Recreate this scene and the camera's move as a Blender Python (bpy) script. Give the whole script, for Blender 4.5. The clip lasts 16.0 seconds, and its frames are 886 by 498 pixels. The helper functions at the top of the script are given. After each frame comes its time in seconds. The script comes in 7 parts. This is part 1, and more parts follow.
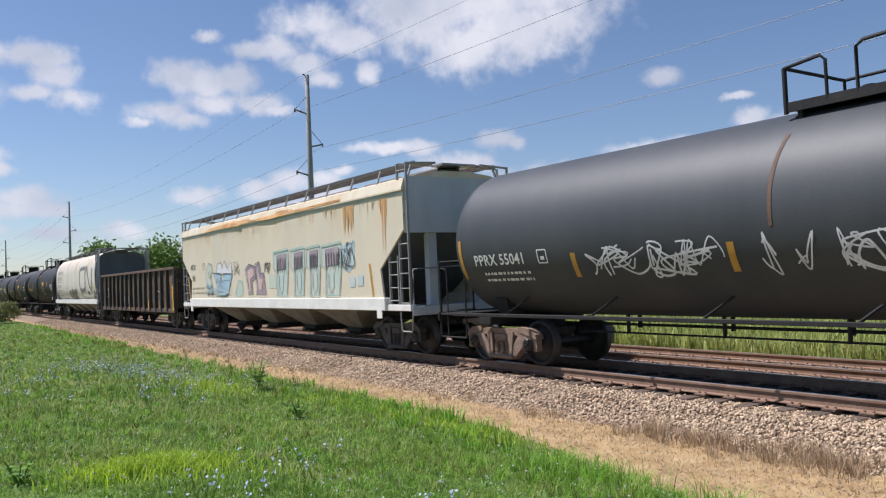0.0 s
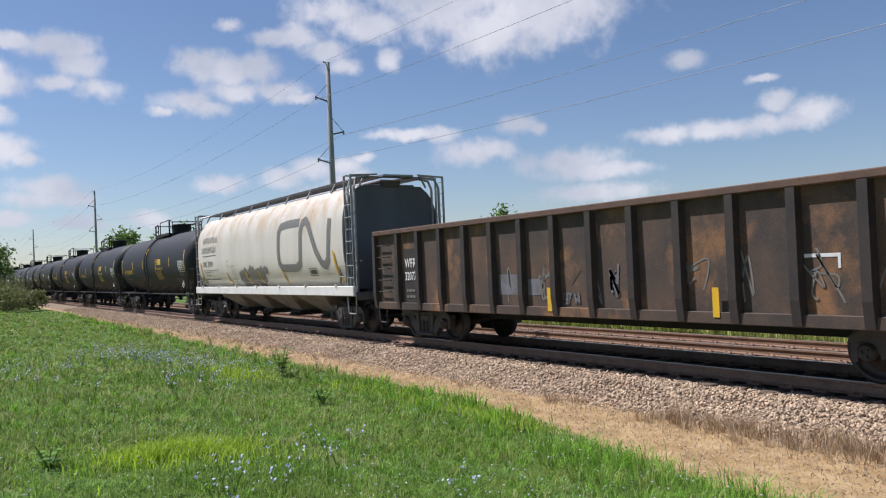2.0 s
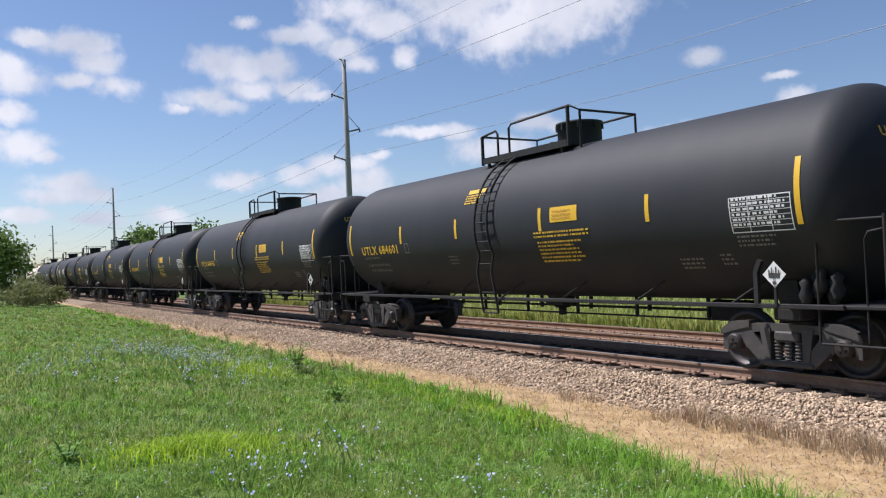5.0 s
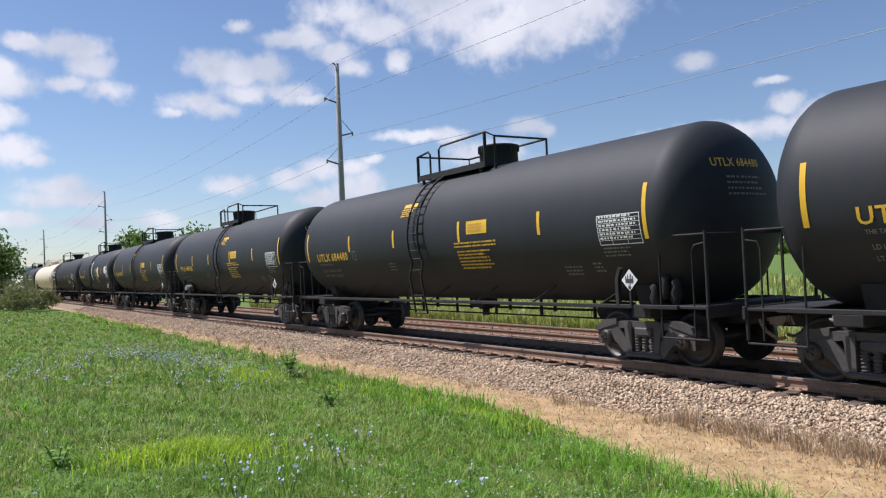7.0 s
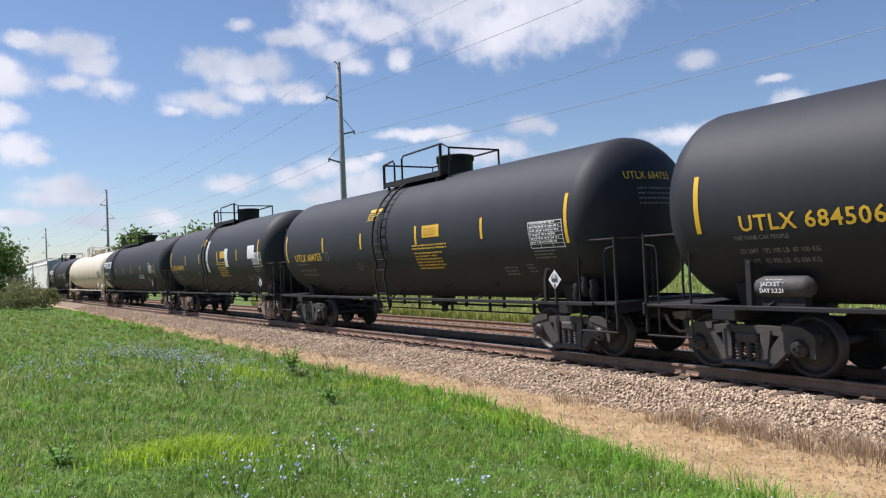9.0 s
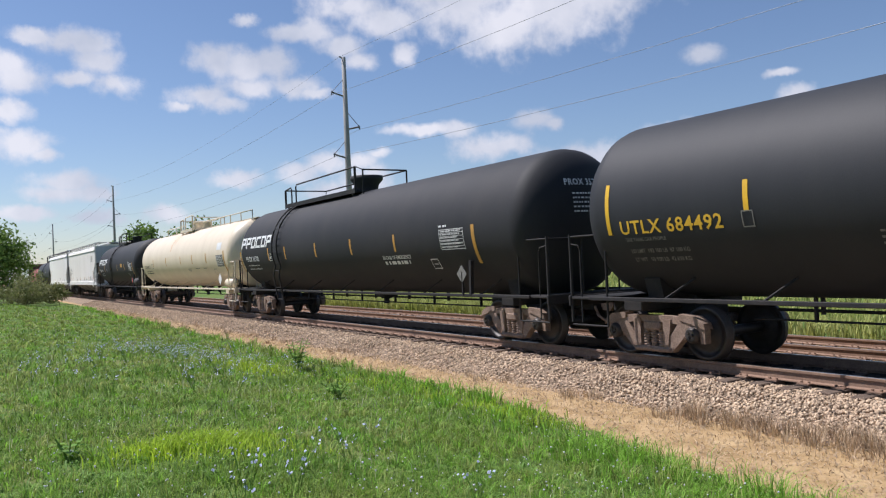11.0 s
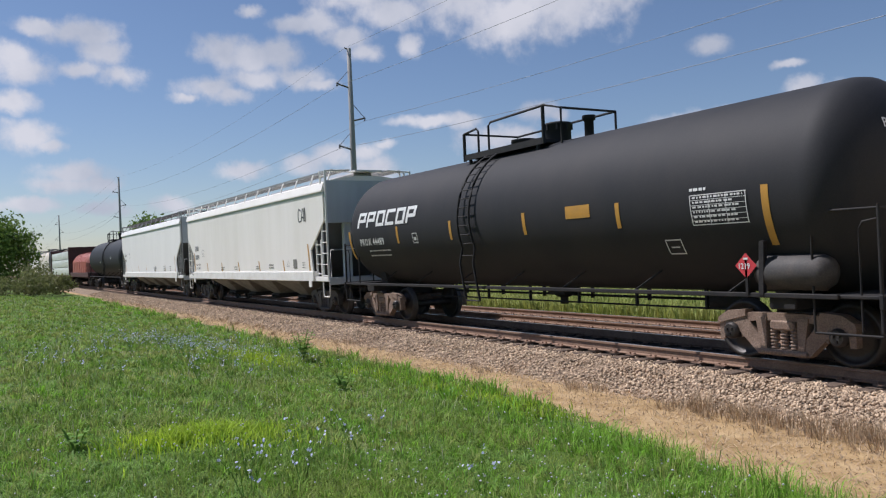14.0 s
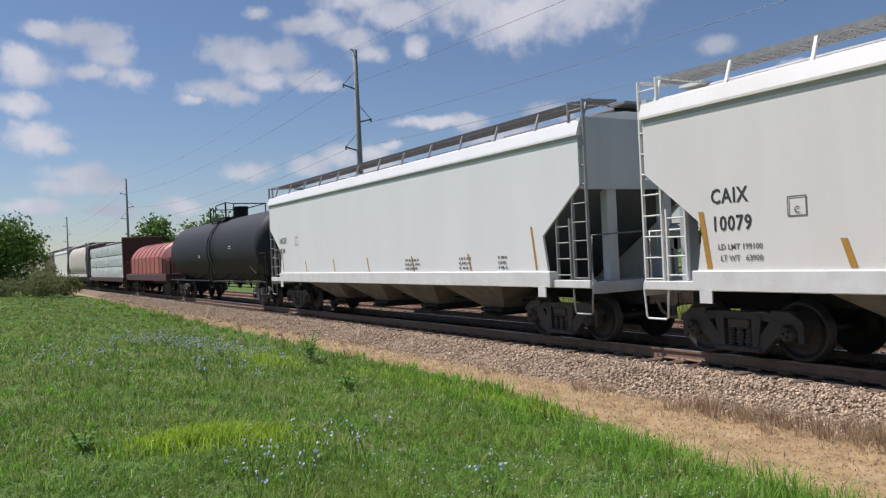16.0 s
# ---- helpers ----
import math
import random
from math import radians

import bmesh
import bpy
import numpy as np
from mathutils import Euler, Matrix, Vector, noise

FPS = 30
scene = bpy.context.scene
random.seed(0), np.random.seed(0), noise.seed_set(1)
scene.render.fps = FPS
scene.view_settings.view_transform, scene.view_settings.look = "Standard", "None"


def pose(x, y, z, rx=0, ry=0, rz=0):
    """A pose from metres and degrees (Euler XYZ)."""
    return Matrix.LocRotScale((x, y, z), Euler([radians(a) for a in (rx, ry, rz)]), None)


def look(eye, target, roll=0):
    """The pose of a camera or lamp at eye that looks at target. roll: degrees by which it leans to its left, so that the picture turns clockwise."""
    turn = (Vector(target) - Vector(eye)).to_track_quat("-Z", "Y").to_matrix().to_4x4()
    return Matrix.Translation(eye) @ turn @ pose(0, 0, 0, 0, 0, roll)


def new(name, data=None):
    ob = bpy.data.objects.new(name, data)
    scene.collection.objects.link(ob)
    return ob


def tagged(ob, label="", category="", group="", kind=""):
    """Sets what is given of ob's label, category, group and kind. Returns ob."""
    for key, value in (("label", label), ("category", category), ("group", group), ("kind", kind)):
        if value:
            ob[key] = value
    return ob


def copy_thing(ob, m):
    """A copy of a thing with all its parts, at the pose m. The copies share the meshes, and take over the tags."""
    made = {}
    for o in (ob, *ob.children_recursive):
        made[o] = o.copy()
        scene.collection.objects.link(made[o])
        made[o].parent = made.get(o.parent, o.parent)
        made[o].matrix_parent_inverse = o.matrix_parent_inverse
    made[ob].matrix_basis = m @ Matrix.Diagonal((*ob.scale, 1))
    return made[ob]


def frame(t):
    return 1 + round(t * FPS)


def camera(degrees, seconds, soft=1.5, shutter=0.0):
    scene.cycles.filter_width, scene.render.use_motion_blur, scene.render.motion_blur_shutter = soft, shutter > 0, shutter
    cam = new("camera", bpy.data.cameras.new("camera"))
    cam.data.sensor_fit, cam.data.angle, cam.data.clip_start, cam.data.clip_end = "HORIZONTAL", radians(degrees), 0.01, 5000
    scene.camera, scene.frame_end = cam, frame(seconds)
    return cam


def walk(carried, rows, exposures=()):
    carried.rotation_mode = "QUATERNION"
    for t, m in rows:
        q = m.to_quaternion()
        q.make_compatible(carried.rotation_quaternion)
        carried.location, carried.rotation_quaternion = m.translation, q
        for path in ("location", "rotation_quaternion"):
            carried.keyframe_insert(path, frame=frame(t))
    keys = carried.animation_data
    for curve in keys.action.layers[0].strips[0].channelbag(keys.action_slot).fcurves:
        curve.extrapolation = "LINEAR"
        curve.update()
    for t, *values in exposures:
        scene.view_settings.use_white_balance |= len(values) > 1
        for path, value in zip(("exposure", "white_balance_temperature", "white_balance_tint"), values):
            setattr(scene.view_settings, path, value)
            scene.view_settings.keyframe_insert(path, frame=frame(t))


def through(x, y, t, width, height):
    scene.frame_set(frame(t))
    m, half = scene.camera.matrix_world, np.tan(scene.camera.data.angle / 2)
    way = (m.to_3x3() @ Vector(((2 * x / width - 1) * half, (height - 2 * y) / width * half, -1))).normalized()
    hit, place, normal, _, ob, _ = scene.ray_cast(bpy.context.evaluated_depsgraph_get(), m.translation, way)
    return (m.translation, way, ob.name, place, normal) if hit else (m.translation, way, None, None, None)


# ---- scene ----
EYE_Z = 1.889
TRACK_Y = 11.437           # centre line of the near track, rail head at z = 0
SIDING_Y, SIDING_Z = 15.55, -0.19
# seconds, heading from the far side of the track, tilt, lean (degrees)
PATH = [(0.0, -55.502, 2.017, -2.451), (0.5, -55.562, 1.741, -2.472), (1.0, -55.994, 1.435, -2.516), (1.5, -56.542, 1.24, -2.662),
        (2.0, -57.109, 1.122, -2.703), (2.5, -57.59, 1.117, -2.636), (3.0, -57.91, 1.101, -2.622), (3.5, -58.174, 0.964, -2.559),
        (4.0, -58.287, 0.903, -2.526), (6.5, -57.891, 1.221, -2.512), (7.0, -57.707, 1.248, -2.504), (7.5, -57.683, 1.247, -2.503),
        (8.0, -57.676, 1.266, -2.455), (8.5, -57.842, 1.255, -2.469), (9.0, -57.834, 1.146, -2.49), (11.5, -58.343, 0.734, -2.584),
        (12.0, -58.315, 0.62, -2.54), (12.5, -58.214, 0.413, -2.562), (13.0, -58.331, 0.288, -2.594), (13.5, -58.518, 0.219, -2.572),
        (14.0, -58.654, 0.219, -2.498), (14.5, -58.671, 0.254, -2.488), (15.0, -58.662, 0.273, -2.521), (15.5, -58.818, 0.316, -2.561),
        (16.0, -59.12, 0.304, -2.599)]


def aim(heading, tilt, lean):
    h, p = radians(heading), radians(tilt)
    way = Vector((math.sin(h) * math.cos(p), math.cos(h) * math.cos(p), math.sin(p)))
    eye = Vector((0, 0, EYE_Z))
    return look(eye, eye + way, lean)


cam = camera(58.71, 16.0, soft=1.2)
walk(cam, [(t, aim(h, p, r)) for t, h, p, r in PATH], [(0.0, 0.36, 6020, 17), (0.7, 0.36, 6020, 17), (1.5, 0.18, 6020, 17), (2.5, 0.36, 6020, 17), (3.5, 0.34, 6020, 17), (4.0, 0.46, 6020, 17), (9.0, 0.46, 6020, 17), (11.5, 0.36, 6020, 17),
      (12.5, 0.22, 6020, 17), (13.0, 0.05, 6020, 17), (14.0, 0.10, 6020, 17), (15.0, 0.18, 6020, 17), (15.5, 0.0, 6020, 17), (16.0, 0.0, 6020, 17)])

# ---- sky and sun ----
SUN_WAY = Vector((-0.43, -0.33, 0.84)).normalized()     # towards the sun
SUN_EL = math.asin(SUN_WAY.z)
SUN_AZ = math.atan2(SUN_WAY.x, SUN_WAY.y)

# cumulus in the sky: heading, height, half width, half height (degrees)
HIGH_BANK = [(-56.3, 18.2, 3.1, 2.16), (-53.1, 16.2, 3.3, 1.78), (-49.5, 17.2, 4.3, 2.27), (-46.3, 17.5, 2.23, 1.63), (-53.7, 19.7, 5.78, 2.33),
             (-49.2, 19.9, 5.74, 2.7), (-58.7, 18.9, 1.86, 1.37), (-64.5, 18.2, 2.47, 1.09), (-61.9, 17.1, 2.48, 1.03), (-68.6, 16.3, 1.42, 0.55),
             (-66.7, 16.4, 1.63, 0.78), (-65.0, 15.4, 1.56, 0.79), (-63.8, 14.4, 1.15, 0.6), (-60.4, 14.7, 0.83, 0.68), (-71.7, 17.1, 0.72, 0.35),
             (-39.2, 13.2, 1.1, 0.57), (-34.5, 11.4, 0.84, 0.22)]
MIDDLE_BANK = [(-73.7, 14.7, 1.59, 0.85), (-72.1, 14.0, 1.8, 0.93), (-69.8, 14.2, 1.45, 1.02), (-68.6, 12.7, 1.95, 0.67), (-71.5, 12.7, 1.8, 0.7),
               (-67.0, 12.2, 1.22, 0.32), (-74.8, 11.9, 1.66, 0.77), (-76.2, 11.3, 0.98, 0.35), (-73.2, 11.5, 1.39, 0.51), (-83.4, 15.3, 1.57, 0.72),
               (-82.1, 15.2, 1.43, 0.8), (-81.3, 14.0, 1.25, 0.88), (-82.8, 12.9, 1.35, 0.44), (-80.4, 12.6, 1.26, 0.67), (-85.1, 15.4, 1.47, 0.42),
               (-86.2, 12.8, 1.45, 0.92), (-86.7, 13.5, 1.08, 0.88), (-86.8, 10.7, 1.08, 0.64), (-86.3, 8.6, 1.63, 0.79), (-84.7, 7.9, 0.81, 0.36)]
LOW_BANK = [(-83.4, 6.2, 2.23, 0.66), (-84.1, 5.5, 1.92, 0.51), (-82.1, 5.5, 1.43, 0.56), (-86.4, 4.2, 1.81, 0.4), (-81.8, 3.9, 1.43, 0.41),
            (-72.7, 6.3, 1.59, 0.47), (-77.5, 4.0, 1.36, 0.46), (-68.3, 6.6, 1.3, 0.64), (-66.1, 7.3, 1.55, 0.73), (-64.0, 7.5, 1.15, 0.65),
            (-62.7, 8.0, 0.82, 0.33), (-66.5, 5.3, 1.71, 0.61), (-63.4, 6.0, 1.84, 1.02)]
RIGHT_BANK = [(-59.0, 9.5, 2.56, 0.37), (-56.5, 9.4, 1.07, 0.53), (-51.3, 9.7, 1.15, 0.73), (-50.1, 9.3, 0.74, 0.4), (-54.9, 8.0, 1.85, 0.82),
              (-53.2, 8.1, 1.23, 0.65), (-33.6, 9.7, 1.05, 0.56), (-31.6, 8.9, 1.67, 0.73), (-33.8, 8.3, 2.26, 0.6), (-37.4, 8.3, 2.51, 0.61),
              (-40.9, 8.4, 2.17, 0.55), (-47.8, 6.9, 3.04, 0.89), (-45.5, 6.2, 3.22, 0.56), (-45.9, 4.6, 3.63, 0.56)]


def make_world():
    world = bpy.data.worlds.new("sky")
    scene.world = world
    world.use_nodes = True
    nt = world.node_tree
    nt.nodes.clear()
    N, L = nt.nodes.new, nt.links.new
    out = N("ShaderNodeOutputWorld")
    sky = N("ShaderNodeTexSky")
    sky.sky_type, sky.sun_disc = "NISHITA", False
    sky.sun_elevation, sky.sun_rotation = SUN_EL, SUN_AZ
    sky.air_density, sky.dust_density, sky.ozone_density = 1.0, 0.3, 2.5
    bg = N("ShaderNodeBackground")
    bg.inputs[1].default_value = 0.075
    L(sky.outputs[0], bg.inputs[0])
    white = N("ShaderNodeBackground")
    white.inputs[1].default_value = 0.66
    co = N("ShaderNodeTexCoord")
    # ragged edges
    big = N("ShaderNodeTexNoise")
    big.inputs["Scale"].default_value, big.inputs["Detail"].default_value, big.inputs["Roughness"].default_value = 26, 8, 0.6
    L(co.outputs["Generated"], big.inputs["Vector"])
    off = N("ShaderNodeVectorMath")
    off.operation = "SUBTRACT"
    off.inputs[1].default_value = (0.5, 0.5, 0.5)
    L(big.outputs["Color"], off.inputs[0])
    warp = N("ShaderNodeVectorMath")
    warp.operation = "MULTIPLY_ADD"
    warp.inputs[1].default_value = (0.026, 0.026, 0.022)
    L(off.outputs[0], warp.inputs[0])
    L(co.outputs["Generated"], warp.inputs[2])
    last = None
    for az, el, ra, re in HIGH_BANK + MIDDLE_BANK + LOW_BANK + RIGHT_BANK:
        a, e = radians(az), radians(el)
        c = Vector((math.sin(a) * math.cos(e), math.cos(a) * math.cos(e), math.sin(e)))
        e1 = Vector((math.cos(a), -math.sin(a), 0))
        e2 = e1.cross(c)
        m = Matrix((e1, e2, c)).transposed()
        if m.determinant() < 0:
            m = Matrix((e1, -e2, c)).transposed()
        mp = N("ShaderNodeMapping")
        mp.vector_type = "TEXTURE"
        mp.inputs["Location"].default_value = c
        mp.inputs["Rotation"].default_value = m.to_euler()
        mp.inputs["Scale"].default_value = (radians(ra) * 1.14, radians(re) * 1.15, 1000)
        L(warp.outputs[0], mp.inputs[0])
        ln = N("ShaderNodeVectorMath")
        ln.operation = "LENGTH"
        L(mp.outputs[0], ln.inputs[0])
        if last is None:
            last = ln.outputs["Value"]
        else:
            mn = N("ShaderNodeMath")
            mn.operation = "SMOOTH_MIN"
            mn.inputs[2].default_value = 0.25
            L(last, mn.inputs[0])
            L(ln.outputs["Value"], mn.inputs[1])
            last = mn.outputs[0]
    ramp = N("ShaderNodeMapRange")
    ramp.interpolation_type = "SMOOTHSTEP"
    for i, v in ((1, 1.40), (2, 0.30), (3, 0.0), (4, 0.92)):
        ramp.inputs[i].default_value = v
    puff = N("ShaderNodeTexNoise")
    puff.inputs["Scale"].default_value, puff.inputs["Detail"].default_value, puff.inputs["Roughness"].default_value = 34, 9, 0.6
    L(co.outputs["Generated"], puff.inputs["Vector"])
    frayed = N("ShaderNodeMath")
    frayed.operation = "MULTIPLY_ADD"
    frayed.inputs[1].default_value = -1.7
    L(puff.outputs["Fac"], frayed.inputs[0])
    L(last, frayed.inputs[2])
    level = N("ShaderNodeMath")
    level.inputs[1].default_value = 0.85
    L(frayed.outputs[0], level.inputs[0])
    L(level.outputs[0], ramp.inputs[0])
    # thin haze of cloud low over the horizon and soft grey in the thick parts
    tone = N("ShaderNodeTexNoise")
    tone.inputs["Scale"].default_value, tone.inputs["Detail"].default_value = 9, 5
    L(co.outputs["Generated"], tone.inputs["Vector"])
    grey = N("ShaderNodeValToRGB")
    grey.color_ramp.elements[0].position, grey.color_ramp.elements[0].color = 0.35, (0.66, 0.70, 0.76, 1)
    grey.color_ramp.elements[1].position, grey.color_ramp.elements[1].color = 0.62, (1.0, 0.99, 0.98, 1)
    L(tone.outputs["Fac"], grey.inputs[0])
    L(grey.outputs[0], white.inputs[0])
    mix = N("ShaderNodeMixShader")
    L(ramp.outputs[0], mix.inputs[0])
    L(bg.outputs[0], mix.inputs[1])
    L(white.outputs[0], mix.inputs[2])
    L(mix.outputs[0], out.inputs[0])
    sun = new("sun", bpy.data.lights.new("sun", "SUN"))
    sun.data.energy, sun.data.angle, sun.data.color = 5.0, radians(0.53), (1.0, 0.95, 0.87)
    sun.matrix_basis = look((0, 0, 60), Vector((0, 0, 60)) - SUN_WAY)


make_world()

# ---- materials ----


def mat(name, base, rough=0.6, metal=0.0, second=None, amount=0.5, scale=3.0, stretch=(1, 1, 1), grain=0.12, fine=60.0,
        bump=0.1, third=None, third_at=0.62, third_scale=1.2, island=0.0, through=0.0, spec=0.5):
    """A surface: base colour, a second one in soft patches, a third in sharper stains, fine grain and relief."""
    m = bpy.data.materials.new(name)
    m.use_nodes = True
    nt = m.node_tree
    N, L = nt.nodes.new, nt.links.new
    b = nt.nodes["Principled BSDF"]
    b.inputs["Roughness"].default_value, b.inputs["Metallic"].default_value = rough, metal
    b.inputs["Specular IOR Level"].default_value = spec
    co, info = N("ShaderNodeTexCoord"), N("ShaderNodeObjectInfo")
    sh = N("ShaderNodeVectorMath")
    sh.operation = "MULTIPLY_ADD"
    sh.inputs[1].default_value = (37, 11, 5)
    L(info.outputs["Random"], sh.inputs[0])
    L(co.outputs["Object"], sh.inputs[2])
    st = N("ShaderNodeMapping")
    st.inputs["Scale"].default_value = stretch
    L(sh.outputs[0], st.inputs[0])
    col = N("ShaderNodeRGB")
    col.outputs[0].default_value = (*base, 1)
    last = col.outputs[0]

    def blend(fac, a, bcol):
        mx = N("ShaderNodeMix")
        mx.data_type = "RGBA"
        L(fac, mx.inputs[0])
        L(a, mx.inputs[6])
        mx.inputs[7].default_value = (*bcol, 1)
        return mx.outputs[2]

    def patches(sc, lo, hi, top):
        n = N("ShaderNodeTexNoise")
        n.inputs["Scale"].default_value, n.inputs["Detail"].default_value, n.inputs["Roughness"].default_value = sc, 7, 0.62
        L(st.outputs[0], n.inputs["Vector"])
        r = N("ShaderNodeMapRange")
        for i, v in ((1, lo), (2, hi), (3, 0.0), (4, top)):
            r.inputs[i].default_value = v
        L(n.outputs["Fac"], r.inputs[0])
        return r.outputs[0]

    if second:
        last = blend(patches(scale, 0.38, 0.66, amount), last, second)
    if third:
        last = blend(patches(third_scale, third_at, third_at + 0.1, 0.85), last, third)
    g = N("ShaderNodeTexNoise")
    g.inputs["Scale"].default_value, g.inputs["Detail"].default_value = fine, 4
    L(co.outputs["Object"], g.inputs["Vector"])
    gr = N("ShaderNodeMapRange")
    for i, v in ((1, 0.3), (2, 0.7), (3, 1 - grain), (4, 1 + grain)):
        gr.inputs[i].default_value = v
    L(g.outputs["Fac"], gr.inputs[0])
    hsv = N("ShaderNodeHueSaturation")
    L(gr.outputs[0], hsv.inputs["Value"])
    L(last, hsv.inputs["Color"])
    last = hsv.outputs[0]
    if island:
        geo = N("ShaderNodeNewGeometry")
        ir = N("ShaderNodeMapRange")
        for i, v in ((1, 0), (2, 1), (3, 1 - island), (4, 1 + island)):
            ir.inputs[i].default_value = v
        L(geo.outputs["Random Per Island"], ir.inputs[0])
        h2 = N("ShaderNodeHueSaturation")
        L(ir.outputs[0], h2.inputs["Value"])
        L(last, h2.inputs["Color"])
        last = h2.outputs[0]
    L(last, b.inputs["Base Color"])
    if bump:
        bp = N("ShaderNodeBump")
        bp.inputs["Strength"].default_value, bp.inputs["Distance"].default_value = bump, 0.02
        L(g.outputs["Fac"], bp.inputs["Height"])
        L(bp.outputs[0], b.inputs["Normal"])
    if through:
        tr = N("ShaderNodeBsdfTranslucent")
        L(last, tr.inputs[0])
        ms = N("ShaderNodeMixShader")
        ms.inputs[0].default_value = through
        L(b.outputs[0], ms.inputs[1])
        L(tr.outputs[0], ms.inputs[2])
        L(ms.outputs[0], nt.nodes["Material Output"].inputs[0])
    return m


V = (1.0, 1.0, 0.18)     # streaks that run down
M_BLACK = mat("black_tank_paint", (0.017, 0.019, 0.023), 0.64, spec=0.34, second=(0.026, 0.027, 0.030), amount=0.6, scale=1.2, stretch=V, grain=0.2, fine=90, bump=0.05)
M_GREYBLACK = mat("weathered_black_paint", (0.040, 0.046, 0.054), 0.55, spec=0.4, second=(0.060, 0.064, 0.068), amount=0.7, scale=1.0, stretch=V, third=(0.15, 0.075, 0.035), third_at=0.70, grain=0.15, bump=0.05)
M_PROBLACK = mat("satin_black_paint", (0.020, 0.021, 0.024), 0.68, spec=0.28, second=(0.040, 0.036, 0.035), amount=0.45, scale=0.8, stretch=(1, 1, 0.5), grain=0.15, bump=0.04)
M_FRAME = mat("grimy_black_underframe", (0.018, 0.018, 0.019), 0.75, spec=0.3, second=(0.038, 0.033, 0.030), amount=0.6, scale=4, grain=0.3, bump=0.2)
M_STEEL = mat("worn_wheel_steel", (0.055, 0.048, 0.044), 0.5, 0.3, second=(0.028, 0.024, 0.022), amount=0.8, scale=6, grain=0.2)
M_BOGIE = mat("dusty_cast_steel", (0.045, 0.043, 0.042), 0.7, second=(0.09, 0.075, 0.062), amount=0.6, scale=3, grain=0.2, fine=40, bump=0.1)
M_RUSTBOGIE = mat("rusty_cast_steel", (0.19, 0.13, 0.095), 0.85, second=(0.30, 0.22, 0.165), amount=0.7, scale=6, grain=0.3, fine=40, bump=0.35)
M_CREAM = mat("cream_tank_paint", (0.70, 0.60, 0.45), 0.45, second=(0.60, 0.50, 0.36), amount=0.6, scale=1.1, stretch=V, third=(0.42, 0.33, 0.22), third_at=0.74, grain=0.05, bump=0.03)
M_CREAMFIT = mat("cream_fitting_paint", (0.68, 0.60, 0.46), 0.5, second=(0.45, 0.36, 0.25), amount=0.5, scale=4, grain=0.08)
M_BEIGE = mat("faded_beige_hopper_paint", (0.68, 0.60, 0.45), 0.55, second=(0.60, 0.54, 0.43), amount=0.7, scale=1.0, stretch=V, third=(0.52, 0.42, 0.29), third_at=0.70, third_scale=1.6, grain=0.06, bump=0.03)
M_WHITEHOP = mat("off_white_hopper_paint", (0.84, 0.80, 0.745), 0.5, second=(0.74, 0.70, 0.63), amount=0.7, scale=0.9, stretch=V, grain=0.04, bump=0.02)
M_WHITE2 = mat("clean_white_hopper_paint", (0.86, 0.84, 0.81), 0.48, second=(0.78, 0.76, 0.73), amount=0.5, scale=0.9, stretch=V, grain=0.03, bump=0.02)
M_CNGREY = mat("pale_grey_hopper_paint", (0.68, 0.63, 0.55), 0.5, second=(0.57, 0.53, 0.46), amount=0.7, scale=0.9, stretch=V, grain=0.05, bump=0.03)
# grey end paint, with the blue-grey of the ends' shade in its colour
M_ENDGREY = mat("shaded_grey_end_paint", (0.50, 0.53, 0.55), 0.55, second=(0.40, 0.42, 0.43), amount=0.7, scale=1.4, stretch=V, grain=0.08)
# barrel hopper ends; also the shade painted into the slope sheets
M_DARKEND = mat("dark_grey_ends_and_shade", (0.10, 0.11, 0.12), 0.6, second=(0.07, 0.07, 0.07), amount=0.7, scale=1.4, stretch=V, grain=0.1)
M_SILL = mat("white_sill_paint", (0.80, 0.79, 0.75), 0.5, second=(0.58, 0.55, 0.49), amount=0.45, scale=2.5, grain=0.05)
M_GRATE = mat("galvanised_grating", (0.34, 0.34, 0.33), 0.5, 0.5, second=(0.2, 0.19, 0.18), amount=0.6, scale=6, grain=0.1)
M_DARKGRATE = mat("dark_grating", (0.075, 0.07, 0.068), 0.6, 0.3, second=(0.14, 0.11, 0.09), amount=0.5, scale=6)
M_RUST = mat("rust_brown_steel", (0.050, 0.040, 0.033), 0.8, second=(0.125, 0.075, 0.045), amount=0.95, scale=0.9, stretch=(1, 1, 0.7), third=(0.26, 0.13, 0.055), third_at=0.56, third_scale=0.75, grain=0.2, fine=45, bump=0.15)
M_RIB = mat("dark_brown_rib_steel", (0.026, 0.022, 0.020), 0.75, second=(0.055, 0.038, 0.028), amount=0.6, scale=3, grain=0.2)
M_CAP = mat("rusty_top_chord", (0.13, 0.075, 0.05), 0.8, second=(0.07, 0.045, 0.035), amount=0.7, scale=3, grain=0.2)
M_RED = mat("faded_red_cover_paint", (0.42, 0.12, 0.09), 0.55, second=(0.34, 0.13, 0.10), amount=0.7, scale=1.2, stretch=V, grain=0.07)
M_MAROON = mat("maroon_flatcar_paint", (0.085, 0.035, 0.032), 0.7, second=(0.05, 0.03, 0.03), amount=0.6, scale=2, grain=0.12)
M_WRAP = mat("white_plastic_wrap", (0.70, 0.73, 0.70), 0.35, second=(0.42, 0.52, 0.44), amount=0.6, scale=2.2, grain=0.05, bump=0.5, fine=12)
M_YELLOW = mat("reflective_yellow_tape", (0.72, 0.43, 0.02), 0.45, second=(0.55, 0.33, 0.03), amount=0.4, scale=6, grain=0.04, bump=0)
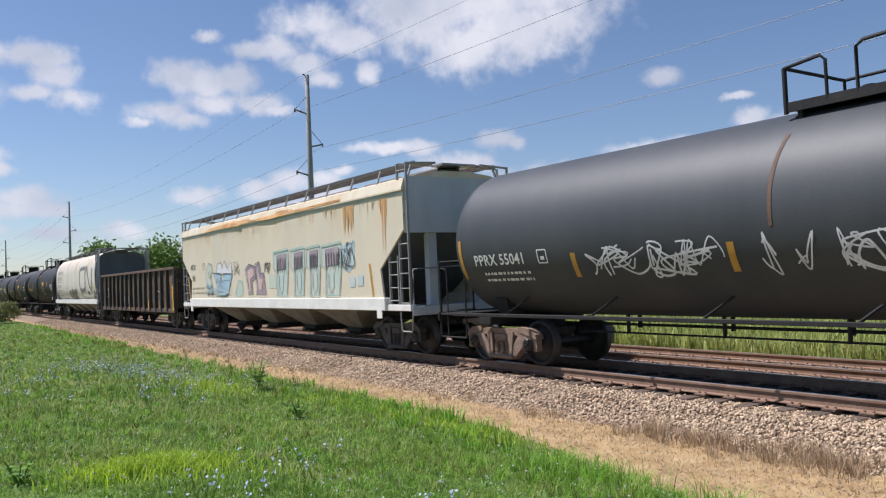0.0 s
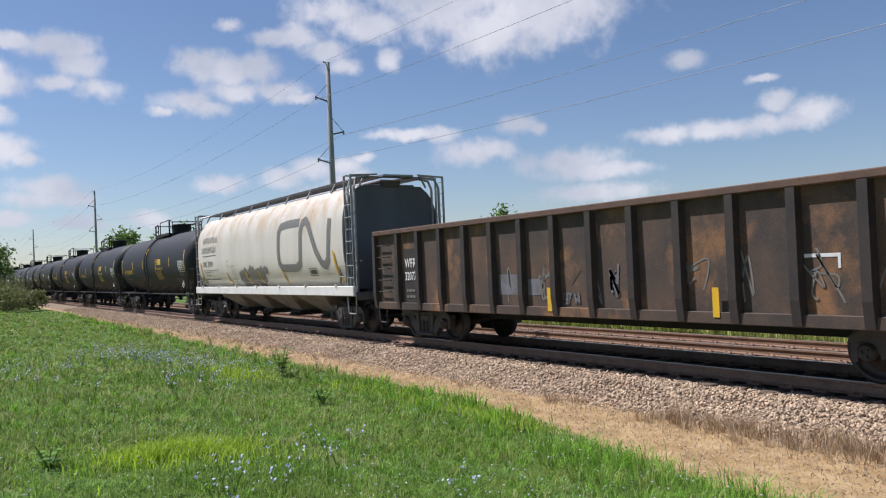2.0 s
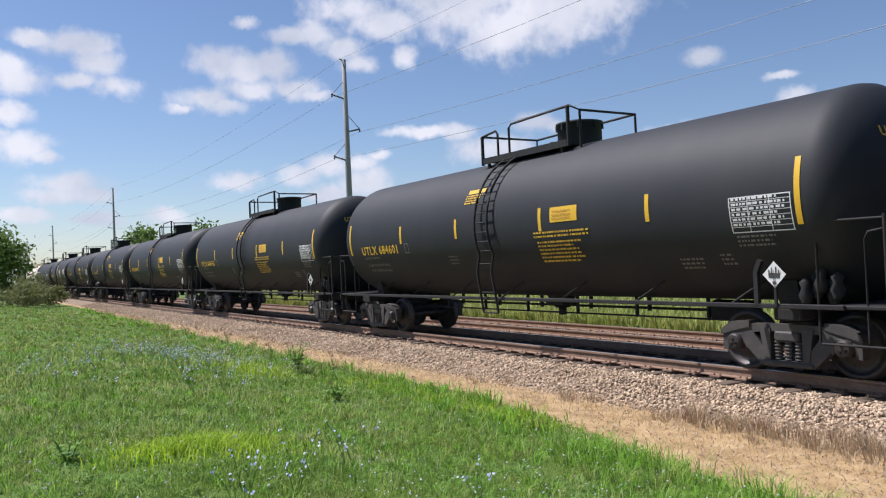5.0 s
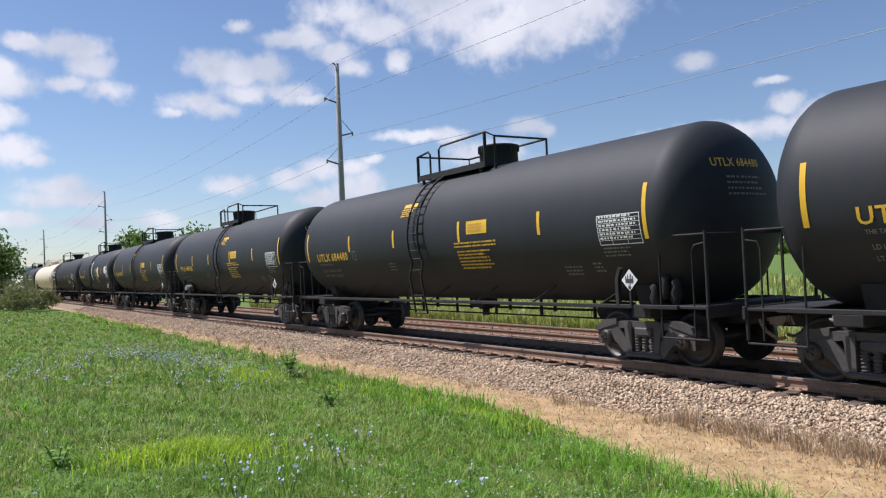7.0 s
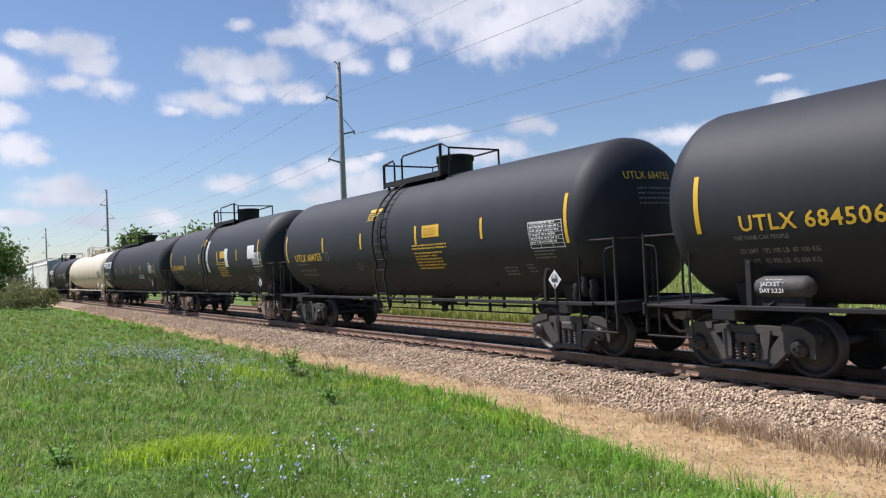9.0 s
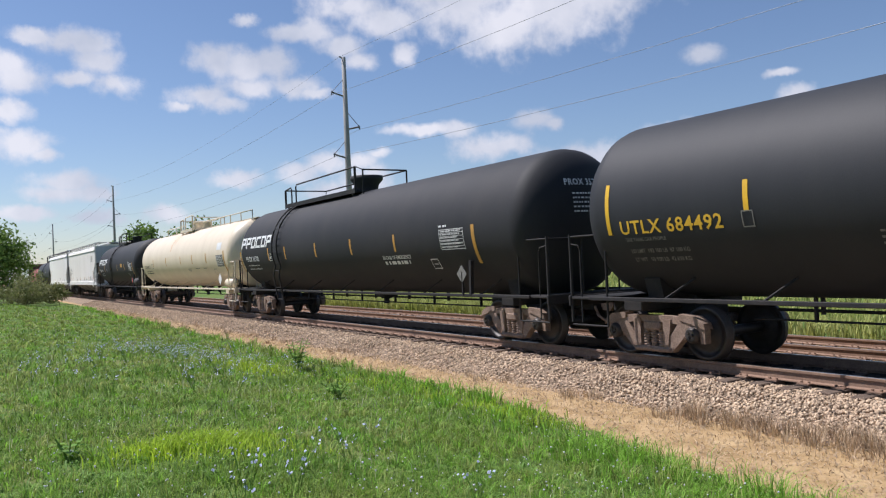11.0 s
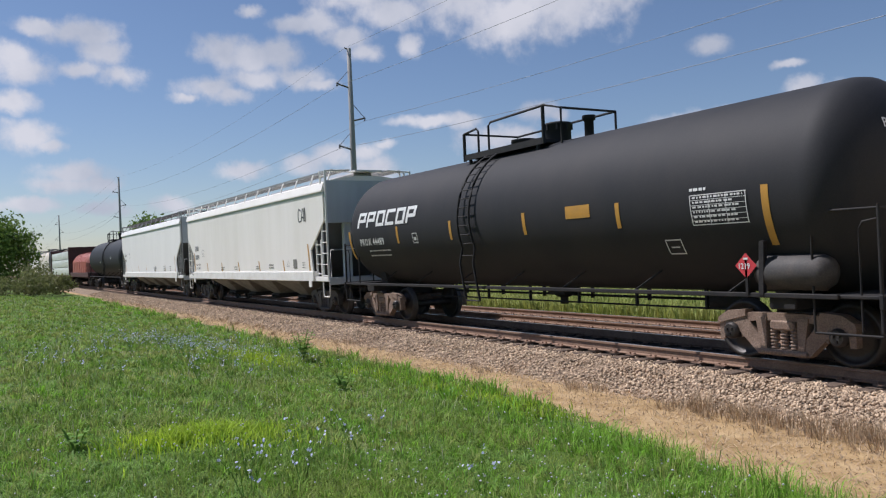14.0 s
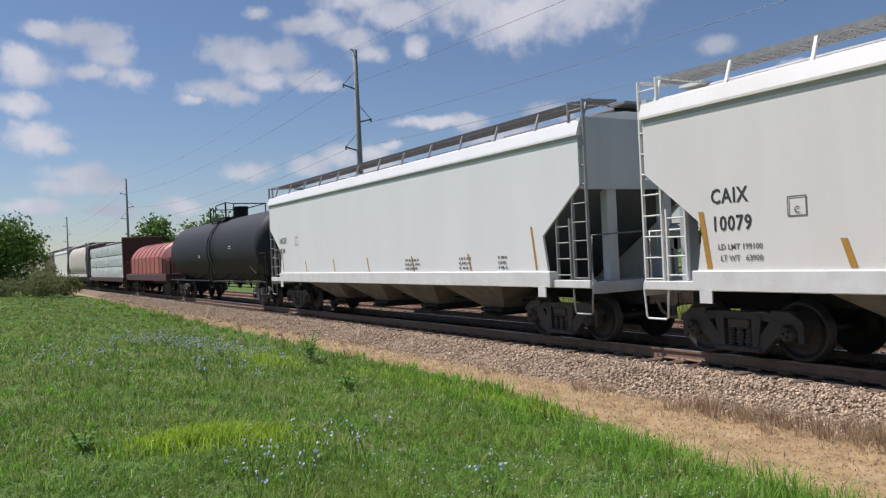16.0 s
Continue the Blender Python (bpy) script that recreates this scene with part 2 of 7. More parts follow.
M_AMBER = mat("dirty_amber_tape", (0.52, 0.27, 0.04), 0.5, second=(0.36, 0.2, 0.06), amount=0.5, scale=6, grain=0.05, bump=0)
M_WTEXT = mat("white_stencil_paint", (0.74, 0.74, 0.72), 0.5, second=(0.5, 0.5, 0.48), amount=0.4, scale=9, grain=0.05, bump=0)
M_YTEXT = mat("yellow_stencil_paint", (0.74, 0.45, 0.03), 0.5, second=(0.5, 0.31, 0.04), amount=0.4, scale=9, grain=0.05, bump=0)
M_DIMTEXT = mat("faded_stencil_paint", (0.20, 0.19, 0.17), 0.6, second=(0.1, 0.1, 0.09), amount=0.6, scale=12, grain=0.05, bump=0)
M_KTEXT = mat("black_stencil_paint", (0.04, 0.04, 0.042), 0.5, second=(0.09, 0.09, 0.09), amount=0.5, scale=9, grain=0.05, bump=0)
M_GTEXT = mat("grey_stencil_paint", (0.17, 0.165, 0.15), 0.55, second=(0.24, 0.22, 0.19), amount=0.5, scale=6, grain=0.06, bump=0)
M_SPRAYW = mat("white_spray_paint", (0.72, 0.72, 0.74), 0.6, second=(0.4, 0.4, 0.42), amount=0.5, scale=5, grain=0.08, bump=0)
M_SPRAYK = mat("black_spray_paint", (0.06, 0.06, 0.065), 0.6, second=(0.14, 0.13, 0.12), amount=0.6, scale=5, grain=0.1, bump=0)
M_SPRAYB = mat("pale_blue_spray_paint", (0.50, 0.58, 0.58), 0.6, second=(0.34, 0.48, 0.52), amount=0.6, scale=2.5, grain=0.08, bump=0)
M_SPRAYT = mat("faded_teal_spray_paint", (0.30, 0.47, 0.44), 0.6, second=(0.50, 0.53, 0.47), amount=0.8, scale=2.2, grain=0.08, bump=0)
M_SPRAYP = mat("faded_violet_spray_paint", (0.27, 0.21, 0.26), 0.6, second=(0.48, 0.42, 0.40), amount=0.7, scale=2.2, grain=0.08, bump=0)
M_WEDGE = mat("blue_spray_paint", (0.30, 0.46, 0.58), 0.6, second=(0.42, 0.53, 0.58), amount=0.7, scale=2.5, grain=0.08, bump=0)
M_PINK = mat("faded_pink_spray_paint", (0.58, 0.38, 0.36), 0.6, second=(0.62, 0.50, 0.44), amount=0.7, scale=2.5, grain=0.08, bump=0)
M_PALETEAL = mat("pale_teal_spray_paint", (0.46, 0.56, 0.50), 0.6, second=(0.60, 0.57, 0.46), amount=0.8, scale=1.6, grain=0.08, bump=0)
M_TANSTAIN = mat("tan_dust_streak", (0.52, 0.38, 0.21), 0.75, second=(0.58, 0.48, 0.34), amount=0.8, scale=3, stretch=(2, 2, 0.3), grain=0.1, bump=0)
# dirty chutes, coloured darker still for the shade under the car
M_CHUTE = mat("dirty_shaded_chute_paint", (0.20, 0.19, 0.17), 0.75, second=(0.10, 0.095, 0.085), amount=0.8, scale=2.5, grain=0.15)
# near-black ballast colour that deepens the shadow under the train
M_SHADEBED = mat("train_shadow_ballast", (0.045, 0.038, 0.033), 0.95, second=(0.028, 0.024, 0.022), amount=0.8, scale=3, grain=0.4, fine=26, bump=0.8, island=0.4)
M_RUSTSTAIN = mat("orange_rust_stain", (0.62, 0.29, 0.08), 0.75, second=(0.62, 0.46, 0.26), amount=0.8, scale=4, stretch=(2, 2, 0.3), grain=0.1, bump=0)
M_TAPEW = mat("white_decal", (0.72, 0.72, 0.70), 0.5, second=(0.55, 0.55, 0.53), amount=0.4, scale=7, grain=0.04, bump=0)
M_REDTAPE = mat("red_decal", (0.55, 0.05, 0.06), 0.45, grain=0.04, bump=0)
M_BRICKRED = mat("red_brown_fitting_paint", (0.26, 0.075, 0.045), 0.7, second=(0.13, 0.06, 0.04), amount=0.6, scale=5)
M_PATCH = mat("faded_blue_grey_patch", (0.17, 0.18, 0.20), 0.7, second=(0.10, 0.085, 0.075), amount=0.8, scale=3, grain=0.15, bump=0)
M_RAILSIDE = mat("rusted_rail_steel", (0.20, 0.12, 0.08), 0.8, second=(0.29, 0.19, 0.13), amount=0.7, scale=4, grain=0.2, fine=50)
M_RAILTOP = mat("polished_rail_head", (0.42, 0.39, 0.36), 0.32, 0.85, second=(0.3, 0.26, 0.22), amount=0.5, scale=3, grain=0.06)
M_TIE = mat("weathered_creosoted_timber", (0.085, 0.06, 0.045), 0.9, second=(0.19, 0.13, 0.09), amount=0.7, scale=5, stretch=(3, 0.4, 1), grain=0.3, bump=0.5)
M_STONE = mat("pale_limestone_ballast", (0.48, 0.365, 0.25), 0.9, second=(0.31, 0.215, 0.14), amount=0.6, scale=1.4, grain=0.15, fine=40, bump=0.3, island=0.5)
M_BED = mat("packed_ballast_bed", (0.25, 0.18, 0.12), 0.95, second=(0.16, 0.115, 0.075), amount=0.8, scale=3, grain=0.4, fine=26, bump=0.8)
M_DARKBED = mat("rusty_stained_ballast", (0.16, 0.115, 0.09), 0.95, second=(0.10, 0.07, 0.055), amount=0.8, scale=3, grain=0.4, fine=26, bump=0.8, island=0.45)
M_POLE = mat("weathered_grey_pole", (0.34, 0.33, 0.32), 0.8, second=(0.24, 0.23, 0.22), amount=0.7, scale=4, stretch=(1, 1, 0.1), grain=0.15)
M_POLEARM = mat("dark_insulator_arm", (0.10, 0.09, 0.085), 0.6, second=(0.16, 0.13, 0.12), amount=0.5, scale=4)
M_WIRE = mat("dull_aluminium_wire", (0.27, 0.28, 0.31), 0.6, 0.4)
M_BARK = mat("grey_brown_bark", (0.13, 0.10, 0.075), 0.9, second=(0.08, 0.06, 0.045), amount=0.7, scale=6, stretch=(1, 1, 0.2), grain=0.3, bump=0.6)



def top_stain(m, colour, low, high, amount, scale):
    """Soft uneven stains that have run down from the roof of a car."""
    nt = m.node_tree
    N, L = nt.nodes.new, nt.links.new
    base = nt.nodes["Principled BSDF"].inputs["Base Color"]
    was = base.links[0].from_socket
    co, sep, st, n = N("ShaderNodeTexCoord"), N("ShaderNodeSeparateXYZ"), N("ShaderNodeMapping"), N("ShaderNodeTexNoise")
    L(co.outputs["Object"], sep.inputs[0])
    st.inputs["Scale"].default_value = (1.0, 1.0, 0.35)
    L(co.outputs["Object"], st.inputs[0])
    n.inputs["Scale"].default_value, n.inputs["Detail"].default_value, n.inputs["Roughness"].default_value = scale, 8, 0.68
    L(st.outputs[0], n.inputs["Vector"])
    up, spot, mul, mx = N("ShaderNodeMapRange"), N("ShaderNodeMapRange"), N("ShaderNodeMath"), N("ShaderNodeMix")
    for i, v in ((1, low), (2, high), (3, 0.0), (4, 1.0)):
        up.inputs[i].default_value = v
    for i, v in ((1, 0.44), (2, 0.66), (3, 0.0), (4, amount)):
        spot.inputs[i].default_value = v
    L(sep.outputs["Z"], up.inputs[0])
    L(n.outputs["Fac"], spot.inputs[0])
    mul.operation = "MULTIPLY"
    L(up.outputs[0], mul.inputs[0])
    L(spot.outputs[0], mul.inputs[1])
    mx.data_type = "RGBA"
    L(mul.outputs[0], mx.inputs[0])
    L(was, mx.inputs[6])
    mx.inputs[7].default_value = (*colour, 1)
    L(mx.outputs[2], base)


top_stain(M_CNGREY, (0.50, 0.33, 0.16), 2.9, 3.7, 0.9, 1.5)
top_stain(M_BEIGE, (0.55, 0.36, 0.17), 3.0, 4.1, 0.6, 1.2)
top_stain(M_CREAM, (0.48, 0.34, 0.18), 3.3, 4.1, 0.5, 1.0)

# ---- mesh builder ----


class Build:
    """Collects vertices and faces of one mesh."""

    def __init__(self):
        self.v, self.f, self.s = [], [], []

    def add(self, verts, faces, smooth=False):
        n = len(self.v)
        self.v += [tuple(p) for p in verts]
        self.f += [tuple(i + n for i in q) for q in faces]
        self.s += [smooth] * len(faces)
        return self

    def box(self, x0, x1, y0, y1, z0, z1, bev=0.0):
        if bev <= 0:
            vs = [(x, y, z) for x in (x0, x1) for y in (y0, y1) for z in (z0, z1)]
            return self.add(vs, [(0, 1, 3, 2), (4, 6, 7, 5), (0, 4, 5, 1), (2, 3, 7, 6), (0, 2, 6, 4), (1, 5, 7, 3)])
        c = min(bev, (x1 - x0) / 3, (y1 - y0) / 3, (z1 - z0) / 3)
        poly = [(y0 + c, z0), (y1 - c, z0), (y1, z0 + c), (y1, z1 - c), (y1 - c, z1), (y0 + c, z1), (y0, z1 - c), (y0, z0 + c)]
        rings, cy, cz = [], (y0 + y1) / 2, (z0 + z1) / 2
        for x, k in ((x0, c), (x0 + c, 0), (x1 - c, 0), (x1, c)):
            rings.append([(x, y + (k if y < cy else -k), z + (k if z < cz else -k)) for y, z in poly])
        return self.loft(rings, True)

    def loft(self, rings, caps=True, smooth=False):
        n = len(rings[0])
        vs = [p for r in rings for p in r]
        fs = [(i * n + j, i * n + (j + 1) % n, (i + 1) * n + (j + 1) % n, (i + 1) * n + j) for i in range(len(rings) - 1) for j in range(n)]
        self.add(vs, fs, smooth)
        if caps:
            k = (len(rings) - 1) * n
            self.add(rings[0], [tuple(range(n))[::-1]])
            self.add(rings[-1], [tuple(range(n))])
        return self

    def prism_y(self, poly, y0, y1):
        """A polygon in x and z, from y0 to y1."""
        return self.loft([[(x, y0, z) for x, z in poly], [(x, y1, z) for x, z in poly]])

    def prism_x(self, poly, x0, x1):
        """A polygon in y and z, from x0 to x1."""
        return self.loft([[(x0, y, z) for y, z in poly], [(x1, y, z) for y, z in poly]])

    def bar(self, a, b, w, d=None):
        """A square bar between two points."""
        a, b = Vector(a), Vector(b)
        d = d or w
        t = (b - a).normalized()
        side = t.cross(Vector((0, 0, 1)) if abs(t.z) < 0.9 else Vector((0, 1, 0))).normalized()
        up = side.cross(t)
        o = [side * (w / 2) * i + up * (d / 2) * j for i, j in ((-1, -1), (1, -1), (1, 1), (-1, 1))]
        return self.loft([[a + q for q in o], [b + q for q in o]])

    def tube(self, pts, r, seg=6, caps=True):
        pts = [Vector(p) for p in pts]
        rings = []
        for i, p in enumerate(pts):
            t = (pts[min(i + 1, len(pts) - 1)] - pts[max(i - 1, 0)]).normalized()
            side = t.cross(Vector((0, 0, 1)) if abs(t.z) < 0.92 else Vector((0, 1, 0))).normalized()
            up = side.cross(t)
            rings.append([p + r * (math.cos(k * math.tau / seg) * side + math.sin(k * math.tau / seg) * up) for k in range(seg)])
        return self.loft(rings, caps, True)

    def lathe(self, prof, axis="x", seg=32, at=(0, 0, 0), caps=True):
        """prof: (along, radius) pairs; turned about an axis through at."""
        at = Vector(at)
        rings = []
        for a, r in prof:
            ring = []
            for k in range(seg):
                c, s = math.cos(k * math.tau / seg) * r, math.sin(k * math.tau / seg) * r
                ring.append(at + Vector({"x": (a, c, s), "y": (c, a, s), "z": (c, s, a)}[axis]))
            rings.append(ring)
        return self.loft(rings, caps, True)

    def mesh(self, name, material):
        me = bpy.data.meshes.new(name)
        me.from_pydata(self.v, [], self.f)
        bm = bmesh.new()
        bm.from_mesh(me)
        bmesh.ops.recalc_face_normals(bm, faces=bm.faces)
        bm.to_mesh(me)
        bm.free()
        me.polygons.foreach_set("use_smooth", self.s)
        me.materials.append(material)
        return me


def part(name, b, material, parent, label="", at=None):
    """Links one mesh under a thing or under a part. b: a Build or a mesh that alike parts share."""
    me = b.mesh(name, material) if isinstance(b, Build) else b
    ob = new(name, me)
    ob.parent = parent
    if at is not None:
        ob.matrix_basis = at if isinstance(at, Matrix) else Matrix.Translation(at)
    return tagged(ob, label)


def thing(name, label, category, group="", at=(0, 0, 0), kind=""):
    ob = new(name)
    ob.matrix_basis = Matrix.Translation(at)
    ob.empty_display_size = 0.3
    return tagged(ob, label, category, group, kind)


def big_mesh(name, verts, faces, material, label, category, kind="stuff", smooth=False):
    """A large joined mesh from arrays."""
    me = bpy.data.meshes.new(name)
    verts, faces = np.asarray(verts, np.float32), np.asarray(faces, np.int32)
    n = faces.shape[1]
    me.vertices.add(len(verts))
    me.vertices.foreach_set("co", verts.ravel())
    me.loops.add(faces.size)
    me.loops.foreach_set("vertex_index", faces.ravel())
    me.polygons.add(len(faces))
    me.polygons.foreach_set("loop_start", np.arange(0, faces.size, n, dtype=np.int32))
    me.update(calc_edges=True)
    if smooth:
        me.polygons.foreach_set("use_smooth", np.ones(len(faces), bool))
    me.materials.append(material)
    return tagged(new(name, me), label, category, "", kind)


# ---- lettering and marks, drawn flat and then laid on a surface ----
TEXT = {}


def text_faces(body, size, spacing=1.0):
    key = (body, size, spacing)
    if key not in TEXT:
        cu = bpy.data.curves.new("text", "FONT")
        cu.body, cu.size, cu.space_character, cu.resolution_u, cu.offset = body, size, spacing, 2, size * 0.018
        ob = new("text", cu)
        me = bpy.data.meshes.new_from_object(ob.evaluated_get(bpy.context.evaluated_depsgraph_get()))
        TEXT[key] = ([(v.co.x, v.co.y) for v in me.vertices], [tuple(p.vertices) for p in me.polygons])
        bpy.data.objects.remove(ob)
        bpy.data.meshes.remove(me)
        bpy.data.curves.remove(cu)
    return TEXT[key]


class Flat:
    """Shapes in the plane (a along, b up) that are laid on a curved side."""

    def __init__(self):
        self.v, self.f, self.up = [], [], []

    def add(self, vs, fs):
        n = len(self.v)
        self.up += [0.0006 * (len(self.f) * 7 % 17)] * len(vs)
        self.v += vs
        self.f += [tuple(i + n for i in q) for q in fs]
        return self

    def rect(self, a0, a1, b0, b1, lean=0.0):
        n = max(1, math.ceil((b1 - b0) / 0.1))
        vs = []
        for i in range(n + 1):
            b = b0 + (b1 - b0) * i / n
            k = lean * i / n
            vs += [(a0 + k, b), (a1 + k, b)]
        return self.add(vs, [(2 * i, 2 * i + 1, 2 * i + 3, 2 * i + 2) for i in range(n)])

    def outline(self, a0, a1, b0, b1, w=0.03):
        self.rect(a0, a1, b0, b0 + w).rect(a0, a1, b1 - w, b1).rect(a0, a0 + w, b0 + w, b1 - w)
        return self.rect(a1 - w, a1, b0 + w, b1 - w)

    def poly(self, pts):
        return self.add(list(pts), [tuple(range(len(pts)))])

    def text(self, body, a, b, size, spacing=1.0, squeeze=1.0):
        vs, fs = text_faces(body, size, spacing)
        return self.add([(a + x * squeeze, b + y) for x, y in vs], fs)

    def lines(self, a0, a1, b, rows, h, gap, rnd, fill=0.7):
        """Rows of small bars, for lettering too small to read."""
        for i in range(rows):
            y, a = b - i * (h + gap), a0
            end = a0 + (a1 - a0) * rnd.uniform(0.75, 1.0)
            while a < end:
                w = rnd.uniform(0.8, 2.6) * h
                self.rect(a, min(a + w, end), y, y + h)
                a += w + h * rnd.uniform(0.3, 0.8) / fill
        return self

    def stroke(self, pts, w):
        pts = [Vector((*p, 0)) for p in pts]
        vs, fs = [], []
        for i, p in enumerate(pts):
            t = pts[min(i + 1, len(pts) - 1)] - pts[max(i - 1, 0)]
            n = Vector((-t.y, t.x, 0)).normalized() * w / 2
            vs += [tuple((p + n)[:2]), tuple((p - n)[:2])]
        return self.add(vs, [(2 * i, 2 * i + 1, 2 * i + 3, 2 * i + 2) for i in range(len(pts) - 1)])

    def scrawl(self, a0, a1, b0, b1, rnd, n, w):
        """A looping spray-can tag that fills a box."""
        for _ in range(n):
            steps = rnd.randint(5, 9)
            a = rnd.uniform(a0, a0 + (a1 - a0) * 0.6)
            key = [(min(max(a + rnd.uniform(-0.1, 0.22) * i * (a1 - a0) / 2, a0), a1), rnd.uniform(b0, b1)) for i in range(steps)]
            pts = []
            for i in range(1, len(key) - 2):
                for k in range(7):
                    u = k / 7
                    c = []
                    for d in (0, 1):
                        p0, p1, p2, p3 = (key[i + j][d] for j in (-1, 0, 1, 2))
                        c.append(0.5 * (2 * p1 + (p2 - p0) * u + (2 * p0 - 5 * p1 + 4 * p2 - p3) * u * u + (3 * p1 - p0 - 3 * p2 + p3) * u ** 3))
                    pts.append((c[0], min(max(c[1], b0), b1)))
            self.stroke(pts, w * rnd.uniform(0.7, 1.2))
        return self

    def lay(self, place, cut=0.09):
        """The shapes as a Build, bent by place(a, b) -> x, y, z."""
        bm = bmesh.new()
        vs = [bm.verts.new((a, b, q)) for (a, b), q in zip(self.v, self.up)]
        for q in self.f:
            try:
                bm.faces.new([vs[i] for i in q])
            except ValueError:
                pass
        if cut:
            lo, hi = min(b for _, b in self.v), max(b for _, b in self.v)
            for k in range(1, int((hi - lo) / cut) + 1):
                bmesh.ops.bisect_plane(bm, geom=bm.verts[:] + bm.edges[:] + bm.faces[:], plane_co=(0, lo + k * cut, 0), plane_no=(0, 1, 0))
        bm.verts.index_update()
        out = Build()
        laid = []
        for v in bm.verts:
            x, y, z = place(v.co.x, v.co.y)
            laid.append((x, y - v.co.z, z))
        out.add(laid, [tuple(v.index for v in q.verts) for q in bm.faces])
        bm.free()
        return out


def on_tank(r, zc, lift=0.006):
    """Places marks by height z on the near side of a tank."""
    def place(a, b):
        s = max(-0.999, min(0.999, (b - zc) / (r + lift)))
        return (a, -(r + lift) * math.sqrt(1 - s * s), zc + (r + lift) * s)
    return place


def on_side(y, lift=0.006):
    return lambda a, b: (a, y - lift, b)


def on_curve(profile, lift=0.008):
    """profile(z): half width of the body at that height."""
    return lambda a, b: (a, -profile(b) - lift, b)


def on_head(x0, depth, r, zc, lift=0.008):
    def place(a, b):
        q = max(0.0, 1 - (a * a + (b - zc) ** 2) / (r * r))
        return (x0 + depth * math.sqrt(q) + lift, a, b)
    return place


# ---- rolling stock: running gear ----
WHEEL_R, AXLE = 0.457, 0.889
GEAR = {}


def gear_meshes():
    w = Build()
    for s in (-1, 1):
        w.lathe([(s * a, r) for a, r in ((0.66, 0.14), (0.66, 0.24), (0.70, 0.30), (0.68, 0.39), (0.655, 0.40), (0.655, 0.486), (0.69, 0.482), (0.70, 0.457),
                                         (0.80, 0.452), (0.80, 0.39), (0.76, 0.385), (0.745, 0.28), (0.80, 0.2), (0.82, 0.14))], "y", 36)
        w.lathe([(s * 0.82, 0.085), (s * 0.93, 0.085), (s * 0.93, 0.135), (s * 1.13, 0.135), (s * 1.155, 0.11), (s * 1.17, 0.10)], "y", 18)
        for k in range(3):
            a = k * math.tau / 3
            w.box(math.cos(a) * 0.05 - 0.018, math.cos(a) * 0.05 + 0.018, min(s * 1.165, s * 1.20), max(s * 1.165, s * 1.20), math.sin(a) * 0.05 - 0.018, math.sin(a) * 0.05 + 0.018)
    w.lathe([(-0.7, 0.09), (0.7, 0.09)], "y", 12)
    GEAR["wheelset"] = w.mesh("wheelset", M_STEEL)
    for key, m in (("dark", M_BOGIE), ("rusty", M_RUSTBOGIE)):
        f = Build()
        top = [(-1.10, 0.60), (-0.98, 0.70), (-0.72, 0.745), (-0.36, 0.76), (0.36, 0.76), (0.72, 0.745), (0.98, 0.70), (1.10, 0.60)]
        low = [(1.10, 0.49), (0.92, 0.56), (0.70, 0.60), (0.36, 0.645), (-0.36, 0.645), (-0.70, 0.60), (-0.92, 0.56), (-1.10, 0.49)]
        f.prism_y(top + low, -0.075, 0.075)
        for s in (-1, 1):
            f.prism_y([(s * 0.90, 0.60), (s * 0.60, 0.66), (s * 0.27, 0.25), (s * 0.42, 0.13)], -0.08, 0.08)
            f.prism_y([(s * 0.26, 0.22), (s * 0.36, 0.22), (s * 0.44, 0.70), (s * 0.26, 0.70)], -0.10, 0.10)
            f.prism_y([(s * 1.16, 0.56), (s * 1.13, 0.66), (s * 0.95, 0.77), (s * 0.62, 0.80), (s * 0.62, 0.70), (s * 0.90, 0.63)], -0.10, 0.10)
            f.prism_y([(s * 1.13, 0.32), (s * 1.04, 0.32), (s * 1.02, 0.52), (s * 1.13, 0.58)], -0.07, 0.07)
            f.prism_y([(s * 0.72, 0.36), (s * 0.65, 0.40), (s * 0.70, 0.60), (s * 0.77, 0.58)], -0.07, 0.07)
            f.box(s * 0.889 - 0.11, s * 0.889 + 0.11, -0.085, 0.085, 0.53, 0.60, 0.015)
        f.box(-0.42, 0.42, -0.12, 0.12, 0.13, 0.22, 0.03)
        GEAR["side_" + key] = f.mesh("side_frame", m)
        sp = Build()
        for cx in (-0.17, 0.0, 0.17):
            prof = []
            for k in range(6):
                z = 0.22 + k * 0.05
                prof += [(z, 0.045), (z + 0.012, 0.068), (z + 0.03, 0.068), (z + 0.042, 0.045)]
            sp.lathe(prof, "z", 10, (cx, 0, 0))
        GEAR["spring_" + key] = sp.mesh("spring", m)
        bo = Build()
        bo.box(-0.21, 0.21, -1.12, 1.12, 0.50, 0.66, 0.03)
        bo.lathe([(0.66, 0.20), (0.74, 0.20)], "z", 18)
        GEAR["beam_" + key] = Build().box(-0.05, 0.05, -0.95, 0.95, 0.36, 0.48, 0.02).mesh("brake_beam", m)
        GEAR["bolster_" + key] = bo.mesh("bolster", m)
    c = Build()
    c.box(-0.75, 0.05, -0.13, 0.13, 0.72, 0.98, 0.02)
    c.prism_x([(-0.09, 0.76), (0.09, 0.76), (0.11, 0.86), (0.09, 0.98), (-0.09, 0.98), (-0.11, 0.86)], 0.05, 0.42)
    c.prism_y([(0.40, 0.72), (0.62, 0.70), (0.70, 0.78), (0.70, 0.98), (0.60, 1.02), (0.40, 1.0)], -0.17, 0.02)
    c.prism_y([(0.42, 0.76), (0.60, 0.76), (0.66, 0.86), (0.60, 0.96), (0.42, 0.96)], 0.02, 0.13)
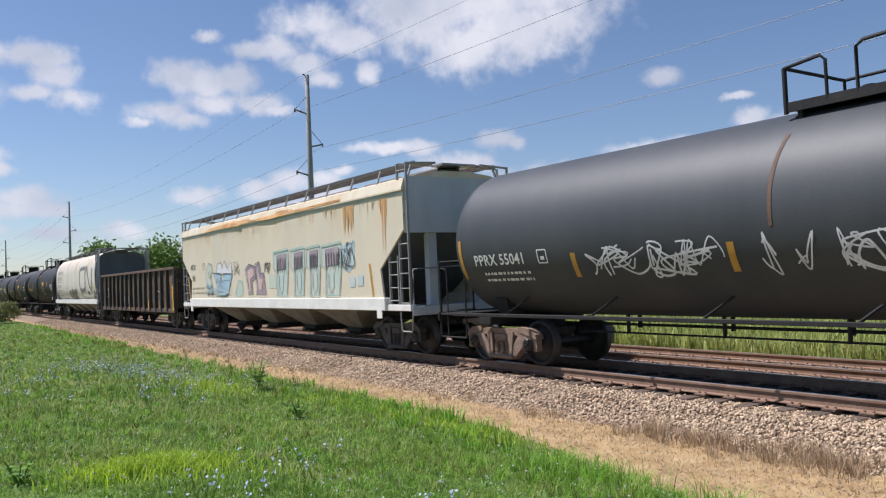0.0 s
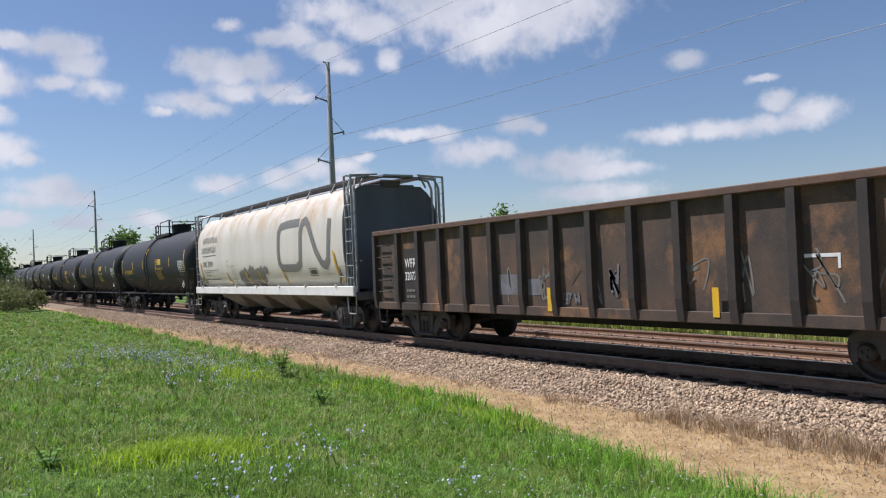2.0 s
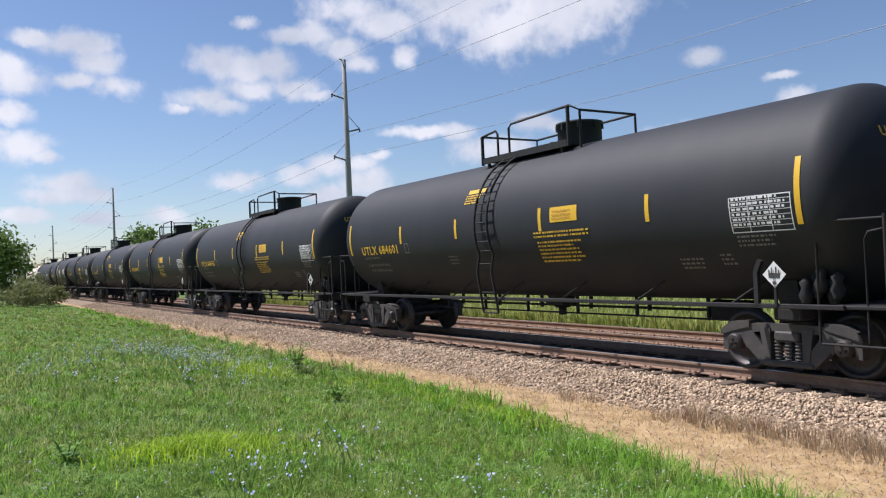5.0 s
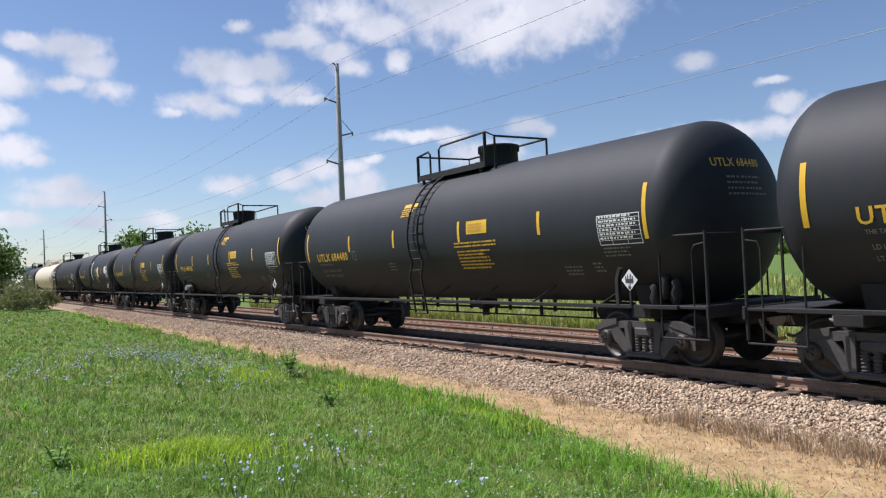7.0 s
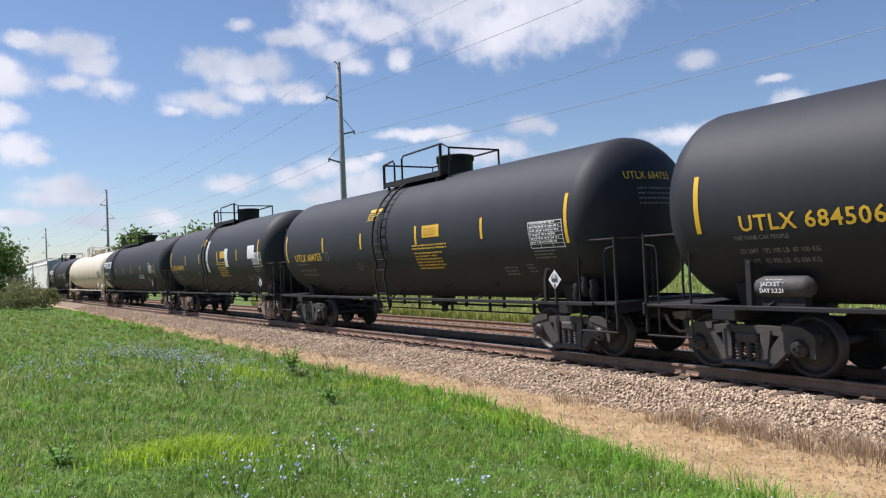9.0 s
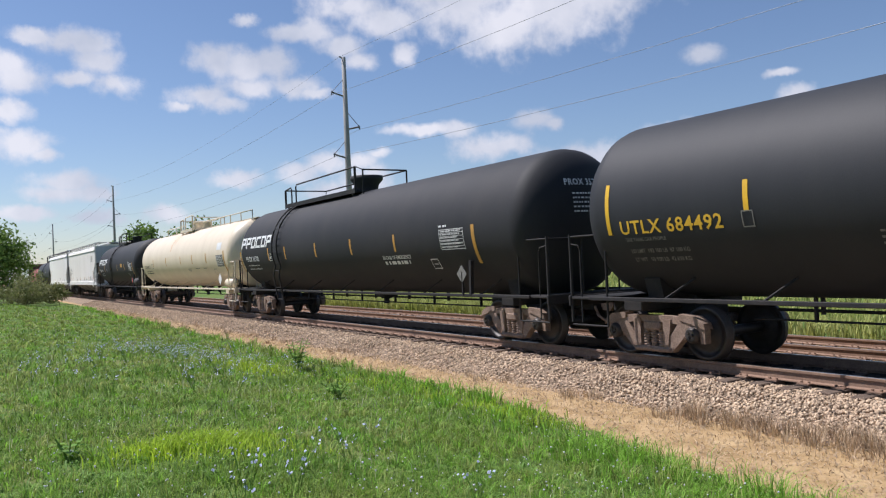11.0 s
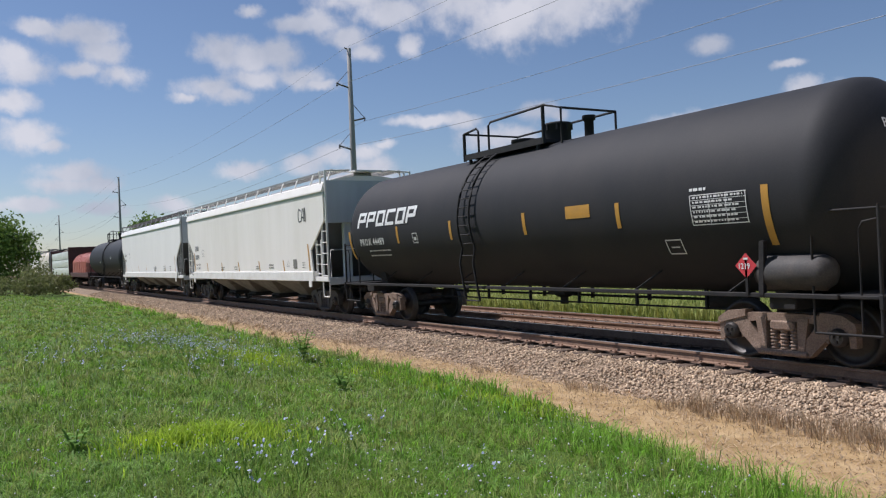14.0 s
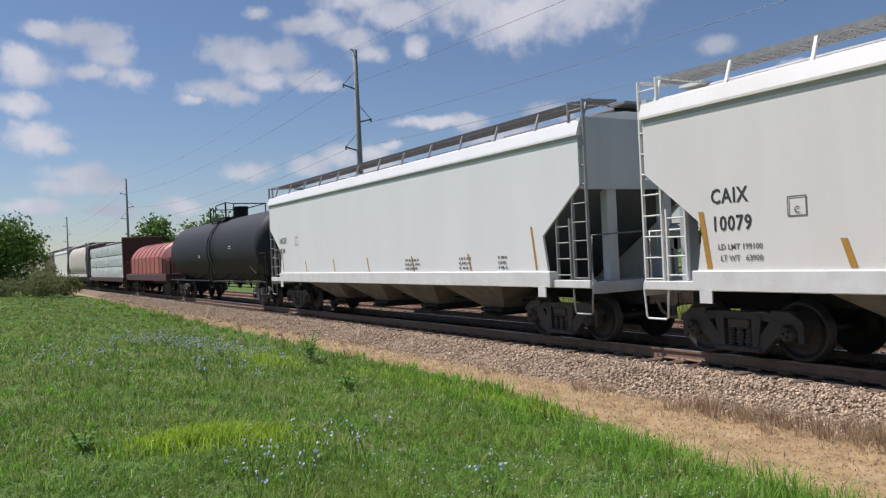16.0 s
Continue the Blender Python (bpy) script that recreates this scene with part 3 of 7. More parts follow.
    c.tube([(0.3, -0.28, 0.80), (0.42, -0.30, 0.62), (0.60, -0.26, 0.50), (0.72, -0.22, 0.52)], 0.03)
    GEAR["coupler"] = c.mesh("coupler", M_RUSTBOGIE)


gear_meshes()
WHEELSETS = []


def add_gear(car, half, truck, look_of="dark"):
    for s in (-1, 1):
        bogie = part("bogie", GEAR["bolster_" + look_of], None, car, "cast steel four-wheel bogie", pose(s * truck, 0, 0))
        for k in (-1, 1):
            part("brake_beam", GEAR["beam_" + look_of], None, bogie, "", pose(k * 0.42, 0, 0))
            part("side_frame", GEAR["side_" + look_of], None, bogie, "", pose(0, k * 1.02, 0))
            part("spring_nest", GEAR["spring_" + look_of], None, bogie, "", pose(0, k * 1.04, 0))
            wheels = part("wheelset", GEAR["wheelset"], None, bogie, "worn steel wheelset", pose(k * AXLE, 0, WHEEL_R))
            WHEELSETS.append((wheels, k * AXLE))
        part("coupler", GEAR["coupler"], None, car, "rusty knuckle coupler with air hose", pose(s * (half - 0.58), 0, 0, 0, 0, 0 if s > 0 else 180))


def ladder(x0, x1, y, z0, z1, rungs, w=0.035, r=0.014):
    b = Build()
    for x in (x0, x1):
        b.box(x - w / 2, x + w / 2, y - 0.03, y + 0.03, z0, z1)
    for i in range(rungs):
        z = z0 + (z1 - z0) * (i + 0.5) / rungs
        b.tube([(x0, y - 0.02, z), (x1, y - 0.02, z)], r, 5)
    return b


def stirrup(x0, x1, y, z0, z1, r=0.02):
    return Build().tube([(x0, y, z1), (x0 + 0.04, y, z0 + 0.03), (x0 + 0.08, y, z0), (x1 - 0.08, y, z0), (x1 - 0.04, y, z0 + 0.03), (x1, y, z1)], r, 6)


def brake_gear(car, span, m=None):
    """Train pipe, rods and cylinder that hang under a car."""
    m = m or M_FRAME
    b = Build()
    b.tube([(-span, 0.35, 0.80), (span, 0.35, 0.80)], 0.03)
    b.tube([(-span, -0.30, 0.70), (span, -0.30, 0.70)], 0.02)
    for i in range(6):
        x = -span + 2 * span * (i + 0.5) / 6
        b.box(x - 0.02, x + 0.02, 0.31, 0.39, 0.74, 1.1)
        b.box(x + 0.28, x + 0.32, -0.33, -0.27, 0.68, 1.1)
    part("brake_rigging", b, m, car, "dark brake pipes and hangers")


# ---- tank cars ----
def end_platform(car, s, xe, x1, m_rail, m_deck, label="", near_tall=True):
    """Platform, hand rails, steps and brake stand on one end of a tank car; s: which end."""
    d = Build()
    d.box(min(s * xe, s * (x1 - 0.062)), max(s * xe, s * (x1 - 0.062)), -1.45, 1.45, 1.03, 1.08, 0.01)
    part("end_platform", d, m_deck, car, label)
    part("end_beam", Build().box(min(s * (x1 - 0.06), s * x1), max(s * (x1 - 0.06), s * x1), -1.48, 1.48, 0.90, 1.10, 0.01), m_deck, car)
    part("draft_sill", Build().box(min(s * (xe - 1.4), s * (x1 + 0.01)), max(s * (xe - 1.4), s * (x1 + 0.01)), -0.32, 0.32, 0.72, 1.025, 0.02), m_deck, car)
    part("body_bolster", Build().box(s * (xe - 0.7) - 0.22, s * (xe - 0.7) + 0.22, -1.35, 1.35, 0.84, 1.022, 0.02), m_deck, car)
    r = 0.020
    h = Build()
    top = 2.22
    h.tube([(s * (xe - 0.15), -1.42, 0.55), (s * (xe - 0.15), -1.42, 2.05), (s * (xe - 0.05), -1.42, 2.18), (s * (xe + 0.05), -1.42, top), (s * (x1 - 0.06), -1.42, top)], r)
    h.tube([(s * (x1 - 0.05), -1.42, 0.60), (s * (x1 - 0.05), -1.42, top + 0.05)], r * 1.5)
    h.tube([(s * (x1 - 0.05), -1.42, top), (s * (x1 - 0.05), 1.42, top)], r)
    h.tube([(s * (x1 - 0.05), 1.42, 0.60), (s * (x1 - 0.05), 1.42, top + 0.05)], r * 1.5)
    h.tube([(s * (xe - 0.15), 1.42, 1.05), (s * (xe - 0.15), 1.42, 2.15), (s * (x1 - 0.06), 1.42, top)], r)
    for y in (-0.5, 0.5):
        h.tube([(s * (x1 - 0.05), y, 1.05), (s * (x1 - 0.05), y, top)], r)
    h.tube([(s * (x1 - 0.32), -1.42, 0.60), (s * (x1 - 0.32), -1.42, 1.95), (s * (x1 - 0.27), -1.42, 2.05), (s * (x1 - 0.08), -1.42, 2.08)], r * 0.8)
    h.tube([(s * (xe - 0.15), -1.42, 0.55), (s * (x1 - 0.05), -1.42, 0.55)], r)
    h.tube([(s * (xe - 0.15), 1.42, 0.55), (s * (x1 - 0.05), 1.42, 0.55), (s * (x1 - 0.05), 1.42, 1.0)], r)
    part("hand_rail", h, m_rail, car, "")


def tank_car(name, label, group, u_front, u_back, r=1.60, zc=2.63, head=0.75, shell=M_BLACK, fit=None, gear="dark", inset=0.62,
             truck=None, deck=(-1.95, 1.0), dome=(0.95, 0.36, 0.52), ladder_x=-0.55, rail_end=2.3, long_rail=False, bowl=False,
             pocket=M_FRAME, deep=False):
    """A tank car whose couplers meet its neighbours at u_front and u_back along the train."""
    fit = fit or shell
    half, u = (u_front - u_back) / 2, (u_front + u_back) / 2
    car = thing(name, label, "tank car", group, (u, TRACK_Y, 0))
    T = half - inset                                   # tip of the heads
    prof = []
    for i in range(9):
        a = i / 8 * math.pi / 2
        prof.append((-T + head * (1 - math.sin(a)), r * math.cos(a) if i < 8 else 0.02))
    prof = prof[::-1]
    ring = [(x, q) for x, q in prof]
    body = [(-T + head + 0.05, r)]
    body.append((T - head - 0.05, r))
    part("tank_shell", Build().lathe(ring + body + [(-x, q) for x, q in ring[::-1]], "x", 64, (0, 0, zc)), shell, car)
    xt = truck or half - 2.05
    add_gear(car, half, xt, gear)
    # saddles and stub sills
    for s in (-1, 1):
        b = Build()
        pts = [(-0.95, 1.02), (0.95, 1.02), (1.05, 1.40), (0.9, 1.50), (0, 1.2), (-0.9, 1.50), (-1.05, 1.40)]
        b.prism_x(pts, s * xt - 0.18, s * xt + 0.18)
        b.box(s * xt - 0.35, s * xt + 0.35, -0.35, 0.35, 0.72, 1.2, 0.03)
        part("saddle", b, pocket, car)
        end_platform(car, s, half - 1.15, half - 0.30, fit if fit is M_CREAMFIT else M_FRAME, fit if fit is M_CREAMFIT else M_FRAME)
    # side running rail on slanting brackets
    for y in (-1, 1):
        b = Build()
        b.box(-half + 0.9, half - 0.9, y * 1.47 - 0.03, y * 1.47 + 0.03, 1.02, 1.09, 0.01)
        part("side_rail", b, fit if fit is M_CREAMFIT else M_FRAME, car)
        n = 7
        for i in range(n):
            x = (i - (n - 1) / 2) * (2 * half - 5.4) / (n - 1)
            a = math.acos(max(-1, min(1, (1.42 - zc) / r)))
            part("bracket", Build().bar((x + 0.28, y * math.sin(a) * (r - 0.02), 1.40), (x - 0.02, y * 1.46, 1.06), 0.055, 0.03), fit if fit is M_CREAMFIT else M_FRAME, car)
    brake_gear(car, xt - 1.5)
    b = Build()
    b.lathe([(0.78, 0.16), (0.86, 0.22), (zc - r + 0.04, 0.35)], "z", 18, (0.3, 0, 0))
    b.lathe([(0.62, 0.09), (0.80, 0.09)], "z", 12, (0.3, 0, 0))
    b.box(0.0, 0.6, -0.25, 0.25, 0.84, 0.92, 0.02)
    part("bottom_outlet", b, pocket, car)
    b = Build().lathe([(-0.5, 0.05), (-0.46, 0.15), (-0.4, 0.19), (0.4, 0.19), (0.46, 0.15), (0.5, 0.05)], "x", 18, (xt - 1.9, 0.2, 0.82))
    part("air_reservoir", b, M_FRAME, car)
    # top platform, dome and railing
    zt = zc + r
    b = Build()
    b.box(deck[0], deck[1], -0.80, -0.30, zt - 0.06, zt - 0.02)
    for i in range(14):
        x = deck[0] + (deck[1] - deck[0]) * (i + 0.5) / 14
        b.box(x - 0.02, x + 0.02, -0.82, -0.28, zt - 0.02, zt + 0.02)
    b.box(deck[0], deck[1], -0.84, -0.80, zt - 0.10, zt + 0.04)
    for x in (deck[0] + 0.2, deck[1] - 0.2):
        b.bar((x, -0.8, zt - 0.05), (x, -0.75, zt - 0.30), 0.06)
    part("top_platform", b, fit if fit is M_CREAMFIT else M_FRAME, car)
    dx, dr, dh = dome
    b = Build()
    if bowl:
        b.lathe([(zt - 0.08, dr * 0.72), (zt + 0.08, dr * 0.75), (zt + 0.22, dr * 0.80), (zt + dh * 0.75, dr * 1.1), (zt + dh, dr * 1.12), (zt + dh, dr * 0.9)], "z", 28, (dx, 0, 0))
    else:
        b.lathe([(zt - 0.1, dr), (zt + dh - 0.06, dr), (zt + dh - 0.05, dr + 0.03), (zt + dh, dr + 0.03), (zt + dh + 0.02, dr - 0.05)], "z", 28, (dx, 0, 0))
        for k in range(8):
            a = k * math.tau / 8
            b.box(dx + math.cos(a) * (dr + 0.01) - 0.02, dx + math.cos(a) * (dr + 0.01) + 0.02, math.sin(a) * (dr + 0.01) - 0.02, math.sin(a) * (dr + 0.01) + 0.02, zt + dh - 0.16, zt + dh - 0.02)
    part("dome", b, fit, car, "round manway dome with a bolted lid")
    b = Build()
    for vx, vh in ((dx - 0.85, 0.16), (dx - 1.15, 0.10)):
        b.lathe([(zt - 0.05, 0.07), (zt + vh, 0.07), (zt + vh, 0.1), (zt + vh + 0.06, 0.1)], "z", 12, (vx, 0, 0))
    part("valve", b, fit, car)
    b, rr, y = Build(), 0.027, -0.82
    tl = zt + 0.55
    b.tube([(deck[0], y, zt - 0.12), (deck[0], y, tl)], 0.04)
    b.tube([(deck[0], y, tl), (deck[0], 0.82, tl), (deck[0], 0.82, zt - 0.12)], rr)
    b.tube([(deck[0], y, tl), (deck[0] + 0.55, y, tl + 0.06), (deck[0] + 0.62, y, tl - 0.02), (deck[0] + 0.62, y, zt)], rr)
    b.tube([(deck[0] + 1.05, y, zt), (deck[0] + 1.05, y, tl + 0.05), (deck[0] + 1.15, y, tl + 0.12), (deck[1] + 0.1, y, tl + 0.16), (rail_end, y + 0.1, tl + 0.04), (rail_end, y + 0.1, zt - 0.15)], rr)
    b.tube([(deck[1] + 0.05, y, zt - 0.1), (deck[1] + 0.05, y, tl + 0.16)], 0.04)
    b.tube([(deck[0], 0.82, tl), (rail_end, 0.82, tl + 0.04), (rail_end, y + 0.1, tl + 0.04)], rr)
    b.tube([(rail_end, 0.82, tl + 0.04), (rail_end, 0.82, zt - 0.35)], rr)
    part("railing", b, fit if fit is M_CREAMFIT else M_FRAME, car)
    if ladder_x is not None:
        b = Build()
        pts = []
        for k in range(12):
            a = math.radians(118 - k * 9.4)
            pts.append((-(r + 0.10) * math.cos(a - math.pi / 2), zc + (r + 0.10) * math.sin(a)))
        arc = []
        for k in range(13):
            a = math.radians(62 - k * 7.0)
            arc.append((-(r + 0.11) * math.cos(a), zc + (r + 0.11) * math.sin(a)))
        arc += [(-(r + 0.06), zc - 1.0), (-1.52, 0.75)]
        w0, w1 = ladder_x - 0.21, ladder_x + 0.21
        for x, d in ((w0, -0.07), (w1, 0.07)):
            n = len(arc)
            b.tube([(x + d * (i / (n - 1)) ** 2, y, z) for i, (y, z) in enumerate(arc)], 0.028)
        for i in range(0, len(arc) - 1):
            (y0, z0), (y1, z1) = arc[i], arc[i + 1]
            b.tube([(w0, (y0 + y1) / 2, (z0 + z1) / 2), (w1, (y0 + y1) / 2, (z0 + z1) / 2)], 0.014, 5)
        b.tube([(w0 - 0.06, -1.53, 0.75), (w1 + 0.06, -1.53, 0.75)], 0.02)
        part("ladder", b, fit if fit is M_CREAMFIT else M_FRAME, car)
    if long_rail:
        b = Build()
        for x0, x1 in ((-T + 3.5, deck[0] - 0.35), (deck[1] + 0.9, T - 0.1)):
            b.tube([(x0, -0.5, zt - 0.1), (x0, -0.5, zt + 0.22), (x0 + 0.12, -0.5, zt + 0.31), (x1, -0.5, zt + 0.31), (x1, -0.5, zt - 0.1)], 0.027)
            n = int((x1 - x0) / 1.6)
            for i in range(1, n):
                x = x0 + (x1 - x0) * i / n
                b.tube([(x, -0.5, zt - 0.1), (x, -0.5, zt + 0.31)], 0.024)
            b.box(x0, x1, -0.30, 0.12, zt - 0.02, zt + 0.01)
        part("catwalk_rail", b, fit, car, "long cream pipe hand rail on the tank top")
    car["u"] = u
    return car


def marks(car, flat, place, material, name, label="", cut=0.09):
    return part(name, flat.lay(place, cut), material, car, label)


# ---- covered hoppers ----
def hopper_chutes(car, half_len, n, m):
    for i in range(n):
        x = -half_len + (2 * half_len) * (i + 0.5) / n
        w = half_len / n * 0.94
        b = Build()
        b.loft([[(x + a * w, y * 1.42, 1.16) for a, y in ((-1, -1), (1, -1), (1, 1), (-1, 1))],
                [(x + a * 0.42, y * 0.62, 0.52) for a, y in ((-1, -1), (1, -1), (1, 1), (-1, 1))]])
        part("chute", b, M_CHUTE, car, "sloping steel discharge chute")
        g = Build().box(x - 0.46, x + 0.46, -0.72, 0.72, 0.42, 0.52, 0.01)
        g.box(x - 0.30, x + 0.30, -0.82, 0.82, 0.34, 0.42, 0.01)
        g.tube([(x + 0.2, -0.95, 0.42), (x + 0.2, 0.95, 0.42)], 0.035)
        part("outlet_gate", g, M_FRAME, car)


def roof_walk(car, half, z_edge, z_top, y, m, posts):
    """Grating walkways and hatch strip along the roof."""
    for s in (-1, 1):
        b = Build()
        y0, y1 = sorted((s * y, s * (y - 0.55)))
        for i in range(6):
            yy = y0 + (y1 - y0) * i / 5
            b.box(-half, half, yy - 0.012, yy + 0.012, z_top - 0.045, z_top)
        n = int(half * 2 / 0.16)
        for i in range(n + 1):
            x = -half + 2 * half * i / n
            b.box(x - 0.008, x + 0.008, y0, y1, z_top - 0.03, z_top - 0.01)
        b.box(-half, half, s * y - 0.02, s * y + 0.02, z_top - 0.06, z_top + 0.02)
        part("running_board", b, m, car, "steel grating roof walkway")
        for i in range(posts):
            x = -half + 0.1 + (2 * half - 0.2) * i / (posts - 1)
            part("walkway_support", Build().bar((x, s * (y + 0.02), z_top - 0.03), (x, s * (y + 0.18), z_edge - 0.02), 0.05, 0.04), M_SILL if m is M_GRATE else M_GRATE, car)
    b = Build()
    n = 4
    for i in range(n):
        x0, x1 = -half + 2 * half * (i + 0.06) / n, -half + 2 * half * (i + 0.94) / n
        b.box(x0, x1, -0.34, 0.34, z_top - 0.30, z_top - 0.06, 0.04)
    part("hatch_cover", b, m, car, "long trough hatch covers")


def hopper_end(car, s, xe, xp, z_roof, m_end, m_rail, post_top=3.0):
    """Ladders, posts, platform and slope frame at one end; xe: end wall, xp: end of platform."""
    d = Build()
    d.box(min(s * (xe - 1.6), s * xp), max(s * (xe - 1.6), s * xp), -1.52, 1.52, 1.10, 1.20, 0.01)
    part("end_platform", d, m_end, car)
    part("draft_sill", Build().box(min(s * (xe - 1.9), s * (xp + 0.05)), max(s * (xe - 1.9), s * (xp + 0.05)), -0.34, 0.34, 0.72, 1.095, 0.02), M_FRAME, car)
    part("end_beam", Build().box(min(s * (xp + 0.002), s * (xp + 0.05)), max(s * (xp + 0.002), s * (xp + 0.05)), -1.55, 1.55, 1.0, 1.22, 0.01), m_end, car)
    for y in (-0.75, 0.75):
        part("end_post", Build().box(s * (xe - 0.25) - 0.10, s * (xe - 0.25) + 0.10, y - 0.13, y + 0.13, 1.2, post_top, 0.02), m_end, car, "vertical steel end post")
    for y in (-1, 1):
        lb = ladder(min(s * (xp - 0.45), s * (xp - 0.04)), max(s * (xp - 0.45), s * (xp - 0.04)), y * 1.54, 1.12, z_roof, 10)
        part("ladder", lb, m_rail, car, "tall steel corner ladder")
        sl = ladder(min(s * (xp - 0.95), s * (xp - 0.55)), max(s * (xp - 0.95), s * (xp - 0.55)), y * 1.54, 1.2, 2.45, 4)
        part("side_ladder", sl, m_rail, car, "")
        part("stirrup_step", stirrup(s * (xp - 0.25) - 0.28, s * (xp - 0.25) + 0.28, y * 1.54, 0.62, 1.15), m_rail, car)
    r = Build()
    for y in (-1.5, 1.5):
        r.tube([(s * (xp - 0.06), y, z_roof - 0.02), (s * (xp - 0.06), y * 0.45, z_roof + 0.02)], 0.03)
    r.tube([(s * (xp - 0.45), -1.5, z_roof), (s * (xp - 0.45), 1.5, z_roof)], 0.025)
    for y in (-1.45, 1.45):
        r.tube([(s * (xp - 0.06), y, 1.2), (s * (xp - 0.06), y, 2.1), (s * (xp - 0.1), 0, 2.15)], 0.02)
    r.box(min(s * (xp - 0.5), s * xp), max(s * (xp - 0.5), s * xp), -0.5, 0.5, z_roof - 0.03, z_roof + 0.02)
    part("end_rail", r, m_rail, car)
    bw = Build().lathe([(-0.03, 0.24), (0.0, 0.28), (0.03, 0.24)], "x", 20, (s * (xp - 0.15), 0.85, 2.0))
    bw.box(s * (xp - 0.15) - 0.03, s * (xp - 0.15) + 0.03, 0.8, 0.9, 1.2, 2.0)
    part("brake_wheel", bw, m_rail, car)


def angular_hopper(name, label, group, u_front, u_back, paint, end_paint, walk_m, sill_m=None, gear="dark", chutes=4, slope_shade=M_DARKEND):
    half, u = (u_front - u_back) / 2, (u_front + u_back) / 2
    car = thing(name, label, "covered hopper", group, (u, TRACK_Y, 0))
    xp = half - 0.68
    xe = xp - 0.06
    W = 1.60
    z0, zs, ze = 1.42, 3.92, 4.26
    sill_m = sill_m or paint
    add_gear(car, half, half - 2.2, gear)
    # side sheets with the ends cut back below
    edge = [(xe - 1.15, z0), (xe - 1.28, 2.14), (xe - 0.10, 3.06), (xe - 0.10, zs)]
    poly = edge + [(-x, z) for x, z in edge[::-1]]
    for s in (-1, 1):
        b = Build().prism_y(poly, min(s * W, s * (W - 0.05)), max(s * W, s * (W - 0.05)))
        part("side_sheet", b, paint, car)
    # roof with sloping eaves and the recess below them
    sect = [(-W - 0.05, zs + 0.07), (-W - 0.05, zs + 0.11), (-W + 0.02, ze), (-1.05, ze + 0.16), (-0.4, ze + 0.24), (0.4, ze + 0.24), (1.05, ze + 0.16), (W - 0.02, ze), (W + 0.05, zs + 0.11), (W + 0.05, zs + 0.07)]
    part("roof", Build().prism_x(sect, -xe + 0.06, xe - 0.06), paint, car)
    # the chord takes the end colour to draw the eaves' shadow line
    part("top_chord", Build().box(-xe + 0.08, xe - 0.08, -W + 0.012, W - 0.012, zs - 0.02, zs + 0.08), end_paint, car, "recessed chord, greyed for the shadow under the eaves")
    # end walls, and slope sheets coloured dark for the shade beneath the ends
    for s in (-1, 1):
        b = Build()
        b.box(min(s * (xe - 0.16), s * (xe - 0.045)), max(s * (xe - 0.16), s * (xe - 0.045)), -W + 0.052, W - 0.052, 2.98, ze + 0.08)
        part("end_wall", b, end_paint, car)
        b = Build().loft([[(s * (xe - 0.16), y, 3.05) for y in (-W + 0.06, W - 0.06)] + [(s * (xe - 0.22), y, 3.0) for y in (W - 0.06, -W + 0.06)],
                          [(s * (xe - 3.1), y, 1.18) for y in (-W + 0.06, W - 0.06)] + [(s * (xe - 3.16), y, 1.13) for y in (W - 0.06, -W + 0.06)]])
        part("slope_sheet", b, slope_shade, car)
        hopper_end(car, s, xe, xp, 4.66, end_paint, sill_m if walk_m is M_GRATE else M_GRATE)
    # side sills
    for s in (-1, 1):
        b = Build().box(-xe + 1.05, xe - 1.05, min(s * (W + 0.04), s * (W - 0.18)), max(s * (W + 0.04), s * (W - 0.18)), 1.11, 1.43, 0.015)
        for k in (-1, 1):
            xa, xb = sorted((k * (xe - 1.05), k * xp))
            b.box(xa, xb, min(s * (W - 0.02), s * (W - 0.16)), max(s * (W - 0.02), s * (W - 0.16)), 1.11, 1.26, 0.01)
            b.box(k * (xe - 1.32) - 0.12, k * (xe - 1.32) + 0.12, min(s * (W + 0.05), s * (W + 0.02)), max(s * (W + 0.05), s * (W + 0.02)), 0.92, 1.12)
        part("side_sill", b, sill_m, car, "long painted side sill")
    hopper_chutes(car, xe - 3.0, chutes, paint)
    roof_walk(car, xe - 0.1, ze, 4.70, 1.22, walk_m, 13)
    b = Build().box(-xe + 2.0, xe - 2.0, -0.30, 0.30, 0.80, 1.12)
    part("centre_sill", b, M_FRAME, car)
    brake_gear(car, xe - 3.2)
    car["half"] = half
    return car


def curved_profile(z):
    """Half width of the barrel-sided hopper at height z."""
    k = (z - 2.75) / 1.75
    return 1.60 * max(0.0, 1 - abs(k) ** 3.2) ** 0.42 + 0.02 if abs(k) < 1 else 0.02


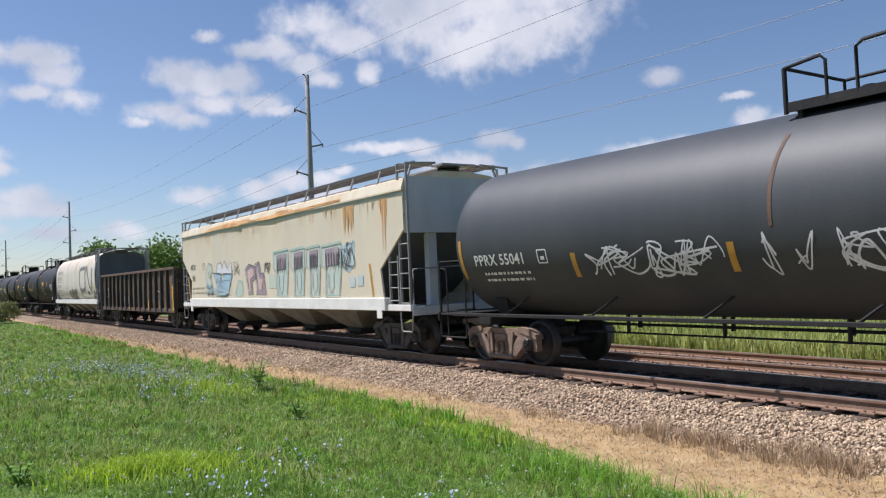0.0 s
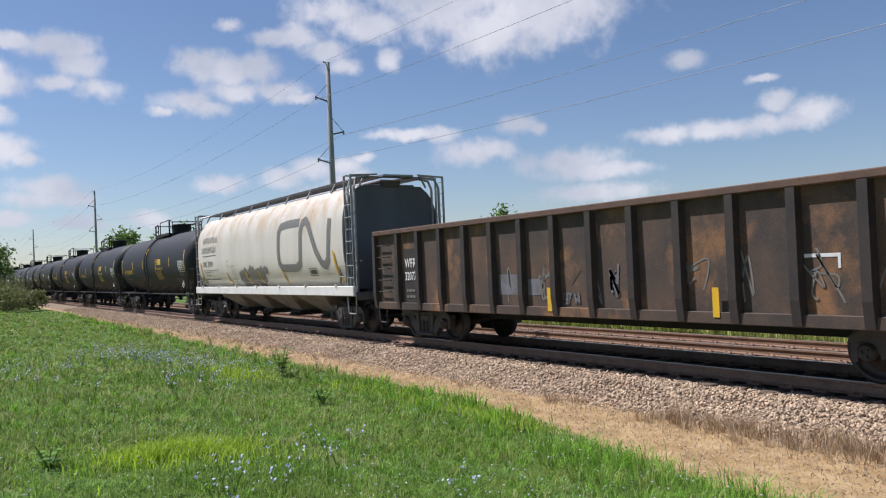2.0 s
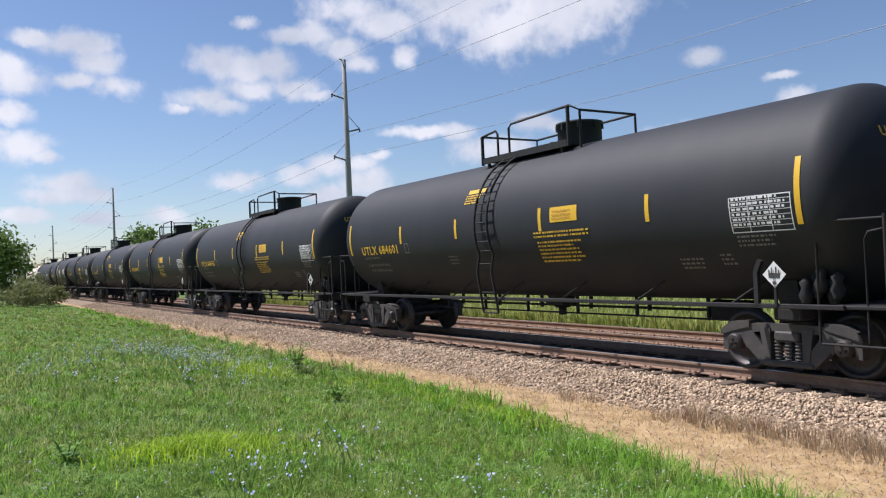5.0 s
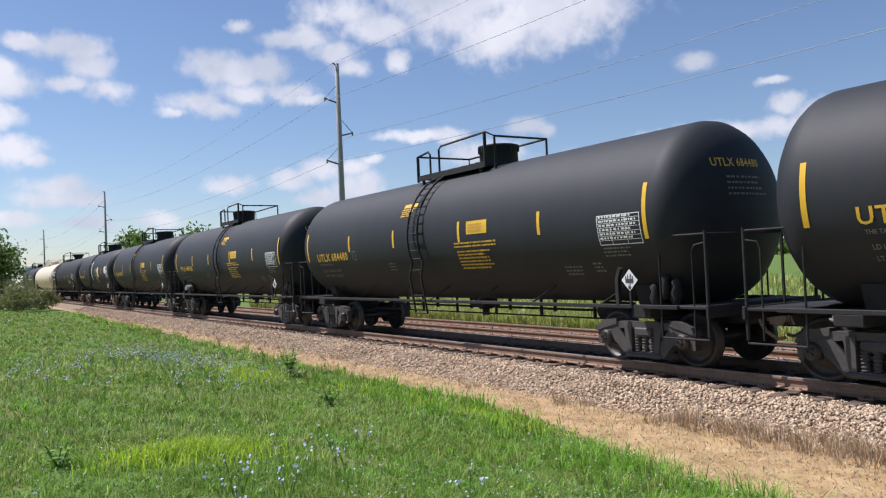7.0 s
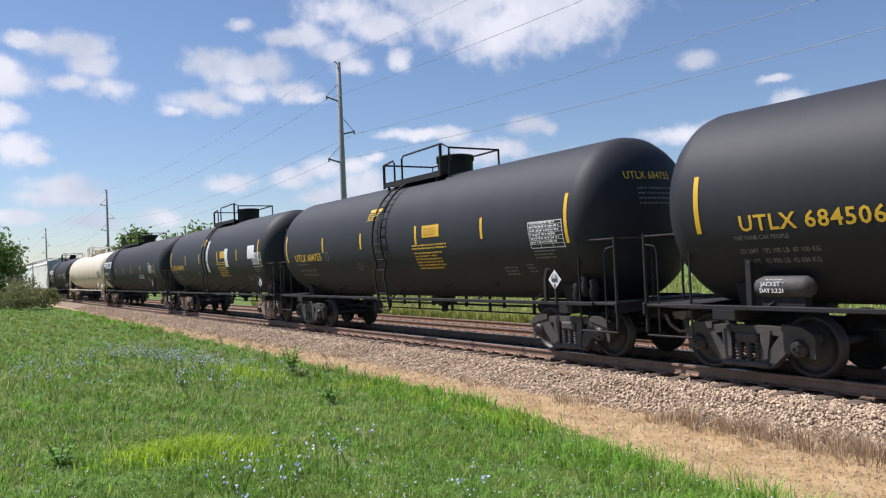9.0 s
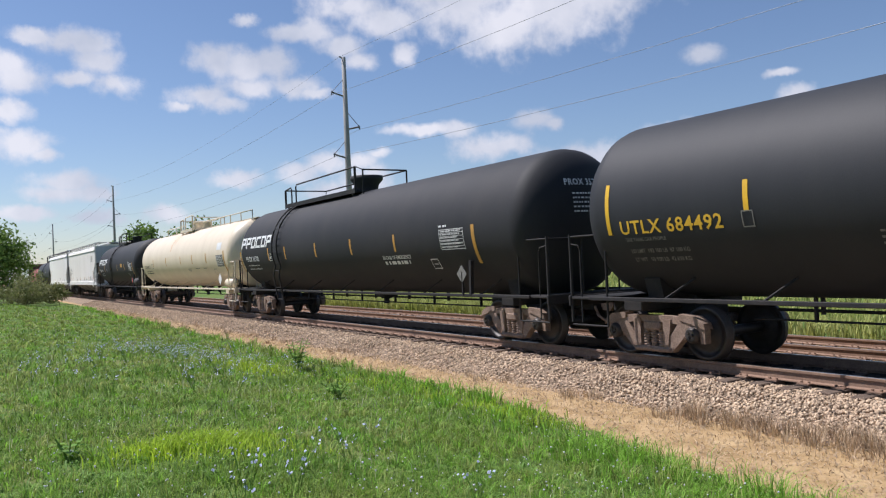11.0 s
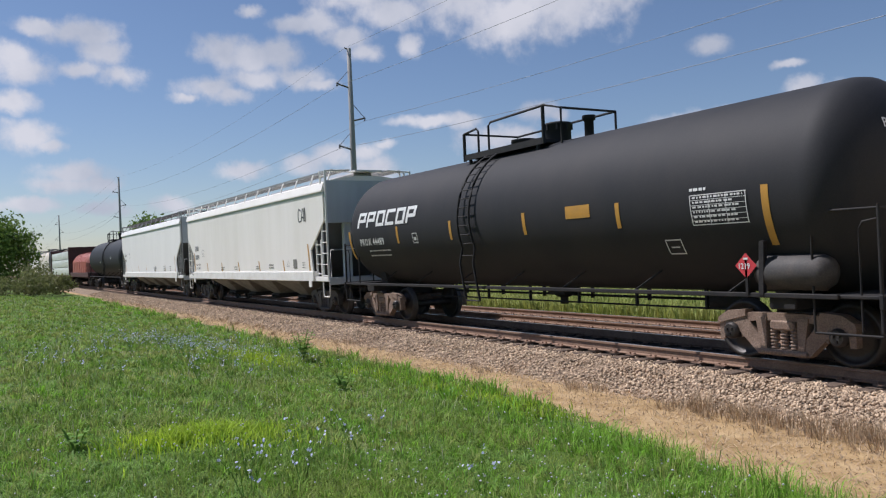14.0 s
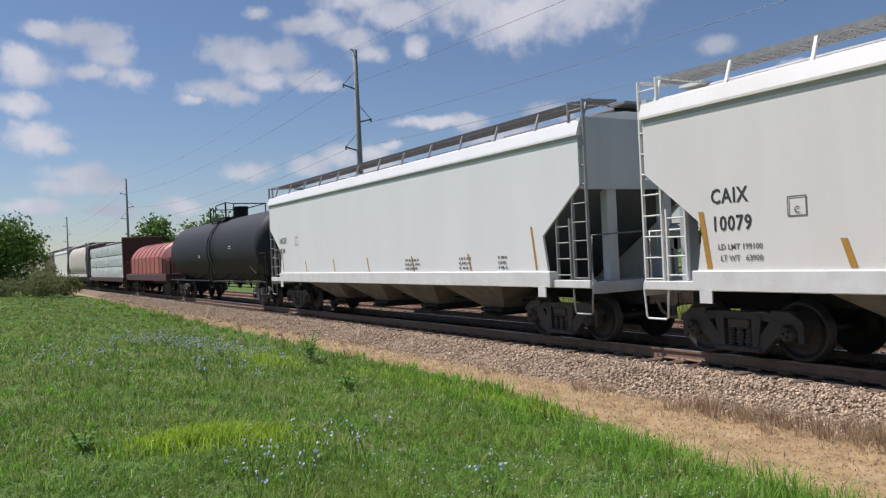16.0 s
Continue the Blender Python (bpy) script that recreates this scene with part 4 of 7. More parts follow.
def barrel_hopper(name, label, group, u_front, u_back, paint, end_paint, walk_m=M_DARKGRATE, gear="dark", chutes=4):
    half, u = (u_front - u_back) / 2, (u_front + u_back) / 2
    car = thing(name, label, "covered hopper", group, (u, TRACK_Y, 0))
    xp = half - 0.62
    xe = xp - 0.55
    add_gear(car, half, half - 2.2, gear)
    zs = [1.30 + (4.28 - 1.30) * i / 18 for i in range(19)]
    ring = [(-curved_profile(z), z) for z in zs] + [(curved_profile(z), z) for z in zs[::-1]]
    b = Build()
    b.loft([[(x, y, z) for y, z in ring] for x in (-xe, -xe * 0.5, 0, xe * 0.5, xe)], True, True)
    b.s[-1] = b.s[-2] = False
    part("barrel_body", b, paint, car)
    for s in (-1, 1):
        inner = [(y * 0.985, z) for y, z in ring]
        part("end_wall", Build().prism_x(inner, min(s * (xe + 0.002), s * (xe + 0.04)), max(s * (xe + 0.002), s * (xe + 0.04))), end_paint, car)
        hopper_end(car, s, xe + 0.16, xp, 4.55, end_paint, M_GRATE)
        b = Build()
        for y in (-1.42, 1.42):
            b.tube([(s * (xp - 0.10), y, 1.2), (s * (xp - 0.10), y, 4.2), (s * (xp - 0.14), y * 0.93, 4.45), (s * (xp - 0.3), y * 0.6, 4.55)], 0.04)
            b.tube([(s * (xp - 0.50), y, 1.2), (s * (xp - 0.50), y, 4.2), (s * (xp - 0.52), y * 0.93, 4.45), (s * (xp - 0.6), y * 0.6, 4.55)], 0.04)
        part("end_hoop", b, M_GRATE, car, "bent pipe end hoops")
        b = Build().box(-xp, xp, min(s * 1.50, s * 1.62), max(s * 1.50, s * 1.62), 1.12, 1.40, 0.015)
        for i in range(7):
            x = -xp + 2 * xp * (i + 0.5) / 7
            b.box(x - 0.03, x + 0.03, min(s * 1.62, s * 1.65), max(s * 1.62, s * 1.65), 1.36, 1.46)
        part("side_sill", b, M_SILL, car, "white painted side sill")
    part("roof_strip", Build().box(-xe, xe, -0.85, 0.85, 4.22, 4.34, 0.03), end_paint, car)
    hopper_chutes(car, xe - 1.9, chutes, M_DARKEND if paint is M_CNGREY else paint)
    roof_walk(car, xe + 0.3, 4.25, 4.54, 0.95, walk_m, 9)
    part("centre_sill", Build().box(-xe + 1.0, xe - 1.0, -0.30, 0.30, 0.80, 1.30), M_FRAME, car)
    brake_gear(car, xe - 2.6)
    return car


# ---- gondola ----
def gondola(u_front, u_back):
    half, u = (u_front - u_back) / 2, (u_front + u_back) / 2
    car = thing("gondola_car", "rust-brown open gondola car with dark ribs and graffiti", "gondola", "", (u, TRACK_Y, 0))
    xe, W, zb, zt = half - 0.62, 1.50, 0.92, 2.74
    add_gear(car, half, half - 2.3, "dark")
    for s in (-1, 1):
        y0, y1 = sorted((s * W, s * (W - 0.05)))
        part("side_panel", Build().box(-xe, xe, y0, y1, zb, zt), M_RUST, car, "rusty steel side panel")
        y0, y1 = sorted((s * (W + 0.11), s * (W - 0.08)))
        part("top_chord", Build().box(-xe - 0.02, xe + 0.02, y0, y1, zt - 0.02, zt + 0.10, 0.015), M_CAP, car, "rusty square top chord")
        y0, y1 = sorted((s * (W + 0.07), s * (W - 0.05)))
        part("bottom_chord", Build().box(-xe, xe, y0, y1, zb - 0.12, zb + 0.06, 0.01), M_RUST, car)
        n = 14
        xs = [-xe + 0.04] + [-xe + 1.25 + (2 * xe - 2.5) * i / (n - 1) for i in range(n)] + [xe - 0.04]
        for x in xs:
            y0, y1 = s * W, s * (W + 0.13)
            b = Build().loft([[(x - 0.10, y0, zb - 0.10), (x + 0.10, y0, zb - 0.10), (x + 0.07, y1 - s * 0.04, zb - 0.10), (x - 0.07, y1 - s * 0.04, zb - 0.10)],
                              [(x - 0.10, y0, zb + 0.25), (x + 0.10, y0, zb + 0.25), (x + 0.07, y1, zb + 0.25), (x - 0.07, y1, zb + 0.25)],
                              [(x - 0.10, y0, zt - 0.02), (x + 0.10, y0, zt - 0.02), (x + 0.07, y1 - s * 0.02, zt - 0.02), (x - 0.07, y1 - s * 0.02, zt - 0.02)]])
            part("rib", b, M_RIB, car)
    for s in (-1, 1):
        xa, xb = sorted((s * xe, s * (xe - 0.06)))
        part("end_panel", Build().box(xa, xb, -W + 0.05, W - 0.05, zb, zt + 0.05), M_RIB, car)
        b = Build()
        for z in (1.2, 1.6, 2.0, 2.4):
            b.box(min(s * xe, s * (xe + 0.07)), max(s * xe, s * (xe + 0.07)), -W + 0.1, W - 0.1, z - 0.06, z + 0.06)
        part("end_rib", b, M_RIB, car)
        b = Build()
        b.box(min(s * (xe - 1.6), s * (xe + 0.05)), max(s * (xe - 1.6), s * (xe + 0.05)), -0.34, 0.34, 0.66, 0.92, 0.02)
        b.box(s * (xe - 1.7) - 0.2, s * (xe - 1.7) + 0.2, -1.4, 1.4, 0.72, 0.92, 0.02)
        part("draft_sill", b, M_FRAME, car)
        for y in (-1, 1):
            part("stirrup_step", stirrup(s * (xe - 0.35) - 0.22, s * (xe - 0.35) + 0.22, y * (W + 0.05), 0.45, 0.85), M_RIB, car)
            b = Build()
            for z in (1.25, 1.55, 1.85, 2.15, 2.45):
                b.tube([(s * (xe - 0.75), y * W, z), (s * (xe - 0.75), y * (W + 0.08), z), (s * (xe - 0.22), y * (W + 0.08), z), (s * (xe - 0.22), y * W, z)], 0.015, 5)
            part("grab_iron", b, M_RIB, car)
            b = Build()
            for z in (1.35, 1.7, 2.05):
                b.tube([(s * xe, y * 1.35, z), (s * (xe + 0.12), y * 1.35, z), (s * (xe + 0.12), y * 0.9, z), (s * xe, y * 0.9, z)], 0.015, 5)
            part("end_grab_iron", b, M_RIB, car)
    part("floor", Build().box(-xe, xe, -W + 0.05, W - 0.05, 0.92, 1.0), M_RUST, car)
    part("centre_sill", Build().box(-xe + 1.0, xe - 1.0, -0.32, 0.32, 0.55, 0.92), M_FRAME, car)
    brake_gear(car, xe - 3.2)
    return car, xe, W


# ---- coil car and loaded flat car ----
def coil_car(u_front, u_back):
    half, u = (u_front - u_back) / 2, (u_front + u_back) / 2
    car = thing("coil_car", "red coil car with ribbed curved hood over a low frame", "coil car", "", (u, TRACK_Y, 0))
    add_gear(car, half, half - 2.2, "dark")
    xe = half - 0.65
    part("frame", Build().box(-xe, xe, -1.5, 1.5, 0.95, 1.40, 0.03).box(-xe, xe, -0.3, 0.3, 0.7, 0.95), M_MAROON, car)
    sect = []
    for k in range(15):
        a = math.pi * k / 14
        sect.append((-1.45 * math.cos(a) if abs(math.cos(a)) < 0.96 else -1.45 * math.copysign(1, math.cos(a)), 2.2 + 1.25 * math.sin(a)))
    sect = [(-1.45, 1.42)] + sect + [(1.45, 1.42)]
    b = Build().loft([[(x, y * q, 1.42 + (z - 1.42) * q) for y, z in sect] for x, q in ((-xe + 1.3, 0.72), (-xe + 1.7, 0.94), (-xe + 2.0, 1.0), (xe - 2.0, 1.0), (xe - 1.7, 0.94), (xe - 1.3, 0.72))])
    part("hood", b, M_RED, car, "faded red curved hood")
    for i in range(8):
        x = -xe + 2.1 + (2 * xe - 4.2) * i / 7
        part("hood_rib", Build().prism_x([(y * 1.02, 1.42 + (z - 1.42) * 1.015) for y, z in sect], x - 0.03, x + 0.03), M_RED, car)
    for s in (-1, 1):
        b = Build()
        for y in (-1.45, 1.45):
            b.tube([(s * (xe - 1.0), y, 1.4), (s * (xe - 1.0), y, 2.3), (s * xe, y, 2.3), (s * xe, y, 0.6)], 0.025)
        b.tube([(s * xe, -1.45, 2.3), (s * xe, 1.45, 2.3)], 0.025)
        part("end_rail", b, M_MAROON, car)
    brake_gear(car, xe - 3)
    return car


def bulkhead_flat(u_front, u_back):
    half, u = (u_front - u_back) / 2, (u_front + u_back) / 2
    car = thing("bulkhead_flatcar", "maroon bulkhead flat car loaded with wrapped lumber", "flat car", "", (u, TRACK_Y, 0))
    add_gear(car, half, half - 2.4, "dark")
    xe = half - 0.6
    part("deck", Build().box(-xe, xe, -1.5, 1.5, 0.92, 1.10, 0.02).box(-xe + 2, xe - 2, -0.35, 0.35, 0.62, 0.92), M_MAROON, car)
    for s in (-1, 1):
        b = Build().box(min(s * xe, s * (xe - 0.35)), max(s * xe, s * (xe - 0.35)), -1.5, 1.5, 1.10, 4.22, 0.03)
        for z in (1.7, 2.3, 2.9, 3.5, 4.1):
            part("bulkhead_rib", Build().box(min(s * xe, s * (xe + 0.08)), max(s * xe, s * (xe + 0.08)), -1.48, 1.48, z - 0.06, z + 0.06), M_MAROON, car)
        part("bulkhead", b, M_MAROON, car, "tall maroon steel end bulkhead")
        y0, y1 = sorted((s * 1.5, s * 1.56))
        part("side_sill", Build().box(-xe, xe, y0, y1, 0.80, 1.10, 0.01), M_MAROON, car)
    part("centre_beam", Build().box(-xe + 0.35, xe - 0.35, -0.08, 0.08, 3.9, 4.2, 0.02), M_MAROON, car)
    brake_gear(car, xe - 3)
    loads = []
    w = (2 * xe - 1.1) / 5
    for i in range(5):
        for j in range(3):
            x = -xe + 0.55 + w * (i + 0.5)
            z = 1.104 + j * 0.91
            b = Build()
            rnd = random.Random(i * 7 + j)
            n = 10
            rings = []
            for k in range(n + 1):
                xx = x - w * 0.49 + w * 0.98 * k / n
                q = lambda: rnd.uniform(-0.02, 0.02)
                hh = 0.90
                rings.append([(xx, -1.40 + q(), z + 0.02), (xx, -1.42 + q(), z + hh * 0.33), (xx, -1.42 + q(), z + hh * 0.66), (xx, -1.38, z + hh - 0.02), (xx, -0.6, z + hh), (xx, 0.6, z + hh), (xx, 1.38, z + hh - 0.02), (xx, 1.4, z + 0.02)])
            b.loft(rings)
            ob = tagged(new("lumber_bundle", b.mesh("lumber_bundle", M_WRAP)), "white plastic-wrapped lumber bundle stacked on a flat car", "lumber bundle", "lumber bundles on the flat car")
            ob.matrix_basis = Matrix.Translation((u, TRACK_Y, 0))
            loads.append(ob)
    return car, loads


# ---- ground ----
def smooth(a, b, x):
    t = np.clip((x - a) / (b - a), 0, 1)
    return t * t * (3 - 2 * t)


def grass_edge(x):
    """Where the grass ends and the dirt strip begins, along the track."""
    return np.interp(x, [-400, -60, -41, -16, -11, -8.5, -5.3, -2, 20], [8.6, 8.0, 7.6, 7.35, 7.3, 7.0, 6.25, 5.6, 4.5])


def ground_z(x, y):
    x, y = np.asarray(x, float), np.asarray(y, float)
    z = 0.16 - 0.54 * smooth(1.5, 7.0, y)
    z = z + 0.035 * np.sin(x * 0.9 + 1.3 * np.sin(y * 0.7)) * np.sin(y * 1.1 + 0.4) * (1 - smooth(6.2, 7.4, y))
    return z


def ground_material():
    m = bpy.data.materials.new("meadow_and_dirt")
    m.use_nodes = True
    nt = m.node_tree
    N, L = nt.nodes.new, nt.links.new
    b = nt.nodes["Principled BSDF"]
    b.inputs["Roughness"].default_value, b.inputs["Specular IOR Level"].default_value = 0.95, 0.2
    co = N("ShaderNodeTexCoord")

    def noise(sc, det=6):
        n = N("ShaderNodeTexNoise")
        n.inputs["Scale"].default_value, n.inputs["Detail"].default_value, n.inputs["Roughness"].default_value = sc, det, 0.65
        L(co.outputs["Object"], n.inputs["Vector"])
        return n.outputs["Fac"]

    def ramp(fac, *stops):
        r = N("ShaderNodeValToRGB")
        el = r.color_ramp.elements
        while len(el) < len(stops):
            el.new(0.5)
        for e, (p, c) in zip(el, stops):
            e.position, e.color = p, (*c, 1)
        L(fac, r.inputs[0])
        return r.outputs[0]

    grass = ramp(noise(0.6), (0.3, (0.07, 0.125, 0.022)), (0.5, (0.09, 0.15, 0.028)), (0.7, (0.16, 0.17, 0.055)))
    dirt = ramp(noise(2.3, 9), (0.28, (0.24, 0.155, 0.07)), (0.5, (0.40, 0.275, 0.135)), (0.75, (0.52, 0.385, 0.215)))
    at = N("ShaderNodeAttribute")
    at.attribute_name = "dirt"
    add = N("ShaderNodeMath")
    add.operation = "ADD"
    jit = N("ShaderNodeMapRange")
    for i, v in ((1, 0.3), (2, 0.7), (3, -0.35), (4, 0.35)):
        jit.inputs[i].default_value = v
    L(noise(3.5), jit.inputs[0])
    L(at.outputs["Fac"], add.inputs[0])
    L(jit.outputs[0], add.inputs[1])
    st = N("ShaderNodeMapRange")
    st.interpolation_type = "SMOOTHSTEP"
    st.inputs[1].default_value, st.inputs[2].default_value = 0.35, 0.65
    L(add.outputs[0], st.inputs[0])
    mx = N("ShaderNodeMix")
    mx.data_type = "RGBA"
    L(st.outputs[0], mx.inputs[0])
    L(grass, mx.inputs[6])
    L(dirt, mx.inputs[7])
    L(mx.outputs[2], b.inputs["Base Color"])
    bp = N("ShaderNodeBump")
    bp.inputs["Strength"].default_value, bp.inputs["Distance"].default_value = 0.6, 0.03
    L(noise(22, 8), bp.inputs["Height"])
    L(bp.outputs[0], b.inputs["Normal"])
    return m


def make_ground():
    xs = np.concatenate([[-2500, -1200, -600, -350, -250], np.arange(-180, -40, 4), np.arange(-40, 12, 0.4), [14, 20, 30, 60, 150, 400, 1200, 2500]])
    ys = np.concatenate([[-2500, -900, -300, -100, -40, -15, -6, -3, -1.5], np.arange(-0.5, 9.6, 0.25), [10, 12, 14, 16, 18, 20, 30, 60, 120, 300, 900, 2500]])
    X, Y = np.meshgrid(xs, ys, indexing="ij")
    Z = ground_z(X, Y)
    nx, ny = len(xs), len(ys)
    idx = np.arange(nx * ny).reshape(nx, ny)
    f = np.stack([idx[:-1, :-1], idx[1:, :-1], idx[1:, 1:], idx[:-1, 1:]], -1).reshape(-1, 4)
    g = big_mesh("ground", np.stack([X, Y, Z], -1).reshape(-1, 3), f, ground_material(), "grassy meadow with a bare dirt strip beside the ballast", "ground", "structure", True)
    d = (smooth(-0.15, 0.25, Y - grass_edge(X)) * (1 - smooth(17.2, 18.2, Y))).ravel()
    a = g.data.attributes.new("dirt", "FLOAT", "POINT")
    a.data.foreach_set("value", d.astype(np.float32))


make_ground()


# ---- tracks ----
def rail_mesh(name, y, z, x0, x1):
    thg = Build().prism_x([(-0.07, -0.175), (0.07, -0.175), (0.07, -0.162), (0.014, -0.145), (0.009, -0.05), (0.036, -0.04), (0.036, -0.008), (0.030, -0.002),
                           (-0.030, -0.002), (-0.036, -0.008), (-0.036, -0.04), (-0.009, -0.05), (-0.014, -0.145), (-0.07, -0.162)], x0, x1)
    rail = tagged(new(name, thg.mesh(name, M_RAILSIDE)), "rusty steel rail with a polished running surface", "rail", "rails of the two tracks", "structure")
    rail.matrix_basis = Matrix.Translation((0, y, z))
    part("running_surface", Build().box(x0, x1, -0.028, 0.028, -0.002, 0.0), M_RAILTOP, rail, "polished rail head")
    return rail


def make_tracks():
    # one bed under both tracks
    D, S = TRACK_Y, SIDING_Y
    sect = [(D - 3.3, -0.42), (D - 2.75, -0.375), (D - 1.95, -0.215), (D - 0.9, -0.235), (D + 1.4, -0.205), (D + 2.3, -0.27), (S - 1.4, -0.375), (S + 1.5, -0.385), (S + 2.3, -0.45), (S + 2.4, -0.7), (D - 3.3, -0.7)]
    xs = list(np.arange(-60, 14, 0.5))
    xs = [-900, -400, -200, -120] + xs + [20, 60, 200]
    rnd = random.Random(4)
    b = Build()
    b.loft([[(x, y + rnd.uniform(-0.06, 0.06), z + (rnd.uniform(-0.015, 0.015) if 0 < i < 9 else 0)) for i, (y, z) in enumerate(sect)] for x in xs])
    bed = tagged(new("ballast_bed", b.mesh("ballast_bed", M_BED)), "pale crushed-stone ballast bed under two tracks", "ballast", "", "structure")
    # added dark sheet that paints the train's shadow band on the bed
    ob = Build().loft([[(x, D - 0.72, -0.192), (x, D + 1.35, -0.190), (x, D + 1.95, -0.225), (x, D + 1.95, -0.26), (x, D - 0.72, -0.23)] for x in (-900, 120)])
    tagged(new("oily_bed", ob.mesh("oily_bed", M_SHADEBED)), "ballast under the train, coloured dark for its shadow", "ballast", "", "structure")
    for y, z in ((D - 0.7535, 0), (D + 0.7535, 0), (S - 0.7535, SIDING_Z), (S + 0.7535, SIDING_Z)):
        rail_mesh("rail", y, z, -900, 120)
    tie = Build().box(-0.115, 0.115, -1.30, 1.30, -0.18, 0.0, 0.012).mesh("tie", M_TIE)
    plate = Build()
    for s in (-1, 1):
        plate.box(-0.10, 0.10, s * 0.7535 - 0.17, s * 0.7535 + 0.17, 0.0, 0.018)
        for k in (-1, 1):
            for q in (-0.06, 0.06):
                plate.box(q - 0.014, q + 0.014, s * 0.7535 + k * 0.10 - 0.014, s * 0.7535 + k * 0.10 + 0.014, 0.018, 0.045)
    plate = plate.mesh("tie_plate", M_RAILSIDE)
    for name, y0, z0, lo in (("main_track", D, -0.18, -58), ("siding_track", S, SIDING_Z - 0.18, -45)):
        tr = thing(name, "timber sleepers of a railway track in ballast", "track", "", (0, y0, z0), "structure")
        n = 0
        x = lo
        while x < 12:
            part("tie", tie, None, tr, "", pose(x, rnd.uniform(-0.06, 0.06), rnd.uniform(-0.012, 0.004), 0, 0, rnd.uniform(-1.2, 1.2)))
            if x > -36:
                part("tie_plate", plate, None, tr, "", pose(x, 0, 0.001))
            x += 0.52 + rnd.uniform(-0.02, 0.02)
        far = Build()
        x = lo - 0.52
        while x > -240:
            far.box(x - 0.115, x + 0.115, -1.30, 1.30, -0.18, 0.0)
            x -= 0.52
        ob = part("far_ties", far, M_TIE, tr)
        tagged(ob, "", "", "", "stuff")


make_tracks()


def stones(name, n, seed, size, material, where, label):
    """Loose broken stones; where(rng, n) gives x, y, z."""
    rng = np.random.default_rng(seed)
    p = where(rng, n)
    n = len(p)
    base = np.array([(1, 0, 0), (-1, 0, 0), (0, 1, 0), (0, -1, 0), (0, 0, 1), (0, 0, -1)], float)
    tri = np.array([(0, 2, 4), (2, 1, 4), (1, 3, 4), (3, 0, 4), (2, 0, 5), (1, 2, 5), (3, 1, 5), (0, 3, 5)])
    q = rng.normal(size=(n, 3, 3))
    q, _ = np.linalg.qr(q)
    sc = size * rng.uniform(0.55, 1.45, (n, 1, 1)) * rng.uniform(0.6, 1.1, (n, 1, 3))
    v = base[None] * rng.uniform(0.75, 1.25, (n, 6, 1)) * sc
    v = np.einsum("nij,nkj->nki", q, v)
    v += p[:, None, :]
    f = tri[None] + (np.arange(n) * 6)[:, None, None]
    return big_mesh(name, v.reshape(-1, 3), f.reshape(-1, 3), material, label, "ballast stones")


def near_shoulder(rng, n):
    x = -np.exp(rng.uniform(np.log(3), np.log(75), n)) + 4.0
    y = TRACK_Y + np.interp(rng.uniform(0, 1, n), [0, 1], [-3.15, -0.95])
    y += rng.normal(0, 0.05, n)
    z = np.interp(y - TRACK_Y, [-3.3, -2.75, -1.95, -1.4, -0.9], [-0.42, -0.37, -0.21, -0.225, -0.235]) + rng.uniform(-0.01, 0.025, n)
    return np.stack([x, y, z], -1)


def under_train(rng, n):
    x = -np.exp(rng.uniform(np.log(4), np.log(60), n)) + 5.0
    y = rng.uniform(TRACK_Y - 0.65, TRACK_Y + 1.9, n)
    return np.stack([x, y, np.interp(y - TRACK_Y, [-0.9, 1.4, 2.3], [-0.195, -0.195, -0.26]) + rng.uniform(-0.01, 0.012, n)], -1)


def between(rng, n):
    x = -np.exp(rng.uniform(np.log(4), np.log(75), n)) + 5.0
    y = rng.uniform(TRACK_Y + 1.9, SIDING_Y + 1.9, n)
    z = np.interp(y - TRACK_Y, [-0.9, 1.4, 2.3, 2.7, 5.6, 6.4], [-0.20, -0.20, -0.265, -0.37, -0.38, -0.44]) + rng.uniform(-0.01, 0.02, n)
    return np.stack([x, y, z], -1)


stones("ballast_stones", 62000, 3, 0.027, M_STONE, near_shoulder, "pale angular limestone ballast on the shoulder")
# stones in the shadow band carry its dark colour too
stones("oily_ballast_stones", 7000, 6, 0.030, M_SHADEBED, under_train, "ballast stones under the train, coloured dark for its shadow")
stones("dark_ballast_stones", 12000, 5, 0.030, M_DARKBED, between, "rust-stained ballast between the rails and the tracks")


# ---- plants ----
def leaf_mat(name, c0, c1, island=0.35, through=0.35, rough=0.6):
    return mat(name, c0, rough, second=c1, amount=0.8, scale=0.35, grain=0.1, fine=30, bump=0, island=island, through=through, spec=0.25)


M_GRASS = leaf_mat("meadow_grass", (0.135, 0.260, 0.030), (0.26, 0.32, 0.066), 0.5)
M_FRESH = leaf_mat("fresh_grass", (0.18, 0.37, 0.036), (0.265, 0.42, 0.062), 0.5, 0.42)
M_OLIVE = leaf_mat("olive_grass", (0.235, 0.32, 0.068), (0.38, 0.39, 0.135), 0.55)
M_DRY = mat("dry_straw", (0.50, 0.38, 0.24), 0.85, second=(0.27, 0.18, 0.11), amount=0.8, scale=1.2, grain=0.1, bump=0, island=0.4, through=0.2)
M_LIME = leaf_mat("yellow_green_weed", (0.44, 0.58, 0.045), (0.27, 0.42, 0.045), 0.3, 0.45)
M_PALESTRAW = mat("pale_seed_heads", (0.50, 0.50, 0.33), 0.8, second=(0.36, 0.38, 0.2), amount=0.7, scale=0.8, grain=0.1, bump=0, island=0.3, through=0.3)
M_LEAF = leaf_mat("tree_leaves", (0.11, 0.19, 0.035), (0.16, 0.23, 0.05))
